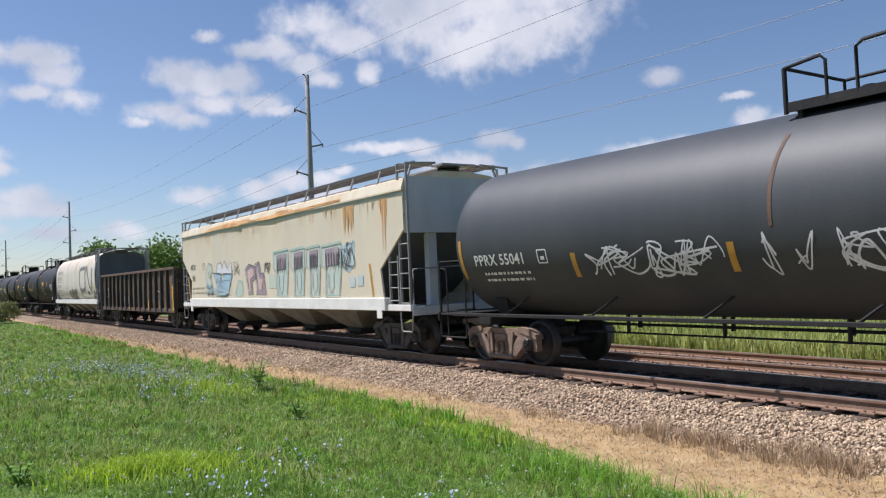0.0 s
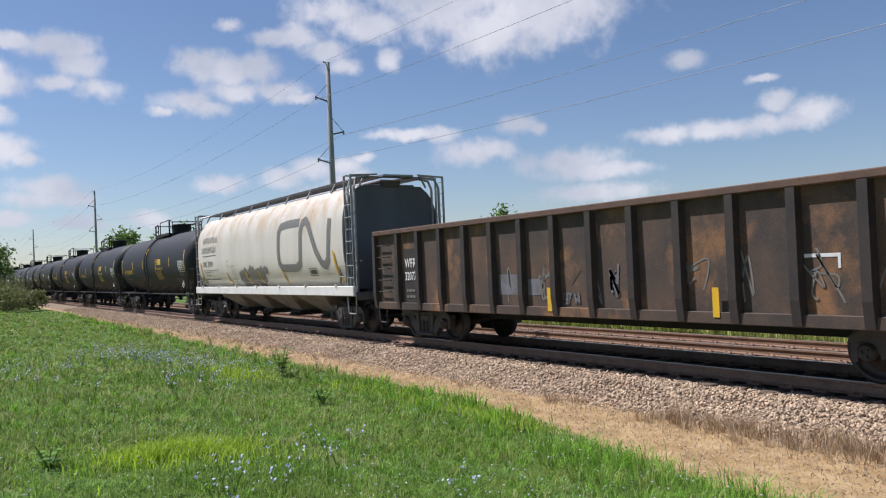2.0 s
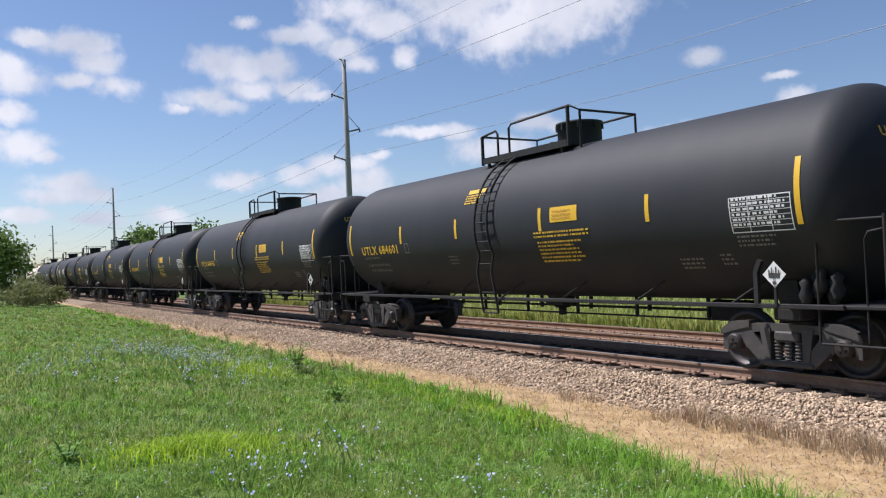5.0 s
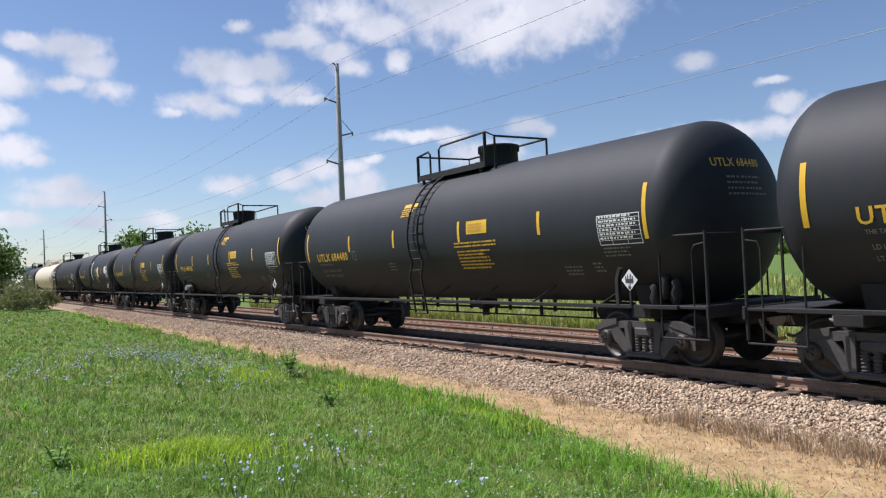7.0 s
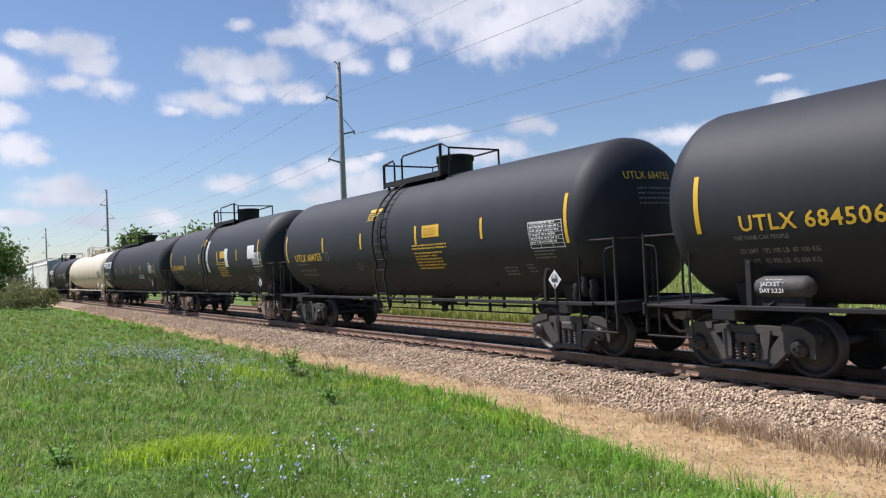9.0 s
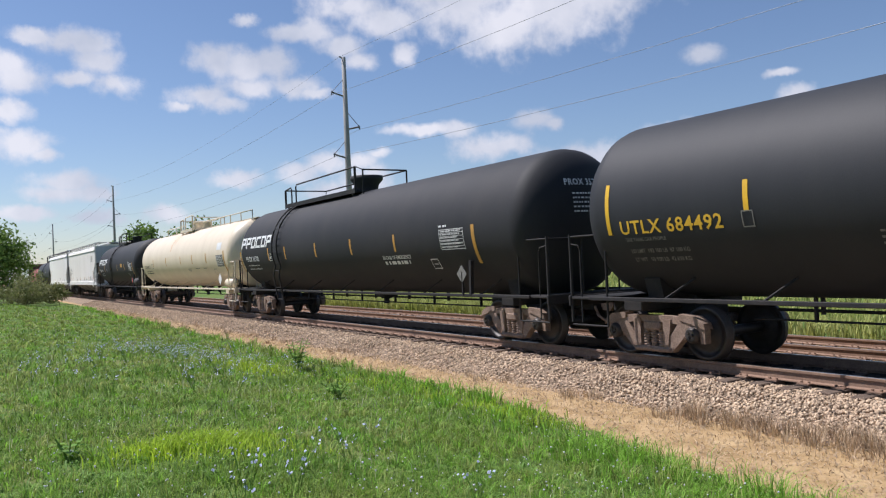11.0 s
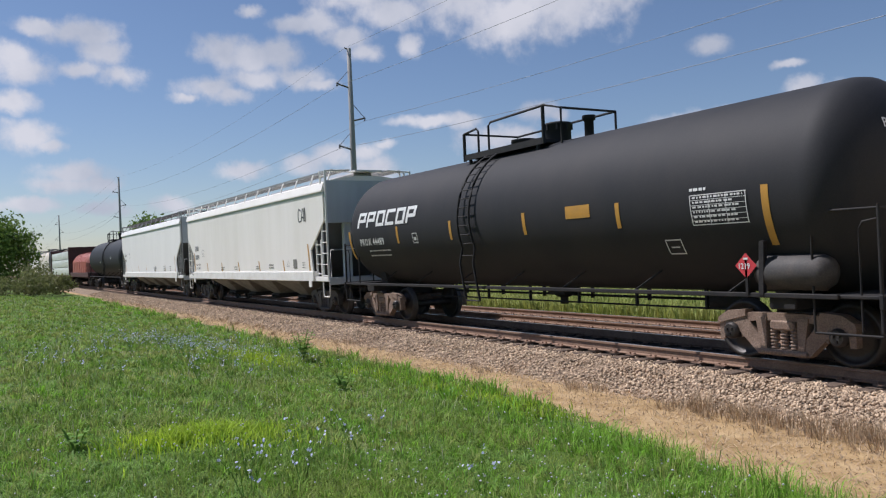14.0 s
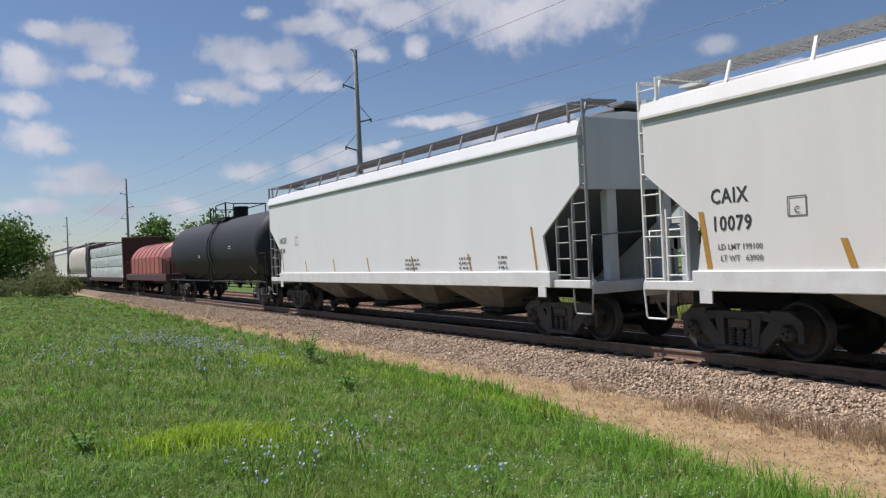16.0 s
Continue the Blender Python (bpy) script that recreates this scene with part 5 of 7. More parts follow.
M_WEED = leaf_mat("broad_weed_leaves", (0.16, 0.30, 0.060), (0.22, 0.35, 0.075), 0.35, 0.45)
M_BLUE = mat("chicory_petals", (0.58, 0.61, 0.80), 0.6, second=(0.70, 0.72, 0.84), amount=0.6, scale=3, grain=0.05, bump=0, island=0.15, through=0.3)
M_SHRUB = leaf_mat("olive_shrub_leaves", (0.15, 0.18, 0.055), (0.22, 0.21, 0.10))
M_FIELD = leaf_mat("far_field_grass", (0.31, 0.35, 0.09), (0.40, 0.40, 0.14), 0.3)


def blades(name, x, y, height, width, lean, material, label, category, seed, z=None, way=None):
    """Curved grass blades of three faces. way: the direction in which each one bends."""
    rng = np.random.default_rng(seed)
    n = len(x)
    z = ground_z(x, y) - 0.02 if z is None else z
    a = rng.uniform(0, 2 * np.pi, n) if way is None else way + rng.normal(0, 0.5, n)
    d = np.stack([np.cos(a), np.sin(a), np.zeros(n)], -1)
    turn = a + rng.normal(0, 0.6, n)
    s = np.stack([-np.sin(turn), np.cos(turn), np.zeros(n)], -1)
    root = np.stack([x, y, z], -1)
    up = np.array([0, 0, 1.0])
    h, w, l = height[:, None], width[:, None], lean[:, None]
    mid = root + up * h * 0.62 + d * l * h * 0.25
    tip = root + up * h * (1 - 0.22 * np.minimum(l, 1.6)) + d * l * h * 0.9
    v = np.stack([root - s * w / 2, root + s * w / 2, mid + s * w * 0.42, mid - s * w * 0.42, tip], 1)
    k = (np.arange(n) * 5)[:, None]
    f = np.concatenate([k + [[0, 1, 2]], k + [[0, 2, 3]], k + [[3, 2, 4]]])
    return big_mesh(name, v.reshape(-1, 3), f, material, label, category)


def tufts(rng, cx, cy, each, radius):
    """Blade roots in tussocks round the centres, with the way in which each blade bends outward."""
    n = len(cx) * each
    a = rng.uniform(0, 2 * np.pi, n)
    r = np.repeat(radius, each) * np.sqrt(rng.uniform(0, 1, n))
    return np.repeat(cx, each) + np.cos(a) * r, np.repeat(cy, each) + np.sin(a) * r, a


def spots(x, y, *waves):
    """Uneven patches over the meadow, 0 to 1."""
    v = 0
    for k, (f, ph) in enumerate(waves):
        v = v + np.sin(x * f + ph + 1.7 * np.sin(y * f * 0.8 + ph * 2)) * np.sin(y * f * 1.15 + ph * 1.3 + 1.1 * np.sin(x * f * 0.7)) / (1 + 0.5 * k)
    return np.clip(0.5 + 0.5 * v, 0, 1)


def fan(rng, n, near, far, lo=-88, hi=-26, power=1.0):
    """Points on the meadow within a fan, denser near by. lo, hi: headings."""
    r = np.exp(rng.uniform(0, 1, n) ** power * np.log(far / near)) * near
    a = np.radians(rng.uniform(lo, hi, n))
    return r * np.sin(a), r * np.cos(a), r


def make_meadow():
    rng = np.random.default_rng(11)
    # a low sward, and tussocks that rise out of it
    x, y, r = fan(rng, 230000, 2.3, 70, -92, -22)
    x2, y2, r2 = fan(rng, 90000, 0.5, 60, -180, 180, 0.75)
    x, y, r = np.concatenate([x, x2]), np.concatenate([y, y2]), np.concatenate([r, r2])
    keep = (y < grass_edge(x) + rng.normal(0, 0.12, len(x)))
    x, y, r = x[keep], y[keep], r[keep]
    patch = spots(x, y, (1.3, 0.4), (3.1, 1.9))
    h = (0.045 + 0.10 * patch) * rng.uniform(0.5, 1.3, len(x))
    w = np.maximum(0.0045, r * 0.0010) * rng.uniform(0.7, 1.4, len(x))
    blades("meadow_grass", x, y, h, w, rng.uniform(0.3, 1.6, len(x)), M_GRASS, "lush green meadow grass", "grass", 1)
    cx, cy, cr = fan(rng, 17000, 2.4, 60, -92, -22)
    keep = (cy < grass_edge(cx) - 0.02) & (rng.uniform(0, 1, len(cx)) < 0.35 + 0.65 * spots(cx, cy, (0.9, 2.2), (2.3, 0.7)))
    cx, cy, cr = cx[keep], cy[keep], cr[keep]
    size = rng.uniform(0.6, 1.4, len(cx)) * (0.7 + 0.7 * smooth(2.0, 0.0, grass_edge(cx) - cy))
    x, y, a = tufts(rng, cx, cy, 18, 0.05 * size + cr * 0.002)
    big = np.repeat(size, 18)
    r = np.hypot(x, y)
    green = np.repeat(rng.uniform(0, 1, len(cx)) < 0.55 - 0.4 * smooth(-9, -16, cx) + 0.4 * smooth(1.8, 0.2, grass_edge(cx) - cy), 18)
    h = big * rng.uniform(0.09, 0.21, len(x))
    w = np.maximum(0.005, r * 0.0010) * rng.uniform(0.7, 1.3, len(x))
    l = rng.uniform(0.3, 1.3, len(x))
    for pick, m, name, label in ((green, M_FRESH, "fresh_tussocks", "bright green grass tussocks in the meadow"), (~green, M_OLIVE, "olive_tussocks", "duller olive grass tussocks in the meadow")):
        blades(name, x[pick], y[pick], h[pick], w[pick], l[pick], m, label, "grass", 21, None, a[pick])
    # straw and seed stalks among the green
    x, y, r = fan(rng, 34000, 1.5, 60, -180, 180, 0.7)
    keep = (y < grass_edge(x)) & (spots(x, y, (0.8, 2.0), (2.0, 1.0)) > 0.52)
    x, y, r = x[keep], y[keep], r[keep]
    blades("dry_grass_stalks", x, y, rng.uniform(0.08, 0.26, len(x)), np.maximum(0.003, r * 0.0007), rng.uniform(0.1, 0.9, len(x)), M_PALESTRAW, "pale seed stalks among the grass", "grass", 2)
    # small broad leaves low in the grass
    x, y, r = fan(rng, 120000, 2.0, 45, -95, -20, 0.9)
    keep = (y < grass_edge(x) - 0.1) & (spots(x, y, (1.9, 0.3), (4.1, 2.0)) > 0.42)
    x, y, r = x[keep], y[keep], r[keep]
    blades("meadow_forbs", x, y, rng.uniform(0.03, 0.12, len(x)), np.maximum(0.012, r * 0.0019) * rng.uniform(0.6, 1.3, len(x)), rng.uniform(0.8, 2.0, len(x)), M_WEED, "small broad-leaved herbs among the grass", "weeds", 12)
    # yellow-green patches
    px, py = [], []
    for cx, cy, sx, sy, n in ((-7.85, 1.95, 0.17, 0.34, 2300), (-7.5, 2.2, 0.35, 0.4, 500), (-16.6, 5.3, 1.0, 0.45, 900), (-12.0, 6.6, 1.6, 0.3, 700), (-9.0, 6.6, 0.6, 0.2, 500)):
        px.append(rng.normal(cx, sx, n))
        py.append(rng.normal(cy, sy, n))
    x, y = np.concatenate(px), np.concatenate(py)
    blades("yellow_green_weeds", x, y, rng.uniform(0.10, 0.22, len(x)), rng.uniform(0.008, 0.016, len(x)), rng.uniform(0.2, 0.9, len(x)), M_LIME, "bright yellow-green weed patches in the grass", "weeds", 3)
    # dead weeds in loose tufts along the foot of the ballast
    n = 520
    cx = np.concatenate([rng.uniform(-8.2, 1.5, 330), -np.exp(rng.uniform(np.log(8), np.log(60), n - 330))])
    cy = 8.40 + rng.normal(0, 0.17, n) - 0.25 * (rng.uniform(0, 1, n) < 0.15)
    keep = spots(cx, cy * 0, (1.1, 0.6), (2.7, 1.2)) + 0.25 * smooth(-9, -4, cx) > 0.58
    cx, cy = cx[keep], cy[keep]
    x, y, a = tufts(rng, cx, cy, 26, rng.uniform(0.04, 0.13, len(cx)))
    h = rng.uniform(0.10, 0.34, len(x)) * np.repeat(rng.uniform(0.5, 1.2, len(cx)) * np.interp(cx, [-60, -20, -8, -5], [0.45, 0.55, 0.8, 1.0]), 26)
    xs = -np.exp(rng.uniform(np.log(3), np.log(60), 5000)) + 1
    x, y = np.concatenate([x, xs]), np.concatenate([y, 8.15 + rng.normal(0, 0.45, 5000)])
    a = np.concatenate([a, rng.uniform(0, 6.28, 5000)])
    h = np.concatenate([h, rng.uniform(0.03, 0.11, 5000)])
    z = np.maximum(ground_z(x, y), np.interp(y - TRACK_Y, [-3.3, -2.75, -1.95], [-0.42, -0.37, -0.21])) - 0.01
    blades("dead_weeds", x, y, h, rng.uniform(0.004, 0.009, len(x)) * np.maximum(1, np.hypot(x, y) / 13), rng.uniform(0.2, 1.1, len(x)), M_DRY, "dead brown weed tufts along the ballast foot", "weeds", 4, z, a)
    # straw litter on the dirt strip
    n = 16000
    x = -np.exp(rng.uniform(np.log(3), np.log(60), n)) + 1
    y = grass_edge(x) + rng.uniform(-0.1, 1, n) * (8.7 - grass_edge(x))
    blades("straw_litter", x, y, rng.uniform(0.015, 0.05, n), rng.uniform(0.006, 0.014, n) * np.maximum(1, np.hypot(x, y) / 12), rng.uniform(2, 5, n), M_DRY, "dry straw litter on the dirt strip", "straw", 8, ground_z(x, y))
    # field beyond the tracks
    n = 60000
    y = 17.4 + rng.uniform(0, 1, n) ** 2.2 * 45
    x = rng.uniform(-3.0, 1.2, n) * y
    r = np.hypot(x, y)
    blades("field_grass", x, y, rng.uniform(0.2, 0.75, n), r * 0.0016, rng.uniform(0.1, 0.8, n), M_FIELD, "tall yellow-green field grass beyond the tracks", "grass", 6, np.full(n, -0.44))


make_meadow()


def clover_heads(rng, n):
    x, y, r = fan(rng, n, 3.0, 30, -90, -30)
    keep = (y < grass_edge(x) - 0.3) & (np.sin(x * 0.7 + 1) * np.sin(y * 1.1) > -0.3)
    x, y = x[keep], y[keep]
    return np.stack([x, y, ground_z(x, y) + rng.uniform(0.10, 0.24, len(x))], -1)


def lilac_drift(rng, n):
    x, y = rng.normal(-16.9, 1.9, n), rng.normal(4.3, 0.8, n)
    far = rng.uniform(0, 1, n) < 0.3
    x[far], y[far] = rng.normal(-20, 2.5, far.sum()), rng.normal(3.2, 1.3, far.sum())
    keep = y < grass_edge(x) - 0.5
    x, y = x[keep], y[keep]
    return np.stack([x, y, ground_z(x, y) + rng.uniform(0.16, 0.42, len(x))], -1)


stones("wild_flower_heads", 1100, 14, 0.0095, M_BLUE, lilac_drift, "drift of small pale lilac flower heads in the meadow")
stones("clover_heads", 2600, 9, 0.009, mat("pale_clover", (0.62, 0.62, 0.58), 0.8, second=(0.5, 0.48, 0.62), amount=0.7, scale=1.5, grain=0.1, bump=0), clover_heads, "tiny pale clover and daisy heads in the grass")


def broad_leaf(b, root, way, length, width):
    """One folded leaf along a direction."""
    way = Vector(way).normalized()
    side = way.cross(Vector((0, 0, 1))).normalized()
    up = side.cross(way)
    pts = [(0, 0.12), (0.3, 0.8), (0.6, 1.0), (0.85, 0.55), (1.0, 0.03)]
    vs = []
    for t, w in pts:
        c = Vector(root) + way * length * t - Vector((0, 0, 1)) * length * 0.25 * t * t
        vs += [c - side * width / 2 * w + up * 0.12 * width * w, c, c + side * width / 2 * w + up * 0.12 * width * w]
    fs = []
    for i in range(len(pts) - 1):
        k = 3 * i
        fs += [(k, k + 1, k + 4, k + 3), (k + 1, k + 2, k + 5, k + 4)]
    b.add(vs, fs, True)


def leafy_plant(name, label, x, y, height, stems, leaf, spread, seed, step=0.045):
    rnd = random.Random(seed)
    z = float(ground_z(x, y))
    p = thing(name, label, "plant", "", (x, y, z))
    for s in range(stems):
        a = rnd.uniform(0, math.tau)
        h = height * rnd.uniform(0.7, 1.0)
        tip = Vector((math.cos(a) * spread * rnd.uniform(0.3, 1), math.sin(a) * spread * rnd.uniform(0.3, 1), h))
        part("stem", Build().tube([(0, 0, -0.02), tip * 0.5 + Vector((0, 0, h * 0.08)), tip], 0.008, 5), M_WEED, p)
        n = int(h / step)
        lv = Build()
        for i in range(2, n):
            q = tip * (i / n)
            for k in (0, math.pi):
                ang = i * 1.57 + k + rnd.uniform(-0.3, 0.3)
                broad_leaf(lv, q, (math.cos(ang), math.sin(ang), 0.22), leaf * rnd.uniform(0.7, 1.1) * (1.1 - 0.4 * i / n), leaf * 0.42)
        part("leaves", lv, M_WEED, p)
    return p


leafy_plant("milkweed", "dark green broad-leaved weed at the edge of the dirt strip", -16.1, 6.15, 0.76, 7, 0.20, 0.36, 3, 0.085)
leafy_plant("dock_plant", "low broad-leaved weed in the meadow grass", -8.2, 0.85, 0.24, 5, 0.14, 0.16, 5)
leafy_plant("dock_plant", "low broad-leaved weed among yellow-green grass", -11.6, 5.1, 0.30, 7, 0.16, 0.3, 6)


def flower_mesh(seed):
    rnd = random.Random(seed)
    b = Build()
    for k in range(9):
        a = k * math.tau / 9
        broad_leaf(b, (0, 0, 0), (math.cos(a), math.sin(a), 0.35 + rnd.uniform(-0.1, 0.2)), 0.0135, 0.008)
    return b.mesh("flower", M_BLUE)


def chicory():
    rnd = random.Random(21)
    flowers = [flower_mesh(i) for i in range(3)]
    spots = []
    for cx, cy, sx, sy, n in ((-5.9, 1.95, 0.22, 0.14, 4), (-5.5, 1.65, 0.1, 0.1, 2), (-6.75, 3.15, 0.15, 0.2, 3), (-16.8, 4.2, 1.6, 0.8, 34), (-18.6, 3.6, 1.5, 0.9, 22), (-13.0, 1.4, 0.8, 0.3, 6), (-16.5, 1.2, 1.0, 0.3, 6), (-11.5, 3.0, 1.2, 0.6, 5), (-4.97, 3.44, 0.1, 0.1, 1)):
        spots += [(rnd.gauss(cx, sx), rnd.gauss(cy, sy)) for _ in range(n)]
    for i, (x, y) in enumerate(spots):
        z = float(ground_z(x, y))
        p = thing("chicory_plant", "chicory with thin stems and pale blue flowers in the meadow", "wild flower", "chicory in the meadow", (x, y, z))
        h = rnd.uniform(0.28, 0.5)
        b = Build()
        tips = []
        for s in range(rnd.randint(2, 4)):
            a = rnd.uniform(0, math.tau)
            q = Vector((math.cos(a) * h * 0.35, math.sin(a) * h * 0.35, h * rnd.uniform(0.65, 1)))
            b.tube([(0, 0, 0), q * 0.5 + Vector((0, 0, h * 0.12)), q], 0.0035, 4)
            tips += [q, q * 0.78 + Vector((0.01, 0.0, h * 0.08))]
        part("stem", b, M_WEED, p)
        for q in tips:
            for _ in range(2):
                d = Vector((rnd.uniform(-0.02, 0.02), rnd.uniform(-0.02, 0.02), rnd.uniform(-0.03, 0.01)))
                part("flower", flowers[rnd.randrange(3)], None, p, "", pose(*(q + d), rnd.uniform(20, 80), 0, rnd.uniform(-70, 70)))


chicory()


def crown(b_list, centre, radii, clumps, leaves, size, rng):
    """Leaf cards scattered in clumps through an uneven crown."""
    vs = []
    for _ in range(clumps):
        d = rng.normal(size=3)
        d /= np.linalg.norm(d)
        c = np.array(centre) + d * np.array(radii) * rng.uniform(0.35, 1.0)
        p = c + rng.normal(size=(leaves, 3)) * np.array(radii) * 0.16
        a, bq = rng.normal(size=(leaves, 3)), rng.normal(size=(leaves, 3))
        a /= np.linalg.norm(a, axis=1)[:, None]
        bq -= (a * bq).sum(1)[:, None] * a
        bq /= np.linalg.norm(bq, axis=1)[:, None]
        s = size * rng.uniform(0.6, 1.3, (leaves, 1))
        vs.append(np.stack([p - a * s, p - bq * s * 0.5, p + a * s, p + bq * s * 0.5], 1))
    b_list.append(np.concatenate(vs).reshape(-1, 3))


def tree(name, label, x, y, z, height, radii, clumps, leaves, size, seed, material=None, trunk=True, group=""):
    rng = np.random.default_rng(seed)
    t = thing(name, label, "tree" if trunk else "bush", group, (x, y, z))
    lst = []
    crown(lst, (0, 0, height - radii[2] * 0.95), radii, clumps, leaves, size, rng)
    v = lst[0]
    n = len(v) // 4
    me = bpy.data.meshes.new("crown")
    me.from_pydata(v.tolist(), [], (np.arange(n * 4).reshape(-1, 4)).tolist())
    me.materials.append(material or M_LEAF)
    part("crown", me, None, t, "uneven leafy crown")
    rnd = random.Random(seed)
    if trunk:
        r0 = height * 0.022
        part("trunk", Build().lathe([(-0.3, r0 * 1.3), (height * 0.25, r0), (height * 0.6, r0 * 0.7), (height * 0.85, r0 * 0.25)], "z", 10), M_BARK, t)
    k = 7 if trunk else 9
    for i in range(k):
        a = i * math.tau / k + rnd.uniform(-0.3, 0.3)
        z0 = height * (0.25 + 0.4 * i / k) if trunk else 0.0
        q = Vector((math.cos(a) * radii[0] * 0.7, math.sin(a) * radii[1] * 0.7, min(height * 0.85, z0 + height * 0.3)))
        part("limb", Build().tube([(0, 0, z0), (q.x * 0.5, q.y * 0.5, z0 + (q.z - z0) * 0.65), q], height * 0.007, 6), M_BARK, t)
    return t


tree("tree", "round leafy tree beside the railway", -96, 2.6, -0.2, 8.0, (4.2, 4.2, 4.0), 120, 90, 0.20, 1)
tree("tree", "leafy tree behind the trackside bushes", -104, -2.5, -0.2, 8.0, (4.5, 4.0, 3.6), 80, 80, 0.22, 2)
for i, (x, y, h, rx) in enumerate(((-70, 4.6, 2.0, 2.6), (-73, 6.6, 1.6, 1.8), (-66, 1.8, 1.7, 2.4), (-78, 5.6, 2.6, 2.6), (-62, -1.5, 1.6, 2.5))):
    tree("bush", "low olive-green trackside bush with dry stems", x, y, -0.25, h, (rx, 1.6, h * 0.55), 46, 60, 0.10, 10 + i, M_SHRUB, False, "bushes beside the track")
for i, (x, y, h, rx) in enumerate(((-167, 32, 11.5, 4.5), (-166, 41.5, 12.2, 4.5), (-188, 51, 13.5, 5), (-152, 76, 13.8, 4.5), (-134, 104, 13.5, 6), (-290, 60, 13, 7), (-75, 190, 12, 8), (-380, 70, 13, 9))):
    tree("tree", "distant leafy tree beyond the field", x, y, -0.4, h, (rx, rx, h * 0.42), 70, 40, 0.45, 30 + i, None, True, "distant trees")


def far_wood():
    rng = np.random.default_rng(77)
    vs = []
    for i in range(260):
        x = rng.uniform(-900, 420)
        y = 520 + rng.uniform(-20, 60)
        h = rng.uniform(7, 13)
        lst = []
        crown(lst, (x, y, h * 0.5), (8, 8, h * 0.55), 9, 14, 2.2, rng)
        vs.append(lst[0])
    v = np.concatenate(vs)
    big_mesh("far_woods", v, np.arange(len(v)).reshape(-1, 4), M_LEAF, "low line of distant woods along the horizon", "woods")


far_wood()


# ---- power line ----
POLE_Y = 24.5
POLE_X = (49.0, -52.2, -152.0, -257.2, -358.0, -459.0)
POLE_H = (17.1, 17.0, 18.0, 17.65, 17.4, 17.4)
ARMS = ((-1, 2.75), (1, 5.15), (-1, 7.25))     # side of the pole, distance below its top


def power_pole(x, height):
    p = thing("power_pole", "tall grey power pole with three insulator arms", "utility pole", "power poles along the railway", (x, POLE_Y, -0.5))
    H = height + 0.5
    part("pole", Build().lathe([(-0.5, 0.26), (H * 0.5, 0.215), (H, 0.15), (H + 0.02, 0.1)], "z", 16), M_POLE, p)
    for s, d in ARMS:
        z = H - d
        b = Build()
        b.tube([(0, 0, z - 0.15), (0, s * 1.05, z + 0.12)], 0.06, 8)
        prof = []
        for k in range(7):
            prof += [(k * 0.1, 0.045), (k * 0.1 + 0.05, 0.085)]
        part("insulator_arm", b, M_POLEARM, p)
        br = Build().tube([(0, 0, z + 1.25), (0, s * 1.05, z + 0.12)], 0.022, 6)
        part("brace", br, M_POLEARM, p)
        part("insulator", Build().lathe([(-0.18, 0.03), (-0.12, 0.075), (-0.06, 0.03), (0.0, 0.075), (0.06, 0.03), (0.12, 0.03)], "z", 10, (0, s * 1.05, z + 0.1)), M_POLEARM, p)
    part("pole_cap", Build().bar((0, 0, H - 0.1), (0, -0.35, H + 0.02), 0.07), M_POLEARM, p)


for x, h in zip(POLE_X, POLE_H):
    power_pole(x, h)


def wires():
    for side, drop in ((-0.33, 0.0),) + tuple((s * 1.05, d) for s, d in ARMS):
        w = thing("power_wire", "thin sagging power-line wire between poles", "wire", "power-line wires")
        for i in range(5):
            x0, x1 = POLE_X[i], POLE_X[i + 1]
            z0, z1 = (POLE_H[k] - drop - (0.0 if drop == 0 else 0.08) for k in (i, i + 1))
            pts = [(x0 + (x1 - x0) * k / 14, POLE_Y + side, z0 + (z1 - z0) * k / 14 - 4 * 1.5 * (k / 14) * (1 - k / 14)) for k in range(15)]
            part("span", Build().tube(pts, 0.009 if drop == 0 else 0.012, 5), M_WIRE, w)


wires()


# ---- the train ----
CARS = []


def keep(car, u_front, u_back):
    CARS.append((car, (u_front + u_back) / 2))
    return car


U0, U_LEN = -68.4, 17.30
RND = random.Random(99)

# black tank car with white tags
car = keep(tank_car("tank_car", "grey-black tank car with white graffiti tags and rusty bogies", "tank cars", 4.5, -15.1, r=1.57, zc=2.58, shell=M_GREYBLACK, gear="rusty",
                    deck=(-1.2, 1.0), dome=(0.45, 0.42, 0.5), ladder_x=None, rail_end=3.0), 4.5, -15.1)
on = on_tank(1.57, 2.58)
marks(car, Flat().text("PPRX 55041", -7.98, 2.08, 0.31, 1.05, 0.98), on, M_WTEXT, "reporting_mark")
marks(car, Flat().outline(-5.98, -5.72, 2.06, 2.33, 0.025).rect(-5.90, -5.80, 2.13, 2.20).lines(-7.74, -6.05, 1.88, 2, 0.05, 0.08, RND), on, M_WTEXT, "small_lettering")
marks(car, Flat().rect(-8.48, -8.38, 1.81, 2.63), on, M_AMBER, "tape_stripe")
for a in (-5.10, -1.83):
    marks(car, Flat().rect(a, a + 0.12, 1.78, 2.22), on, M_AMBER, "tape_stripe")
for a0, a1, k in ((-4.72, -3.35, 7), (-3.30, -1.95, 9), (-1.30, -0.35, 3), (-0.15, 1.3, 8)):
    marks(car, Flat().scrawl(a0, a1, 1.72, 2.33, RND, k, 0.032), on, M_SPRAYW, "spray_tag", "white spray-painted tag")
marks(car, Flat().stroke([(-1.08, 2.4), (-1.08, 2.9), (-1.05, 3.3), (-1.0, 3.69)], 0.06), on, M_CAP, "rust_streak")

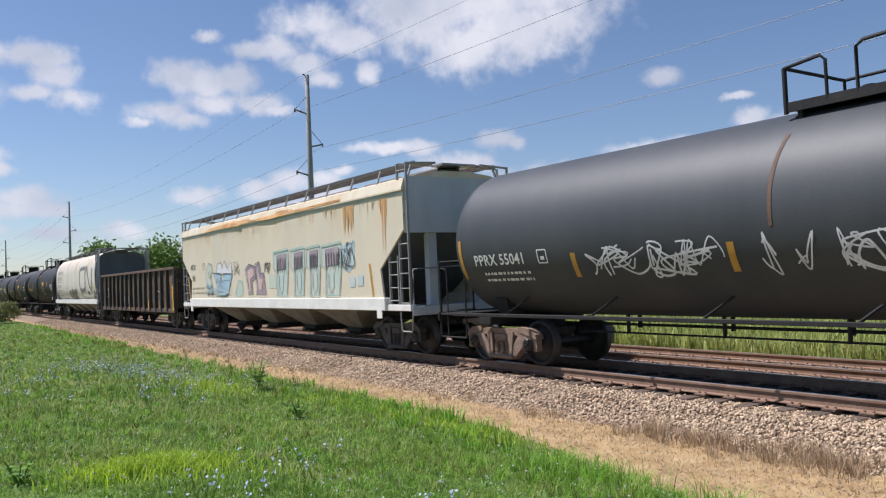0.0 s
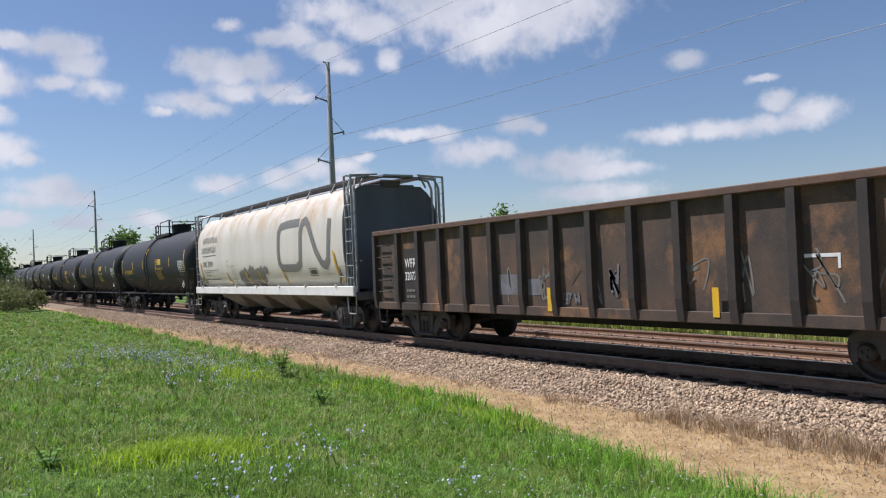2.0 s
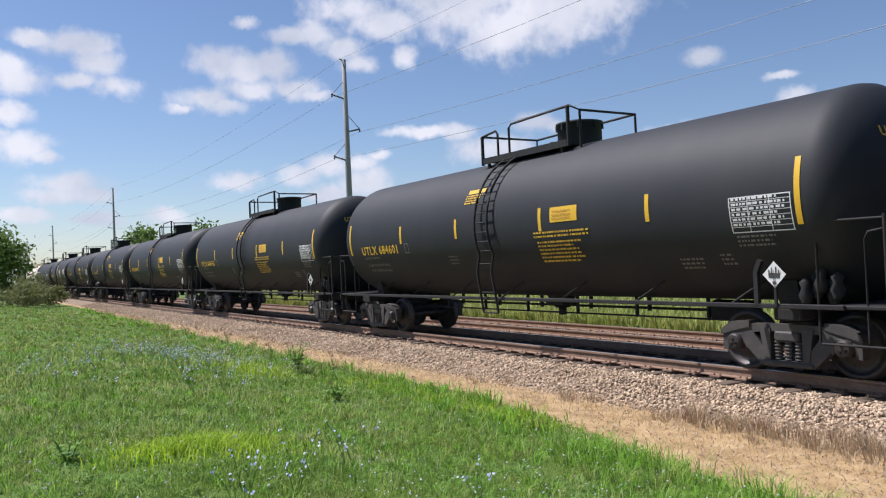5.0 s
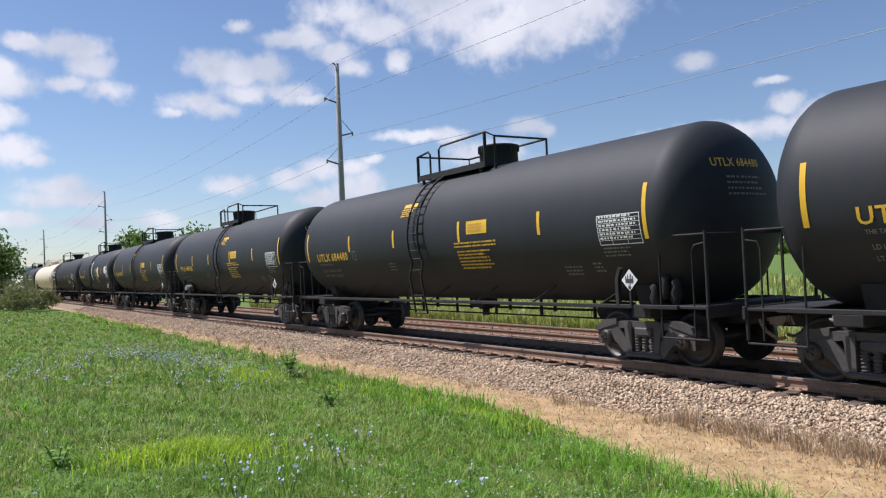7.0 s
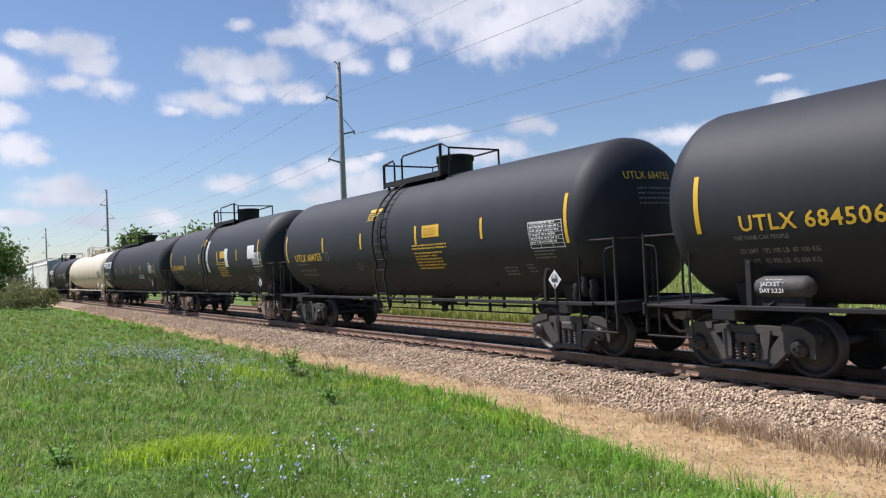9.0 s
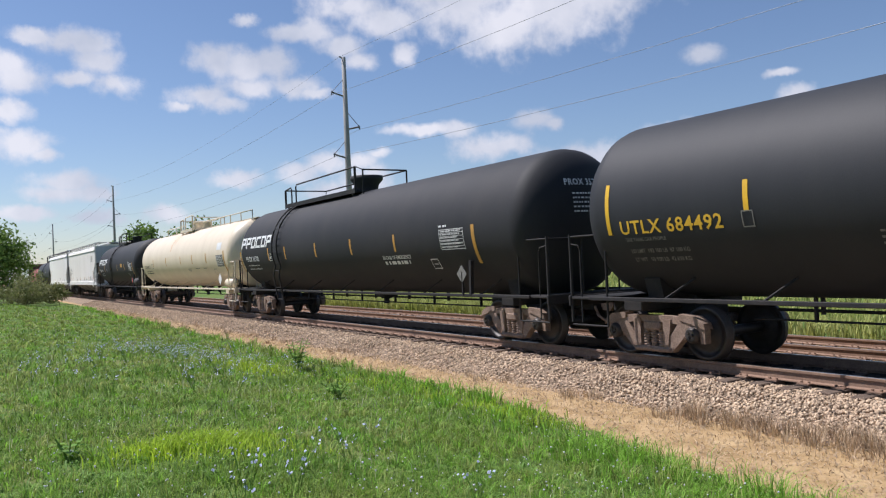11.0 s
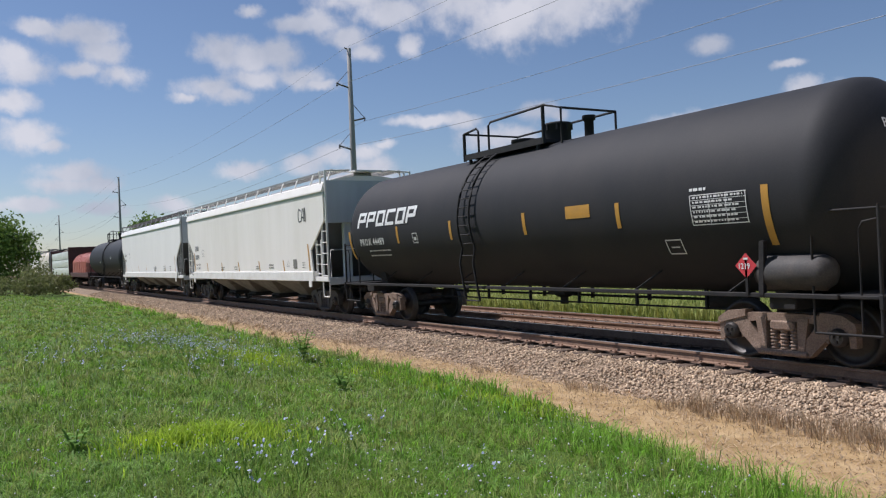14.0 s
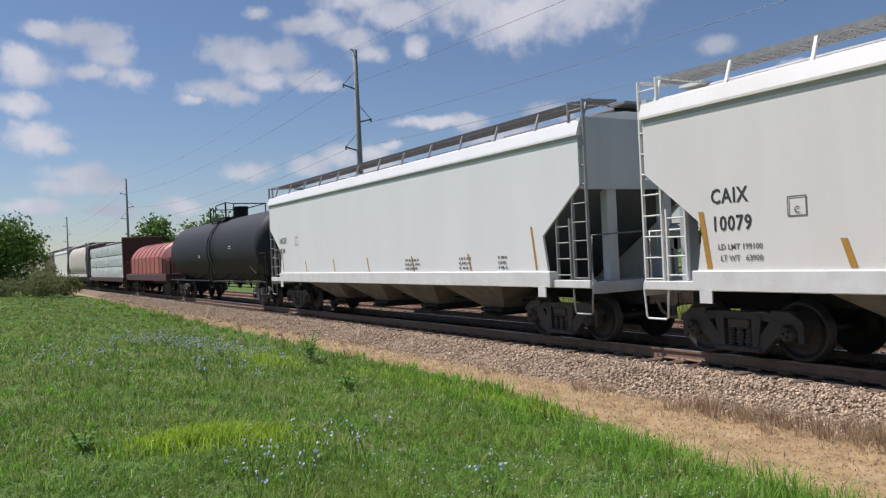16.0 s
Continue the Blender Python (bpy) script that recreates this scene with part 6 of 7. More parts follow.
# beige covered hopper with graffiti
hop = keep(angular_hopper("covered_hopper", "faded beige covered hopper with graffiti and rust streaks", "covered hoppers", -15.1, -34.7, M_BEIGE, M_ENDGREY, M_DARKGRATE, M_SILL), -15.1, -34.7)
sd = on_side(-1.60)
marks(hop, Flat().text("NCIX", -7.85, 2.60, 0.30, 1.1, 0.80).text("343", -7.68, 2.16, 0.30, 1.1, 0.80), sd, M_KTEXT, "reporting_mark", "", 0)
marks(hop, Flat().text("LD LMT  198 000 LBS  90 200 KGS", -7.7, 1.80, 0.11).text("LT WT    64 100 LBS  29 100 KGS  LD", -7.7, 1.62, 0.11), sd, M_GTEXT, "capacity_lettering", "", 0)
marks(hop, Flat().outline(-6.29, -6.0, 2.55, 2.83, 0.015).text("PLATE", -6.27, 2.72, 0.075).text("C", -6.18, 2.60, 0.10), sd, M_GTEXT, "plate_mark", "", 0)
for a in (-8.1, 7.35):
    marks(hop, Flat().rect(a, a + 0.10, 1.46, 2.3, -0.15), sd, M_AMBER, "tape_stripe", "", 0)


def streaks(car, place, n, a0, a1, top, reach, width, material, seed, label=""):
    """Thin run-down stains from the eaves."""
    rnd = random.Random(seed)
    f = Flat()
    for _ in range(n):
        a, w, d = rnd.uniform(a0, a1), width * rnd.uniform(0.4, 1.5), reach * rnd.uniform(0.15, 1.0) ** 1.6
        f.poly([(a - w, top), (a + w, top), (a + w * 0.7, top - d * 0.6), (a + w * 0.1, top - d), (a - w * 0.6, top - d * 0.6)])
    return marks(car, f, place, material, "rust_streak", label)


def painted(car, name, label, material, lift, *shapes):
    """Sprayed shapes, each a closed outline filled with paint."""
    for q in shapes:
        marks(car, Flat().poly(q), on_side(-1.60, lift), material, name, label, 0)


def lined(car, material, lift, width, *shapes):
    for q in shapes:
        marks(car, Flat().stroke(list(q) + [q[0]], width), on_side(-1.60, lift), material, "graffiti_outline", "", 0)


# a pale piece with a blue wedge, a dark one, and a long teal one with violet windows
LOOP = [(-5.88, 1.62), (-5.90, 2.20), (-5.78, 2.62), (-5.50, 2.80), (-5.20, 2.74), (-5.12, 2.45), (-5.28, 2.28), (-5.20, 1.95), (-5.08, 1.55)]
CROWN = [(-4.60, 2.36), (-4.52, 2.72), (-4.15, 2.80), (-3.98, 2.55), (-3.70, 2.84), (-3.40, 2.50), (-3.05, 2.78), (-2.92, 2.40), (-3.00, 2.32)]
WEDGE = [(-4.95, 2.40), (-4.20, 2.38), (-3.98, 2.02), (-3.78, 2.36), (-2.90, 2.33), (-3.35, 1.62), (-3.70, 1.50), (-4.25, 1.50)]
TAIL = [(-2.65, 1.60), (-2.30, 2.08), (-1.95, 2.05), (-1.82, 1.70), (-2.10, 1.50), (-2.50, 1.50)]
painted(hop, "graffiti_letter", "pale spray-painted letter", M_PALETEAL, 0.006, LOOP, TAIL)
marks(hop, Flat().scrawl(-5.8, -5.15, 1.52, 2.1, RND, 4, 0.05), on_side(-1.60, 0.020), M_WEDGE, "spray_tag", "blue shading strokes", 0)
marks(hop, Flat().scrawl(-5.6, -3.2, 1.52, 1.85, RND, 5, 0.04).scrawl(-4.7, -3.1, 1.6, 2.3, RND, 4, 0.03), on_side(-1.60, 0.034), M_SPRAYB, "spray_tag", "pale shading strokes", 0)
marks(hop, Flat().stroke([(-5.45, 2.5), (-5.55, 2.35), (-5.45, 2.2), (-5.3, 2.3), (-5.38, 2.48)], 0.03), on_side(-1.60, 0.026), M_SPRAYK, "graffiti_outline", "", 0)
painted(hop, "graffiti_letter", "white spray-painted crest", M_SPRAYW, 0.010, CROWN)
painted(hop, "graffiti_letter", "blue spray-painted wedge letter", M_WEDGE, 0.016, WEDGE)
lined(hop, M_SPRAYK, 0.026, 0.022, LOOP, CROWN, WEDGE)
lined(hop, M_SPRAYT, 0.026, 0.035, TAIL)
marks(hop, Flat().scrawl(-2.85, -1.95, 2.25, 2.75, RND, 6, 0.014).scrawl(0.20, 0.88, 2.24, 2.66, RND, 6, 0.022), on_side(-1.60, 0.012), M_SPRAYK, "spray_tag", "thin black spray-painted tag", 0)
P_BODY = [(-1.58, 2.45), (-1.20, 2.60), (-0.62, 2.52), (-0.60, 2.10), (-0.98, 1.98), (-0.90, 1.56), (-1.28, 1.54)]
L_BODY = [(-0.62, 2.58), (-0.28, 2.66), (-0.15, 2.25), (0.10, 2.28), (0.28, 1.54), (-0.55, 1.55)]
painted(hop, "graffiti_letter", "faded violet spray-painted letter", M_SPRAYP, 0.006, P_BODY, L_BODY)
painted(hop, "graffiti_letter", "faded pink spray-painted letter core", M_PINK, 0.018, [(-1.35, 2.36), (-0.98, 2.46), (-0.78, 2.40), (-0.80, 2.18), (-1.12, 2.10), (-1.10, 1.66), (-1.22, 1.66)], [(-0.45, 2.46), (-0.36, 1.72), (-0.12, 1.70), (0.05, 2.08), (-0.25, 2.08)])
lined(hop, M_SPRAYK, 0.030, 0.028, P_BODY, L_BODY)
painted(hop, "graffiti_letter", "grey-green faded letter", M_PALETEAL, 0.006, [(0.52, 1.76), (0.55, 2.22), (1.10, 2.20), (1.12, 1.74)])
for a, w in ((0.95, 1.16), (2.30, 1.02), (3.42, 0.95), (4.46, 1.24)):
    block = [(a + 0.25, 1.50), (a + 0.30, 2.30), (a, 2.38), (a + 0.02, 2.90), (a + w, 2.96), (a + w, 2.42), (a + w * 0.86, 1.50)]
    painted(hop, "graffiti_letter", "teal spray-painted letter", M_PALETEAL, 0.006, block)
    lined(hop, M_SPRAYT, 0.028, 0.05, block)
    window = [(a + 0.26, 2.32), (a + 0.28, 2.80), (a + w - 0.12, 2.84), (a + w - 0.16, 2.36)]
    painted(hop, "graffiti_block", "dark violet window in a letter", M_SPRAYP, 0.020, window)
    f = Flat()
    for k in range(5):
        f.rect(a + 0.32 + k * (w - 0.5) / 4.4, a + 0.36 + k * (w - 0.5) / 4.4, 2.22 + 0.05 * (k % 3), 2.70)
    marks(hop, f, on_side(-1.60, 0.032), M_SPRAYK, "paint_drips", "dark vertical paint drips", 0)
    cup = [(a + 0.42, 2.2), (a + 0.42, 1.75), (a + 0.55, 1.62), (a + 0.72, 1.75), (a + 0.74, 2.2)]
    marks(hop, Flat().stroke(cup, 0.05), on_side(-1.60, 0.030), M_SPRAYB, "graffiti_outline", "", 0)
marks(hop, Flat().scrawl(5.4, 6.7, 2.2, 2.95, RND, 7, 0.025), on_side(-1.60, 0.016), M_SPRAYK, "spray_tag", "", 0)
painted(hop, "graffiti_letter", "pale blue crest shape", M_SPRAYB, 0.006, [(5.8, 2.2), (5.7, 2.85), (6.5, 2.95), (6.45, 2.3), (6.1, 2.1)])
marks(hop, Flat().rect(6.15, 6.45, 1.72, 1.98).rect(6.6, 6.9, 1.75, 2.02), on_side(-1.60, 0.008), M_SPRAYB, "plain_patch", "", 0)
streaks(hop, on_side(-1.60, 0.004), 90, -8.2, 8.2, 3.88, 0.5, 0.012, M_TANSTAIN, 5)
streaks(hop, on_side(-1.60, 0.006), 22, 5.9, 6.6, 3.88, 0.95, 0.03, M_RUSTSTAIN, 6)
streaks(hop, on_side(-1.60, 0.006), 14, 7.9, 8.25, 3.88, 1.5, 0.03, M_RUSTSTAIN, 7)
streaks(hop, on_side(-1.60, 0.006), 26, -7, 5.5, 3.88, 0.4, 0.02, M_RUSTSTAIN, 8)
marks(hop, Flat().scrawl(-6, 7, 4.0, 4.16, RND, 9, 0.07), lambda a, b: (a, -1.655 + (b - 4.03) * 0.31, b + 0.008), M_RUSTSTAIN, "roof_rust", "orange rust along the eaves", 0)

# rusty gondola
gon, GX, GW = gondola(-34.7, -51.4)
keep(gon, -34.7, -51.4)
sd = on_side(-GW)
marks(gon, Flat().rect(-6.27, -5.50, 0.98, 2.32), sd, M_RIB, "dark_patch", "", 0)
marks(gon, Flat().text("WFRX", -6.22, 1.86, 0.31, 1.1, 0.78).text("320776", -6.22, 1.54, 0.29, 1.0, 0.74), on_side(-GW, 0.012), M_WTEXT, "reporting_mark", "", 0)
marks(gon, Flat().lines(-6.18, -5.6, 1.25, 2, 0.06, 0.09, RND), on_side(-GW, 0.012), M_DIMTEXT, "capacity_lettering", "", 0)
for a in (-4.60, -0.72, 3.1, GX - 0.14):
    marks(gon, Flat().rect(a, a + 0.12, 0.9, 1.35 if a < GX - 1 else 2.0), on_side(-GW - 0.075 if a < GX - 1 else -GW - 0.135), M_YELLOW, "tape_stripe", "", 0)
for a in (-2.2, -1.2, 0.5, 2.4, 3.5, 4.4, 5.6):
    marks(gon, Flat().scrawl(a, a + 0.75, 1.05, 1.95, RND, 2, 0.035), sd, M_DIMTEXT if a < 0 else M_GTEXT, "spray_tag", "faded spray-painted tag", 0)
marks(gon, Flat().rect(4.5, 5.1, 1.75, 1.80).rect(4.5, 4.54, 1.6, 1.75).rect(5.06, 5.1, 1.6, 1.75), sd, M_WTEXT, "chalk_bracket", "", 0)
marks(gon, Flat().poly([(-0.32, 1.65), (-0.08, 1.92), (0.17, 1.66), (-0.08, 1.40)]), sd, M_RUST, "diamond_patch", "", 0)

marks(gon, Flat().rect(-2.32, -1.72, 1.20, 1.62).rect(-1.38, -0.96, 1.20, 1.52), on_side(-GW, 0.004), M_PATCH, "faded_patch", "faded blue-grey painted-over patch", 0)
marks(gon, Flat().scrawl(0.9, 1.3, 1.2, 1.8, RND, 4, 0.05).scrawl(-0.3, 0.2, 1.05, 1.3, RND, 3, 0.04), on_side(-GW, 0.008), M_PATCH, "scratch_marks", "pale scratch marks", 0)

# pale grey barrel hopper
cn = keep(barrel_hopper("covered_hopper", "pale grey barrel-sided hopper with a large dark ribbon emblem", "covered hoppers", -51.4, -68.4, M_CNGREY, M_DARKEND), -51.4, -68.4)
on = on_curve(curved_profile)
logo = [(5.0, 3.55), (4.2, 3.55), (3.75, 3.5), (3.6, 3.3), (3.55, 2.7), (3.58, 2.3), (3.75, 2.12), (4.2, 2.1), (4.75, 2.1), (5.0, 2.25), (5.05, 2.6), (5.08, 3.2), (5.2, 3.52), (5.4, 3.58), (5.6, 3.4), (6.0, 2.6), (6.3, 2.2), (6.5, 2.12), (6.68, 2.3), (6.75, 2.8), (6.85, 3.75)]
pts = []
for i in range(len(logo) - 1):
    for k in range(4):
        u = k / 4
        a = logo[i][0] + (logo[i + 1][0] - logo[i][0]) * u
        pts.append((2.30 + (a - 3.55) * 1.27, logo[i][1] + (logo[i + 1][1] - logo[i][1]) * u - 0.10))
marks(cn, Flat().stroke(pts, 0.26), on, M_GTEXT, "emblem", "dark grey ribbon-shaped emblem")
fl = Flat()
for k in range(8):
    for a, b in ((-6.55 + 0.25 * k, 3.25), (-6.72 + 0.25 * k, 2.84)):
        fl.rect(a, a + 0.035, b, b + 0.24, 0.03).rect(a + 0.13, a + 0.165, b, b + 0.24, 0.03)
        fl.rect(a + 0.035, a + 0.13, b + (0.0, 0.10, 0.205)[k % 3], b + (0.035, 0.135, 0.24)[k % 3], 0.005)
marks(cn, fl.rect(-6.64, -4.75, 2.70, 2.73).rect(-6.64, -4.55, 2.08, 2.11).rect(-6.62, -4.55, 1.69, 1.72), on, M_GTEXT, "company_name", "grey painted bars and letter blocks")
marks(cn, Flat().text("CNIS  376190", -6.66, 2.26, 0.31, 1.0, 0.79), on, M_GTEXT, "reporting_mark")
marks(cn, Flat().lines(-6.4, -5.6, 1.98, 2, 0.04, 0.08, RND).rect(-5.46, -5.43, 1.75, 2.05), on, M_GTEXT, "capacity_lettering")
marks(cn, Flat().outline(-3.45, -3.2, 2.2, 2.45, 0.015).stroke([(-2.8, 2.28), (-2.55, 2.2), (-2.52, 1.65), (-2.7, 1.6), (-2.8, 2.28)], 0.02).outline(4.76, 5.32, 1.72, 1.97, 0.02).rect(4.82, 5.26, 1.78, 1.92), on, M_KTEXT, "plate_mark")
for a in (-6.83, -3.35, -1.08, 0.30, 2.6, 6.82):
    marks(cn, Flat().rect(a, a + 0.11, 1.50, 1.98 if abs(a) < 6 else 2.45, -0.20), on_curve(curved_profile, 0.028), M_YELLOW, "tape_stripe")
blot = Flat()
for i in range(60):
    a = RND.uniform(-1.9, 1.0)
    b = 1.5 + RND.random() * (0.55 if -1.7 < a else 0.4)
    blot.poly([(a + 0.20 * math.cos(q) * RND.uniform(0.6, 1.1), b + 0.16 * math.sin(q) * RND.uniform(0.6, 1.1)) for q in [k * math.tau / 9 for k in range(9)]])
marks(cn, blot, on_curve(curved_profile, 0.012), M_GTEXT, "paint_blot", "dark grey painted-over patch")
streaks(cn, on_curve(curved_profile, 0.008), 60, -7.1, 7.1, 4.08, 0.55, 0.012, M_TANSTAIN, 9)
streaks(cn, on_curve(curved_profile, 0.010), 14, -7.1, 7.1, 3.95, 0.35, 0.014, M_RUSTSTAIN, 10)

# seven black tank cars of one kind
NUMBERS = ("684508", "684601", "684763", "684480", "684506", "684755", "684492")
model = None
for i, number in enumerate(NUMBERS):
    uf, ub = U0 - i * U_LEN, U0 - (i + 1) * U_LEN
    if i == 6:
        ub = -188.9
    if i in (0, 4, 6):
        label = "black tank car with yellow tape stripes and a round dome" if i < 6 else "black tank car with pale patches and yellow tape stripes"
        car = tank_car("tank_car", label, "tank cars", uf, ub, r=1.60, zc=2.64, dome=(1.12 if i != 4 else -0.95, 0.47, 0.50), gear="dark" if i < 6 else "rusty",
                       inset=0.54, deck=(-1.35 if i != 4 else -1.75, 1.65 if i != 4 else 0.75), ladder_x=-0.30 if i != 4 else 0.10, rail_end=1.95 if i != 4 else 1.1)
        on = on_tank(1.60, 2.64)
        q = 1.0 if i < 6 else 0.94
        sx = -1.15 if i != 4 else 0.50
        for a, b0, b1 in ((-7.24, 2.19, 3.08), (-4.18, 2.42, 2.87), (-1.53, 2.42, 2.87), (1.56, 2.42, 2.88), (4.41, 2.42, 2.88), (7.18, 2.20, 3.14)):
            a = a * q + (0.18 if i == 4 else 0.0)
            marks(car, Flat().rect(a, a + 0.09, b0, b1), on, M_YELLOW, "tape_stripe", "yellow reflective stripe")
        marks(car, Flat().rect(1.93, 2.71, 2.57, 2.86), on, M_YELLOW, "yellow_placard")
        marks(car, Flat().lines(2.0, 2.64, 2.77, 3, 0.03, 0.04, RND), on_tank(1.60, 2.64, 0.012), M_AMBER, "placard_lettering")
        marks(car, Flat().rect(sx, sx + 0.67, 3.41, 3.50).lines(sx - 0.03, sx + 0.60, 3.35, 4, 0.03, 0.025, RND), on, M_YELLOW, "yellow_sign")
        marks(car, Flat().lines(1.38, 3.05, 2.37, 2, 0.035, 0.04, RND).lines(1.45, 2.75, 2.18, 6, 0.035, 0.04, RND), on, M_YTEXT, "small_lettering")
        tb = Flat().outline(6.10, 7.13, 2.13, 2.66, 0.015)
        for k in range(6):
            tb.rect(6.11, 7.12, 2.21 + k * 0.075, 2.218 + k * 0.075)
        tb.lines(6.14, 7.08, 2.61, 6, 0.035, 0.04, RND).rect(6.42, 6.43, 2.14, 2.65).rect(6.78, 6.79, 2.14, 2.65)
        marks(car, tb, on, M_WTEXT, "data_table", "white stencilled data table")
        marks(car, Flat().lines(6.14, 6.85, 2.06, 3, 0.03, 0.035, RND).lines(5.72, 6.0, 1.80, 3, 0.03, 0.04, RND).lines(-2.0, -1.6, 2.0, 3, 0.03, 0.05, RND).lines(4.9, 5.4, 1.75, 3, 0.03, 0.04, RND), on, M_DIMTEXT, "small_lettering")
        hd = on_head(8.05 if i < 6 else 7.5, 0.0, 1.6, 2.64)
        marks(car, Flat().poly([(6.56, 1.51), (6.75, 1.70), (6.94, 1.51), (6.75, 1.32)]), on_side(-1.52, 0.0), M_TAPEW, "diamond_placard", "white diamond placard", 0)
        marks(car, Flat().rect(6.66, 6.84, 1.46, 1.53).rect(6.66, 6.68, 1.53, 1.58).rect(6.71, 6.73, 1.53, 1.61).rect(6.77, 6.79, 1.53, 1.62).rect(6.82, 6.84, 1.53, 1.58).rect(6.72, 6.78, 1.37, 1.41), on_side(-1.525, 0.0), M_KTEXT, "placard_sign", "", 0)
        b = Build().bar((6.75, -1.50, 1.06), (6.75, -1.50, 1.5), 0.04).bar((6.42, -1.47, 1.06), (6.42, -1.47, 1.55), 0.07)
        b.bar((6.42, -1.47, 1.55), (6.50, -1.47, 1.72), 0.07)
        part("placard_post", b, M_FRAME, car)
        b = Build()
        for k in range(5):
            b.lathe([(0, 0.06), (0.12, 0.10), (0.22, 0.06), (0.30, 0.09), (0.36, 0.03)], "z", 10, (7.02 + 0.12 * k, -1.2 + 0.1 * (k % 2), 1.08 + 0.08 * (k % 3)))
        part("brake_valve", b, M_FRAME, car)
        if i == 6:
            marks(car, Flat().rect(2.6, 3.0, 2.2, 2.95).rect(5.6, 6.4, 2.45, 2.95).rect(-0.2, 0.1, 2.0, 3.4), on_tank(1.60, 2.64, 0.008), M_TAPEW, "pale_patch", "pale grey repaint patch")
        if i == 4:
            part("air_reservoir", Build().lathe([(-0.48, 0.04), (-0.44, 0.12), (-0.37, 0.16), (0.37, 0.16), (0.44, 0.12), (0.48, 0.04)], "x", 18, (-5.78, -1.28, 1.36)), M_BOGIE, car, "grey air tank with chalk writing")
            part("reservoir_post", Build().box(-6.3, -6.2, -1.45, -1.35, 1.06, 1.75, 0.01).box(-6.15, -5.40, -1.36, -1.2, 1.06, 1.22, 0.01), M_FRAME, car)
            marks(car, Flat().text("JACKET *", -6.05, 1.38, 0.085, 1.0, 1.1).text("DAY 3.2.21", -6.07, 1.285, 0.085, 1.0, 1.0).lines(-5.95, -5.6, 1.465, 1, 0.015, 0.03, RND), on_side(-1.446, 0.0), M_WTEXT, "chalk_writing", "", 0)
        if i == 0:
            model = car
    else:
        car = copy_thing(model, Matrix.Translation(((uf + ub) / 2, TRACK_Y, 0)))
        WHEELSETS += [(o, o.matrix_basis.translation.x) for o in car.children_recursive if o.name.startswith("wheelset")]
    keep(car, uf, ub)
NUMBERED = list(zip([c for c, _ in CARS[4:11]], NUMBERS))
for car, number in NUMBERED:
    on = on_tank(1.60, 2.64)
    marks(car, Flat().text("UTLX " + number, -6.5 if number != NUMBERS[4] else -6.28, 2.19, 0.32, 1.1, 1.08), on, M_YTEXT, "reporting_mark", "yellow stencilled reporting mark")
    marks(car, Flat().outline(-3.98, -3.78, 2.17, 2.42, 0.02).text("THE TANK CAR PEOPLE", -6.42, 2.06, 0.085).text("LD LMT  192 100 LB  87 100 KG", -6.38, 1.86, 0.095).text("LT WT   93 900 LB  42 600 KG", -6.38, 1.71, 0.095), on, M_DIMTEXT, "capacity_lettering")
    T = U_LEN / 2 - 0.54 if number != NUMBERS[6] else (U0 - 6 * U_LEN + 188.9) / 2 - 0.54
    hd = on_head(T - 0.75, 0.75, 1.60, 2.64, 0.015)
    marks(car, Flat().text("UTLX " + number, -0.75, 3.35, 0.20, 1.1, 0.9), hd, M_YTEXT, "head_mark")
    marks(car, Flat().lines(-0.5, 0.5, 3.15, 4, 0.035, 0.06, RND), hd, M_DIMTEXT, "head_lettering")


def block_name(car, a0, a1, b0, b1, n, place, material):
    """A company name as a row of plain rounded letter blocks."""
    f = Flat()
    w = (a1 - a0) / n
    for i in range(n):
        x0, x1 = a0 + w * i + 0.02, a0 + w * (i + 1) - 0.05
        t = (b1 - b0) * 0.27
        k = 0.06
        f.rect(x0 + k, x1 + k - 0.03, b1 - t * 0.75, b1)
        f.rect(x0, x0 + t * 0.95, b0, b1 - t * 0.75, k)
        if i in (0, 1, n - 1):
            f.rect(x0 + t, x1, b0 + (b1 - b0) * 0.34, b0 + (b1 - b0) * 0.55, 0.02)
            f.rect(x1 - t, x1, b0 + (b1 - b0) * 0.55, b1 - t * 0.75, 0.03)
        else:
            f.rect(x0 + t * 0.95, x1 - 0.02, b0, b0 + t * 0.75)
            if i != 3:
                f.rect(x1 - t, x1, b0 + t * 0.75, b1 - t * 0.75, 0.03)
    marks(car, f, place, material, "company_name", "white block shapes of a company name")


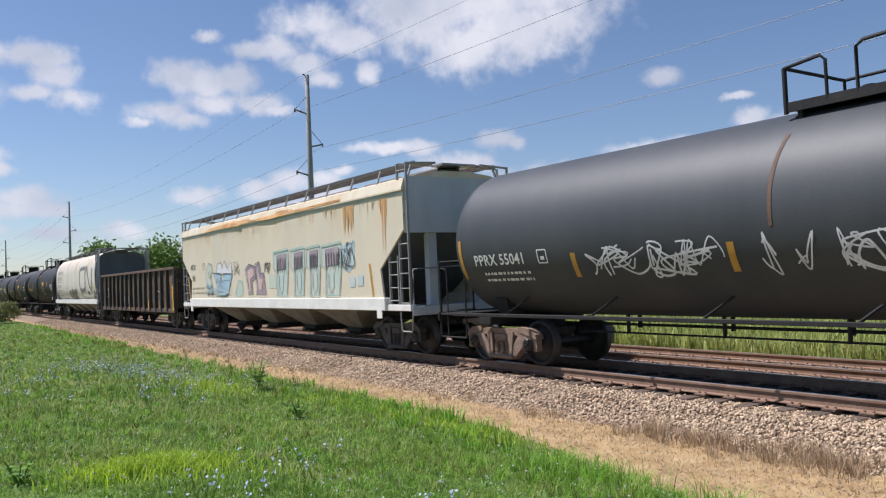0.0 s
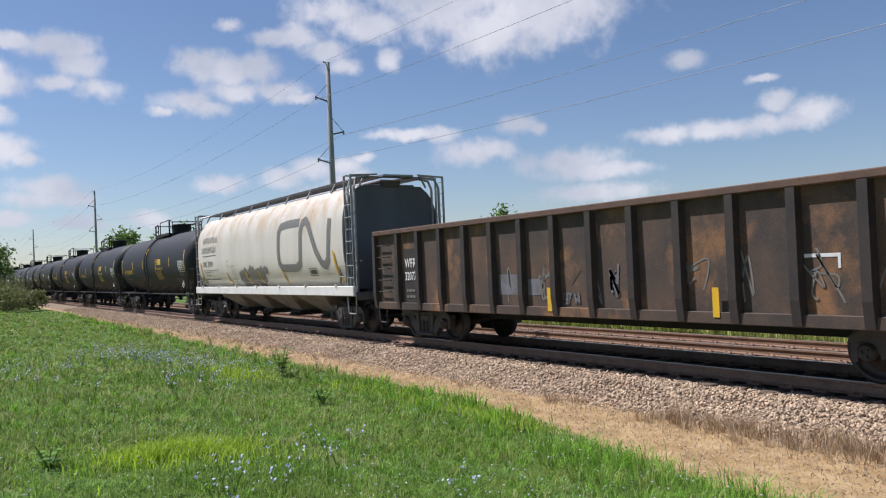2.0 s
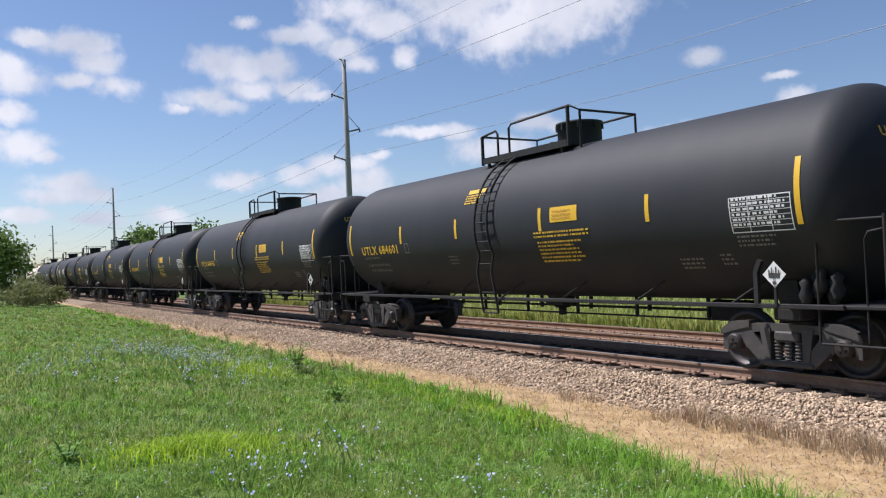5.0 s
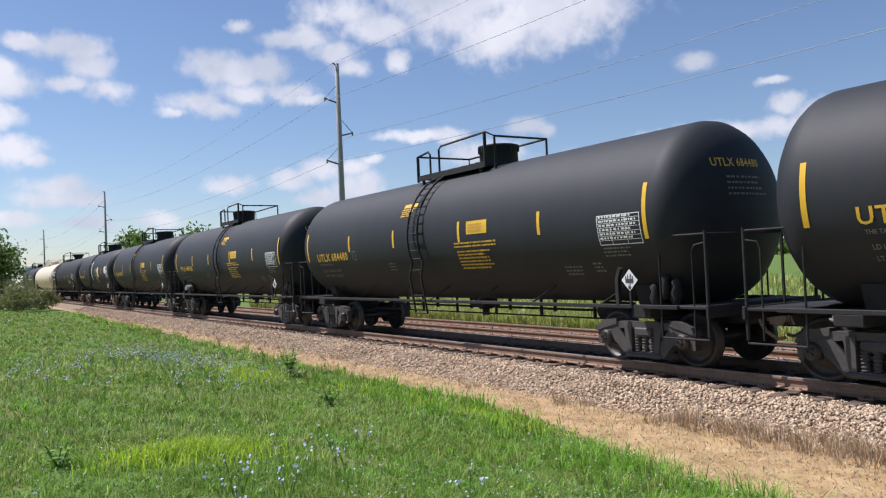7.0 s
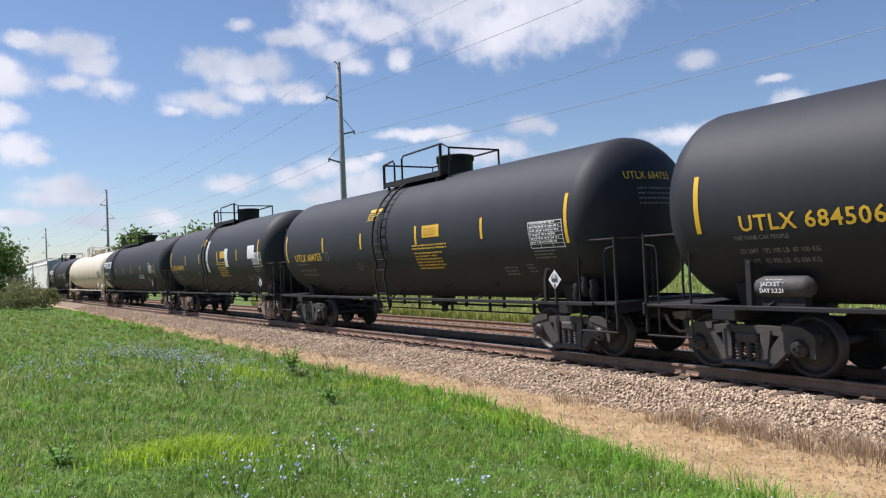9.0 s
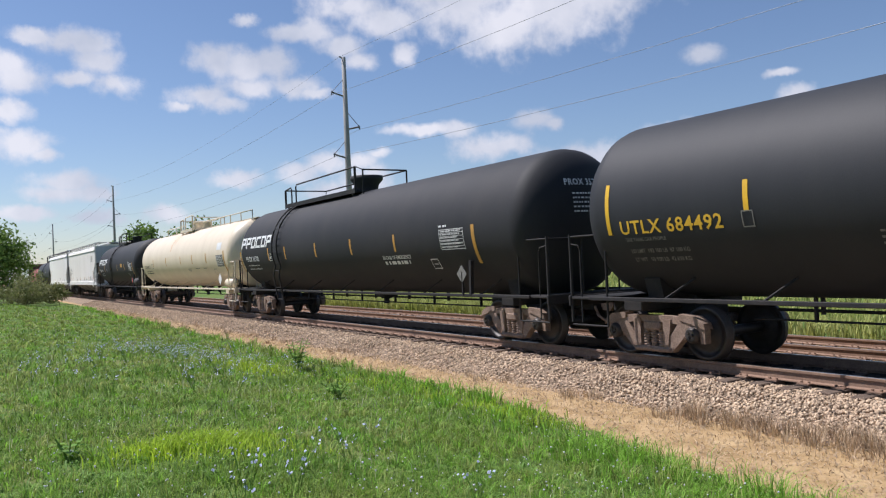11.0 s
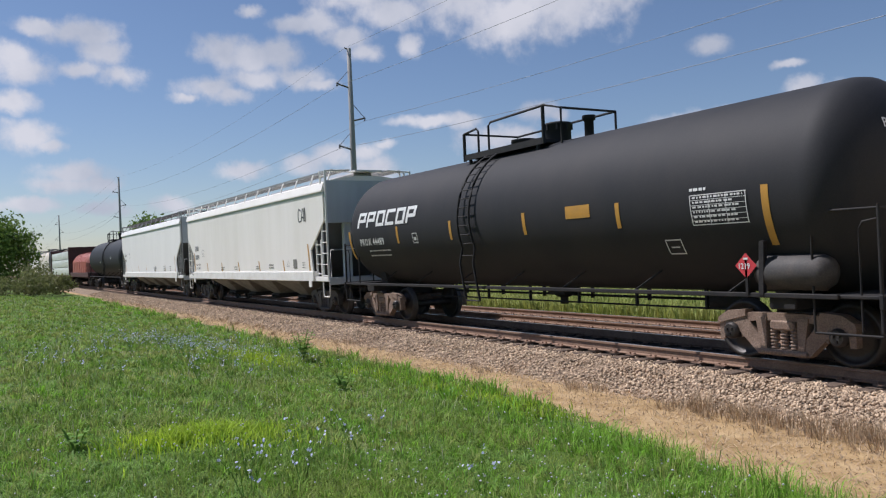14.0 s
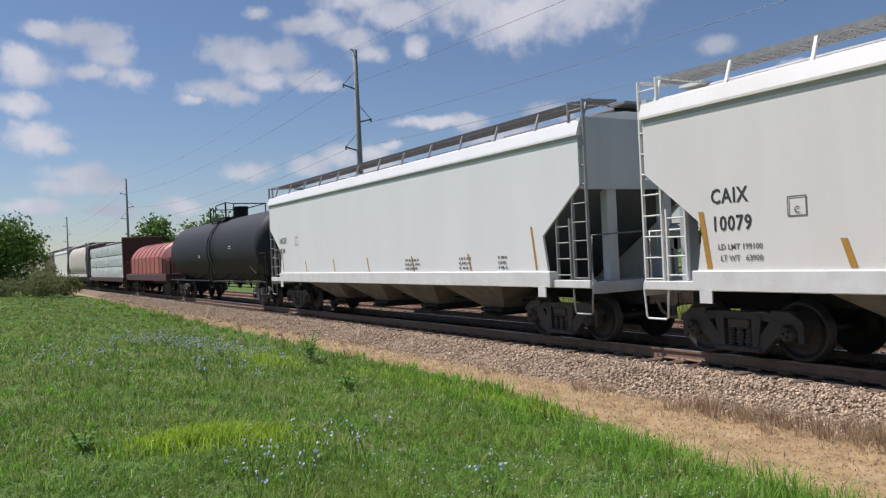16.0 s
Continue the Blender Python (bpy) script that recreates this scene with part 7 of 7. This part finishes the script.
def lettered_tank(u_front, u_back, label, deck, dome, ladder_x, rail_end, mark, bowl, name_w, table_x):
    half = (u_front - u_back) / 2
    car = keep(tank_car("tank_car", label, "tank cars", u_front, u_back, r=1.60, zc=2.60, shell=M_PROBLACK, gear="rusty", deck=deck, dome=dome, ladder_x=ladder_x, rail_end=rail_end, bowl=bowl, inset=0.55), u_front, u_back)
    on = on_tank(1.60, 2.60)
    a0 = -half + (1.22 if half > 10 else 1.65)
    block_name(car, a0, a0 + name_w, 2.68, 3.11, 6, on, M_WTEXT)
    marks(car, Flat().text(mark, a0 + (0.5 if half > 10 else 0.1), 2.17, 0.27, 1.1, 0.95), on, M_WTEXT, "reporting_mark")
    marks(car, Flat().lines(a0 + 0.55, a0 + 2.1, 1.99, 2, 0.035, 0.10, RND), on, M_WTEXT, "capacity_lettering")
    marks(car, Flat().outline(a0 + 3.24, a0 + 3.48, 2.15, 2.41, 0.02).rect(a0 + 3.30, a0 + 3.42, 2.22, 2.30), on, M_WTEXT, "plate_mark")
    for a in ((-6.04, -4.31, -1.55, 1.13, 3.84) if half > 10 else (-4.57, -1.91, 0.96, 3.68)):
        marks(car, Flat().rect(a, a + 0.10, 2.17, 2.62), on, M_AMBER, "tape_stripe")
    for a, top in ((-half + 1.04, 2.60), (7.58 if half > 10 else 6.66, 2.66)):
        marks(car, Flat().rect(a, a + 0.12, 1.78, top), on, M_AMBER, "tape_stripe")
    tb = Flat().outline(table_x, table_x + 1.05, 2.13, 2.61, 0.015)
    for k in range(5):
        tb.rect(table_x, table_x + 1.05, 2.20 + k * 0.08, 2.208 + k * 0.08)
    tb.lines(table_x + 0.05, table_x + 1.0, 2.55, 6, 0.03, 0.045, RND).lines(table_x, table_x + 0.35, 2.67, 1, 0.045, 0.03, RND)
    for q in (0.36, 0.68):
        tb.rect(table_x + q, table_x + q + 0.01, 2.14, 2.60)
    tb.outline(table_x - 0.68, table_x - 0.34, 1.68, 1.93, 0.02).rect(table_x - 0.60, table_x - 0.42, 1.79, 1.81)
    marks(car, tb, on, M_WTEXT, "data_table")
    T = half - 0.55
    hd = on_head(T - 0.75, 0.75, 1.60, 2.60, 0.015)
    marks(car, Flat().text(mark, -0.6, 3.35, 0.19, 1.1, 0.9).lines(-0.45, 0.5, 3.15, 5, 0.035, 0.06, RND), hd, M_WTEXT, "head_mark")
    return car, on, half


p1, on, half = lettered_tank(-188.9, -209.6, "long satin-black tank car with white block lettering", (-5.95, 0.05), (-0.75, 0.48, 0.52), -5.0, 0.45, "PROX 35792", True, 3.5, 6.21)
marks(p1, Flat().text("IN CASE OF EMERGENCY", 3.05, 1.97, 0.14, 1.0, 1.0).lines(3.1, 4.5, 1.83, 1, 0.09, 0.05, RND), on, M_WTEXT, "warning_lettering")
marks(p1, Flat().poly([(6.79, 1.55), (7.0, 1.76), (7.21, 1.55), (7.0, 1.34)]), on_side(-1.52, 0), M_DIMTEXT, "diamond_placard", "grey diamond placard", 0)
b = Build().bar((7.0, -1.50, 1.06), (7.0, -1.50, 1.6), 0.04).bar((7.3, -1.47, 1.06), (7.34, -1.47, 1.85), 0.08)
part("placard_post", b, M_FRAME, p1)

# cream tank car
wt = keep(tank_car("tank_car", "long cream tank car with a catwalk rail and orange stripes", "tank cars", -209.6, -230.0, r=1.52, zc=2.60, shell=M_CREAM, fit=M_CREAMFIT,
                   deck=(-1.7, 0.75), dome=(-0.4, 0.45, 0.42), ladder_x=None, rail_end=0.95, long_rail=True, inset=0.45, gear="rusty"), -209.6, -230.0)
on = on_tank(1.52, 2.60)
marks(wt, Flat().text("TILX 301622", -8.4, 2.15, 0.28, 1.1, 0.85).outline(-6.35, -6.0, 2.15, 2.42, 0.02).lines(-8.2, -6.5, 1.98, 2, 0.05, 0.08, RND), on, M_KTEXT, "reporting_mark")
for a in (-5.93, -2.65, 0.69, 3.05, 5.60):
    marks(wt, Flat().rect(a, a + 0.11, 2.25, 2.70), on, M_AMBER, "tape_stripe")
marks(wt, Flat().rect(8.48, 8.61, 1.83, 2.74), on, M_AMBER, "tape_stripe")
tb = Flat().rect(7.37, 8.41, 2.05, 2.57)
marks(wt, tb, on, M_GTEXT, "data_table", "grey data table")
tb = Flat().lines(7.42, 8.36, 2.50, 6, 0.03, 0.045, RND)
marks(wt, tb, on_tank(1.52, 2.60, 0.012), M_TAPEW, "table_lettering")
marks(wt, Flat().rect(7.47, 8.15, 2.80, 3.12), on, M_TAPEW, "white_patch")
marks(wt, Flat().outline(6.56, 6.98, 1.70, 1.96, 0.02).rect(4.9, 5.5, 2.0, 2.03).rect(3.5, 4.2, 2.0, 2.03).lines(2.0, 2.6, 1.98, 2, 0.05, 0.03, RND), on, M_GTEXT, "small_lettering")
marks(wt, Flat().stroke([(-1.7, 4.0), (-1.72, 3.7), (-1.6, 3.3), (-1.65, 3.0)], 0.10).stroke([(-1.2, 4.0), (-1.15, 3.6), (-1.2, 3.4)], 0.08), on, M_RUSTSTAIN, "rust_streak")
hd = on_head(10.2 - 0.45 - 0.75, 0.75, 1.52, 2.60, 0.015)
marks(wt, Flat().text("TILX 301622", -0.65, 3.1, 0.19, 1.1, 0.9).lines(-0.5, 0.55, 2.95, 7, 0.04, 0.05, RND), hd, M_GTEXT, "head_mark")
part("air_reservoir", Build().lathe([(-0.55, 0.05), (-0.5, 0.15), (-0.42, 0.20), (0.42, 0.20), (0.5, 0.15), (0.55, 0.05)], "x", 18, (8.4, -1.15, 1.30)), M_CREAMFIT, wt, "cream air tank on the end platform")
part("diamond_placard", Flat().poly([(7.60, 1.5), (7.87, 1.78), (8.14, 1.5), (7.87, 1.22)]).lay(on_side(-1.50, 0), 0), M_TAPEW, wt)
part("brake_wheel", Build().lathe([(-0.03, 0.24), (0.0, 0.30), (0.03, 0.24)], "x", 20, (9.7, -0.2, 2.25)).box(9.6, 9.75, -0.3, -0.1, 1.1, 2.3), M_CREAMFIT, wt)
lb = Build()
for y in (0.35, 0.75):
    lb.tube([(9.75, y, 1.1), (9.75, y, 3.9), (9.4, y, 4.15)], 0.03)
for k in range(9):
    lb.tube([(9.75, 0.35, 1.4 + 0.3 * k), (9.75, 0.75, 1.4 + 0.3 * k)], 0.018)
part("end_ladder", lb, M_CREAMFIT, wt)

p2, on, half = lettered_tank(-230.0, -247.2, "black tank car with white block lettering and rusty bogies", (-2.25, 0.78), (0.33, 0.29, 0.44), -1.1, 1.3, "PROX 44489", False, 3.5, 5.36)
marks(p2, Flat().rect(2.34, 3.02, 2.41, 2.65), on, M_AMBER, "yellow_placard")
part("air_reservoir", Build().lathe([(-0.6, 0.05), (-0.55, 0.2), (-0.45, 0.26), (0.45, 0.26), (0.55, 0.2), (0.6, 0.05)], "x", 18, (6.92, -1.25, 1.38)), M_BOGIE, p2, "dusty air tank on the end platform")
marks(p2, Flat().poly([(6.10, 1.49), (6.29, 1.68), (6.48, 1.49), (6.29, 1.30)]), on_side(-1.52, 0), M_REDTAPE, "diamond_placard", "red diamond placard", 0)
marks(p2, Flat().text("1219", 6.15, 1.445, 0.12, 1.0, 0.9).rect(6.25, 6.33, 1.58, 1.61), on_side(-1.526, 0), M_TAPEW, "placard_lettering", "", 0)
part("placard_post", Build().bar((6.29, -1.50, 1.06), (6.29, -1.50, 1.6), 0.04).bar((6.52, -1.47, 1.06), (6.56, -1.47, 1.85), 0.08), M_FRAME, p2)
vs = Build()
for vx, vr in ((1.35, 1.0), (-0.92, 2.2)):
    vs.lathe([(4.15, 0.10 * vr), (4.2 + 0.35 / vr, 0.10 * vr), (4.2 + 0.35 / vr, 0.14 * vr), (4.3 + 0.35 / vr, 0.14 * vr)], "z", 14, (vx, 0, 0))
part("vent_stack", vs, M_FRAME, p2)

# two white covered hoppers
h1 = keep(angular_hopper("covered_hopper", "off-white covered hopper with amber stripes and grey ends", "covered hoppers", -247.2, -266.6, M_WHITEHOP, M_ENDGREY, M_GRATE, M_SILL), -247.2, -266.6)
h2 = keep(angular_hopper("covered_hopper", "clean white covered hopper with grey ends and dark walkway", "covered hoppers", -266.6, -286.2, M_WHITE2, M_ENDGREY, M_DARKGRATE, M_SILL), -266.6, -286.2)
sd = on_side(-1.60)
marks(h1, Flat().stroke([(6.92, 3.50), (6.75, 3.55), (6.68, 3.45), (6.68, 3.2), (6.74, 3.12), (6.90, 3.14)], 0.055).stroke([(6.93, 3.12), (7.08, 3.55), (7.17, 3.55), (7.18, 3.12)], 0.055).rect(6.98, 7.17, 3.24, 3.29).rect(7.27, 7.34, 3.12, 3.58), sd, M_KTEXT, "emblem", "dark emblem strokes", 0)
marks(h1, Flat().text("CAIX", -7.5, 2.46, 0.32, 1.1, 0.85).text("10079", -7.5, 2.04, 0.32, 1.1, 0.85), sd, M_KTEXT, "reporting_mark", "", 0)
marks(h1, Flat().text("LD LMT 199100", -7.40, 1.75, 0.12).text("LT WT   63900", -7.36, 1.58, 0.12).outline(-6.17, -5.87, 2.18, 2.47, 0.02).text("C", -6.07, 2.23, 0.13), sd, M_GTEXT, "capacity_lettering", "", 0)
marks(h1, Flat().text("CAIX", 0.30, 3.55, 0.20, 1.2).text("10079", 0.27, 3.30, 0.20, 1.2), lambda a, b: (8.91, a + 0.25, b), M_KTEXT, "end_mark", "", 0)
for a in (-7.62, -5.28, -2.85, -0.35, 2.35, 5.08, 7.52):
    for hp in (h1, h2):
        marks(hp, Flat().rect(a, a + (0.10 if hp is h1 else 0.06), 1.46, 1.85 if abs(a) < 7 else 2.35, -0.13), sd, M_AMBER, "tape_stripe", "", 0)
sm = Flat().lines(1.9, 2.4, 1.62, 2, 0.04, 0.05, RND).lines(-1.0, -0.4, 1.62, 2, 0.04, 0.05, RND).lines(3.5, 4.1, 1.66, 2, 0.05, 0.05, RND).rect(6.05, 6.38, 1.55, 1.86).lines(6.9, 7.2, 1.72, 3, 0.03, 0.05, RND).stroke([(5.42, 1.62), (5.55, 1.84), (5.68, 1.62), (5.42, 1.62)], 0.02).lines(-3.0, -2.4, 1.6, 2, 0.04, 0.05, RND)
marks(h1, sm, sd, M_GTEXT, "small_lettering", "", 0)
sm = Flat().lines(1.9, 2.7, 1.72, 3, 0.05, 0.06, RND).lines(4.6, 5.2, 1.72, 3, 0.05, 0.06, RND).lines(6.2, 6.6, 1.72, 3, 0.05, 0.06, RND).text("NCIX", -7.9, 2.5, 0.3).outline(-6.3, -6.0, 2.4, 2.7, 0.02).lines(-7.9, -7.2, 2.15, 1, 0.16, 0.05, RND)
marks(h2, sm, sd, M_GTEXT, "small_lettering", "", 0)

t9 = keep(tank_car("tank_car", "dull black tank car with a plain shell", "tank cars", -286.2, -304.6, r=1.55, zc=2.55, shell=M_BLACK, deck=(-1.6, 1.2), ladder_x=0.9), -286.2, -304.6)
marks(t9, Flat().rect(6.3, 6.4, 1.4, 1.7).rect(-1.5, -1.3, 2.2, 2.35).lines(4.0, 4.5, 2.6, 2, 0.05, 0.05, RND), on_tank(1.55, 2.55), M_WTEXT, "small_marks")
keep(coil_car(-304.6, -320.0), -304.6, -320.0)
fl, LOADS = bulkhead_flat(-320.0, -341.8)
keep(fl, -320.0, -341.8)
for ob in LOADS:
    CARS.append((ob, (-320.0 - 341.8) / 2))
keep(barrel_hopper("covered_hopper", "pale grey barrel-sided covered hopper", "covered hoppers", -341.8, -359.8, M_CNGREY, M_DARKEND), -341.8, -359.8)
keep(angular_hopper("covered_hopper", "grey-white angular covered hopper with rusty ends", "covered hoppers", -359.8, -378.6, M_WHITEHOP, M_ENDGREY, M_DARKGRATE), -359.8, -378.6)
keep(angular_hopper("covered_hopper", "brown weathered angular covered hopper", "covered hoppers", -378.6, -397.0, M_CAP, M_RIB, M_DARKGRATE), -378.6, -397.0)


# the train hangs back and runs up a little as the slack between its cars moves
SWAY_T = (0.0, 1.0, 1.5, 2.0, 3.0, 3.5, 4.0, 6.5, 7.0, 7.5, 8.0, 8.5, 9.0, 11.5, 13.0, 13.5, 14.0, 15.0, 16.0)
SWAY = (0.0, 0.0, 0.12, 0.0, 0.0, -0.20, 0.0, 0.08, -0.28, -0.15, -0.33, -0.35, 0.12, 0.0, 0.0, 0.32, 0.0, -0.08, 0.0)


def train_at(t):
    """Distance that the train has run after t seconds."""
    run = 16.0296 * t + 0.02027 * t * t - 0.0013626 * t ** 3
    return run + float(np.interp(t, SWAY_T, SWAY))


def motions():
    times = [0.5 * k for k in range(33)]
    for ob, u in CARS:
        walk(ob, [(t, pose(u + train_at(t), TRACK_Y, 0)) for t in times])
    for ob, x in WHEELSETS:
        walk(ob, [(k / FPS, pose(x, 0, WHEEL_R, 0, math.degrees(train_at(k / FPS) / WHEEL_R) % 360, 0)) for k in range(16 * FPS + 1)])


motions()
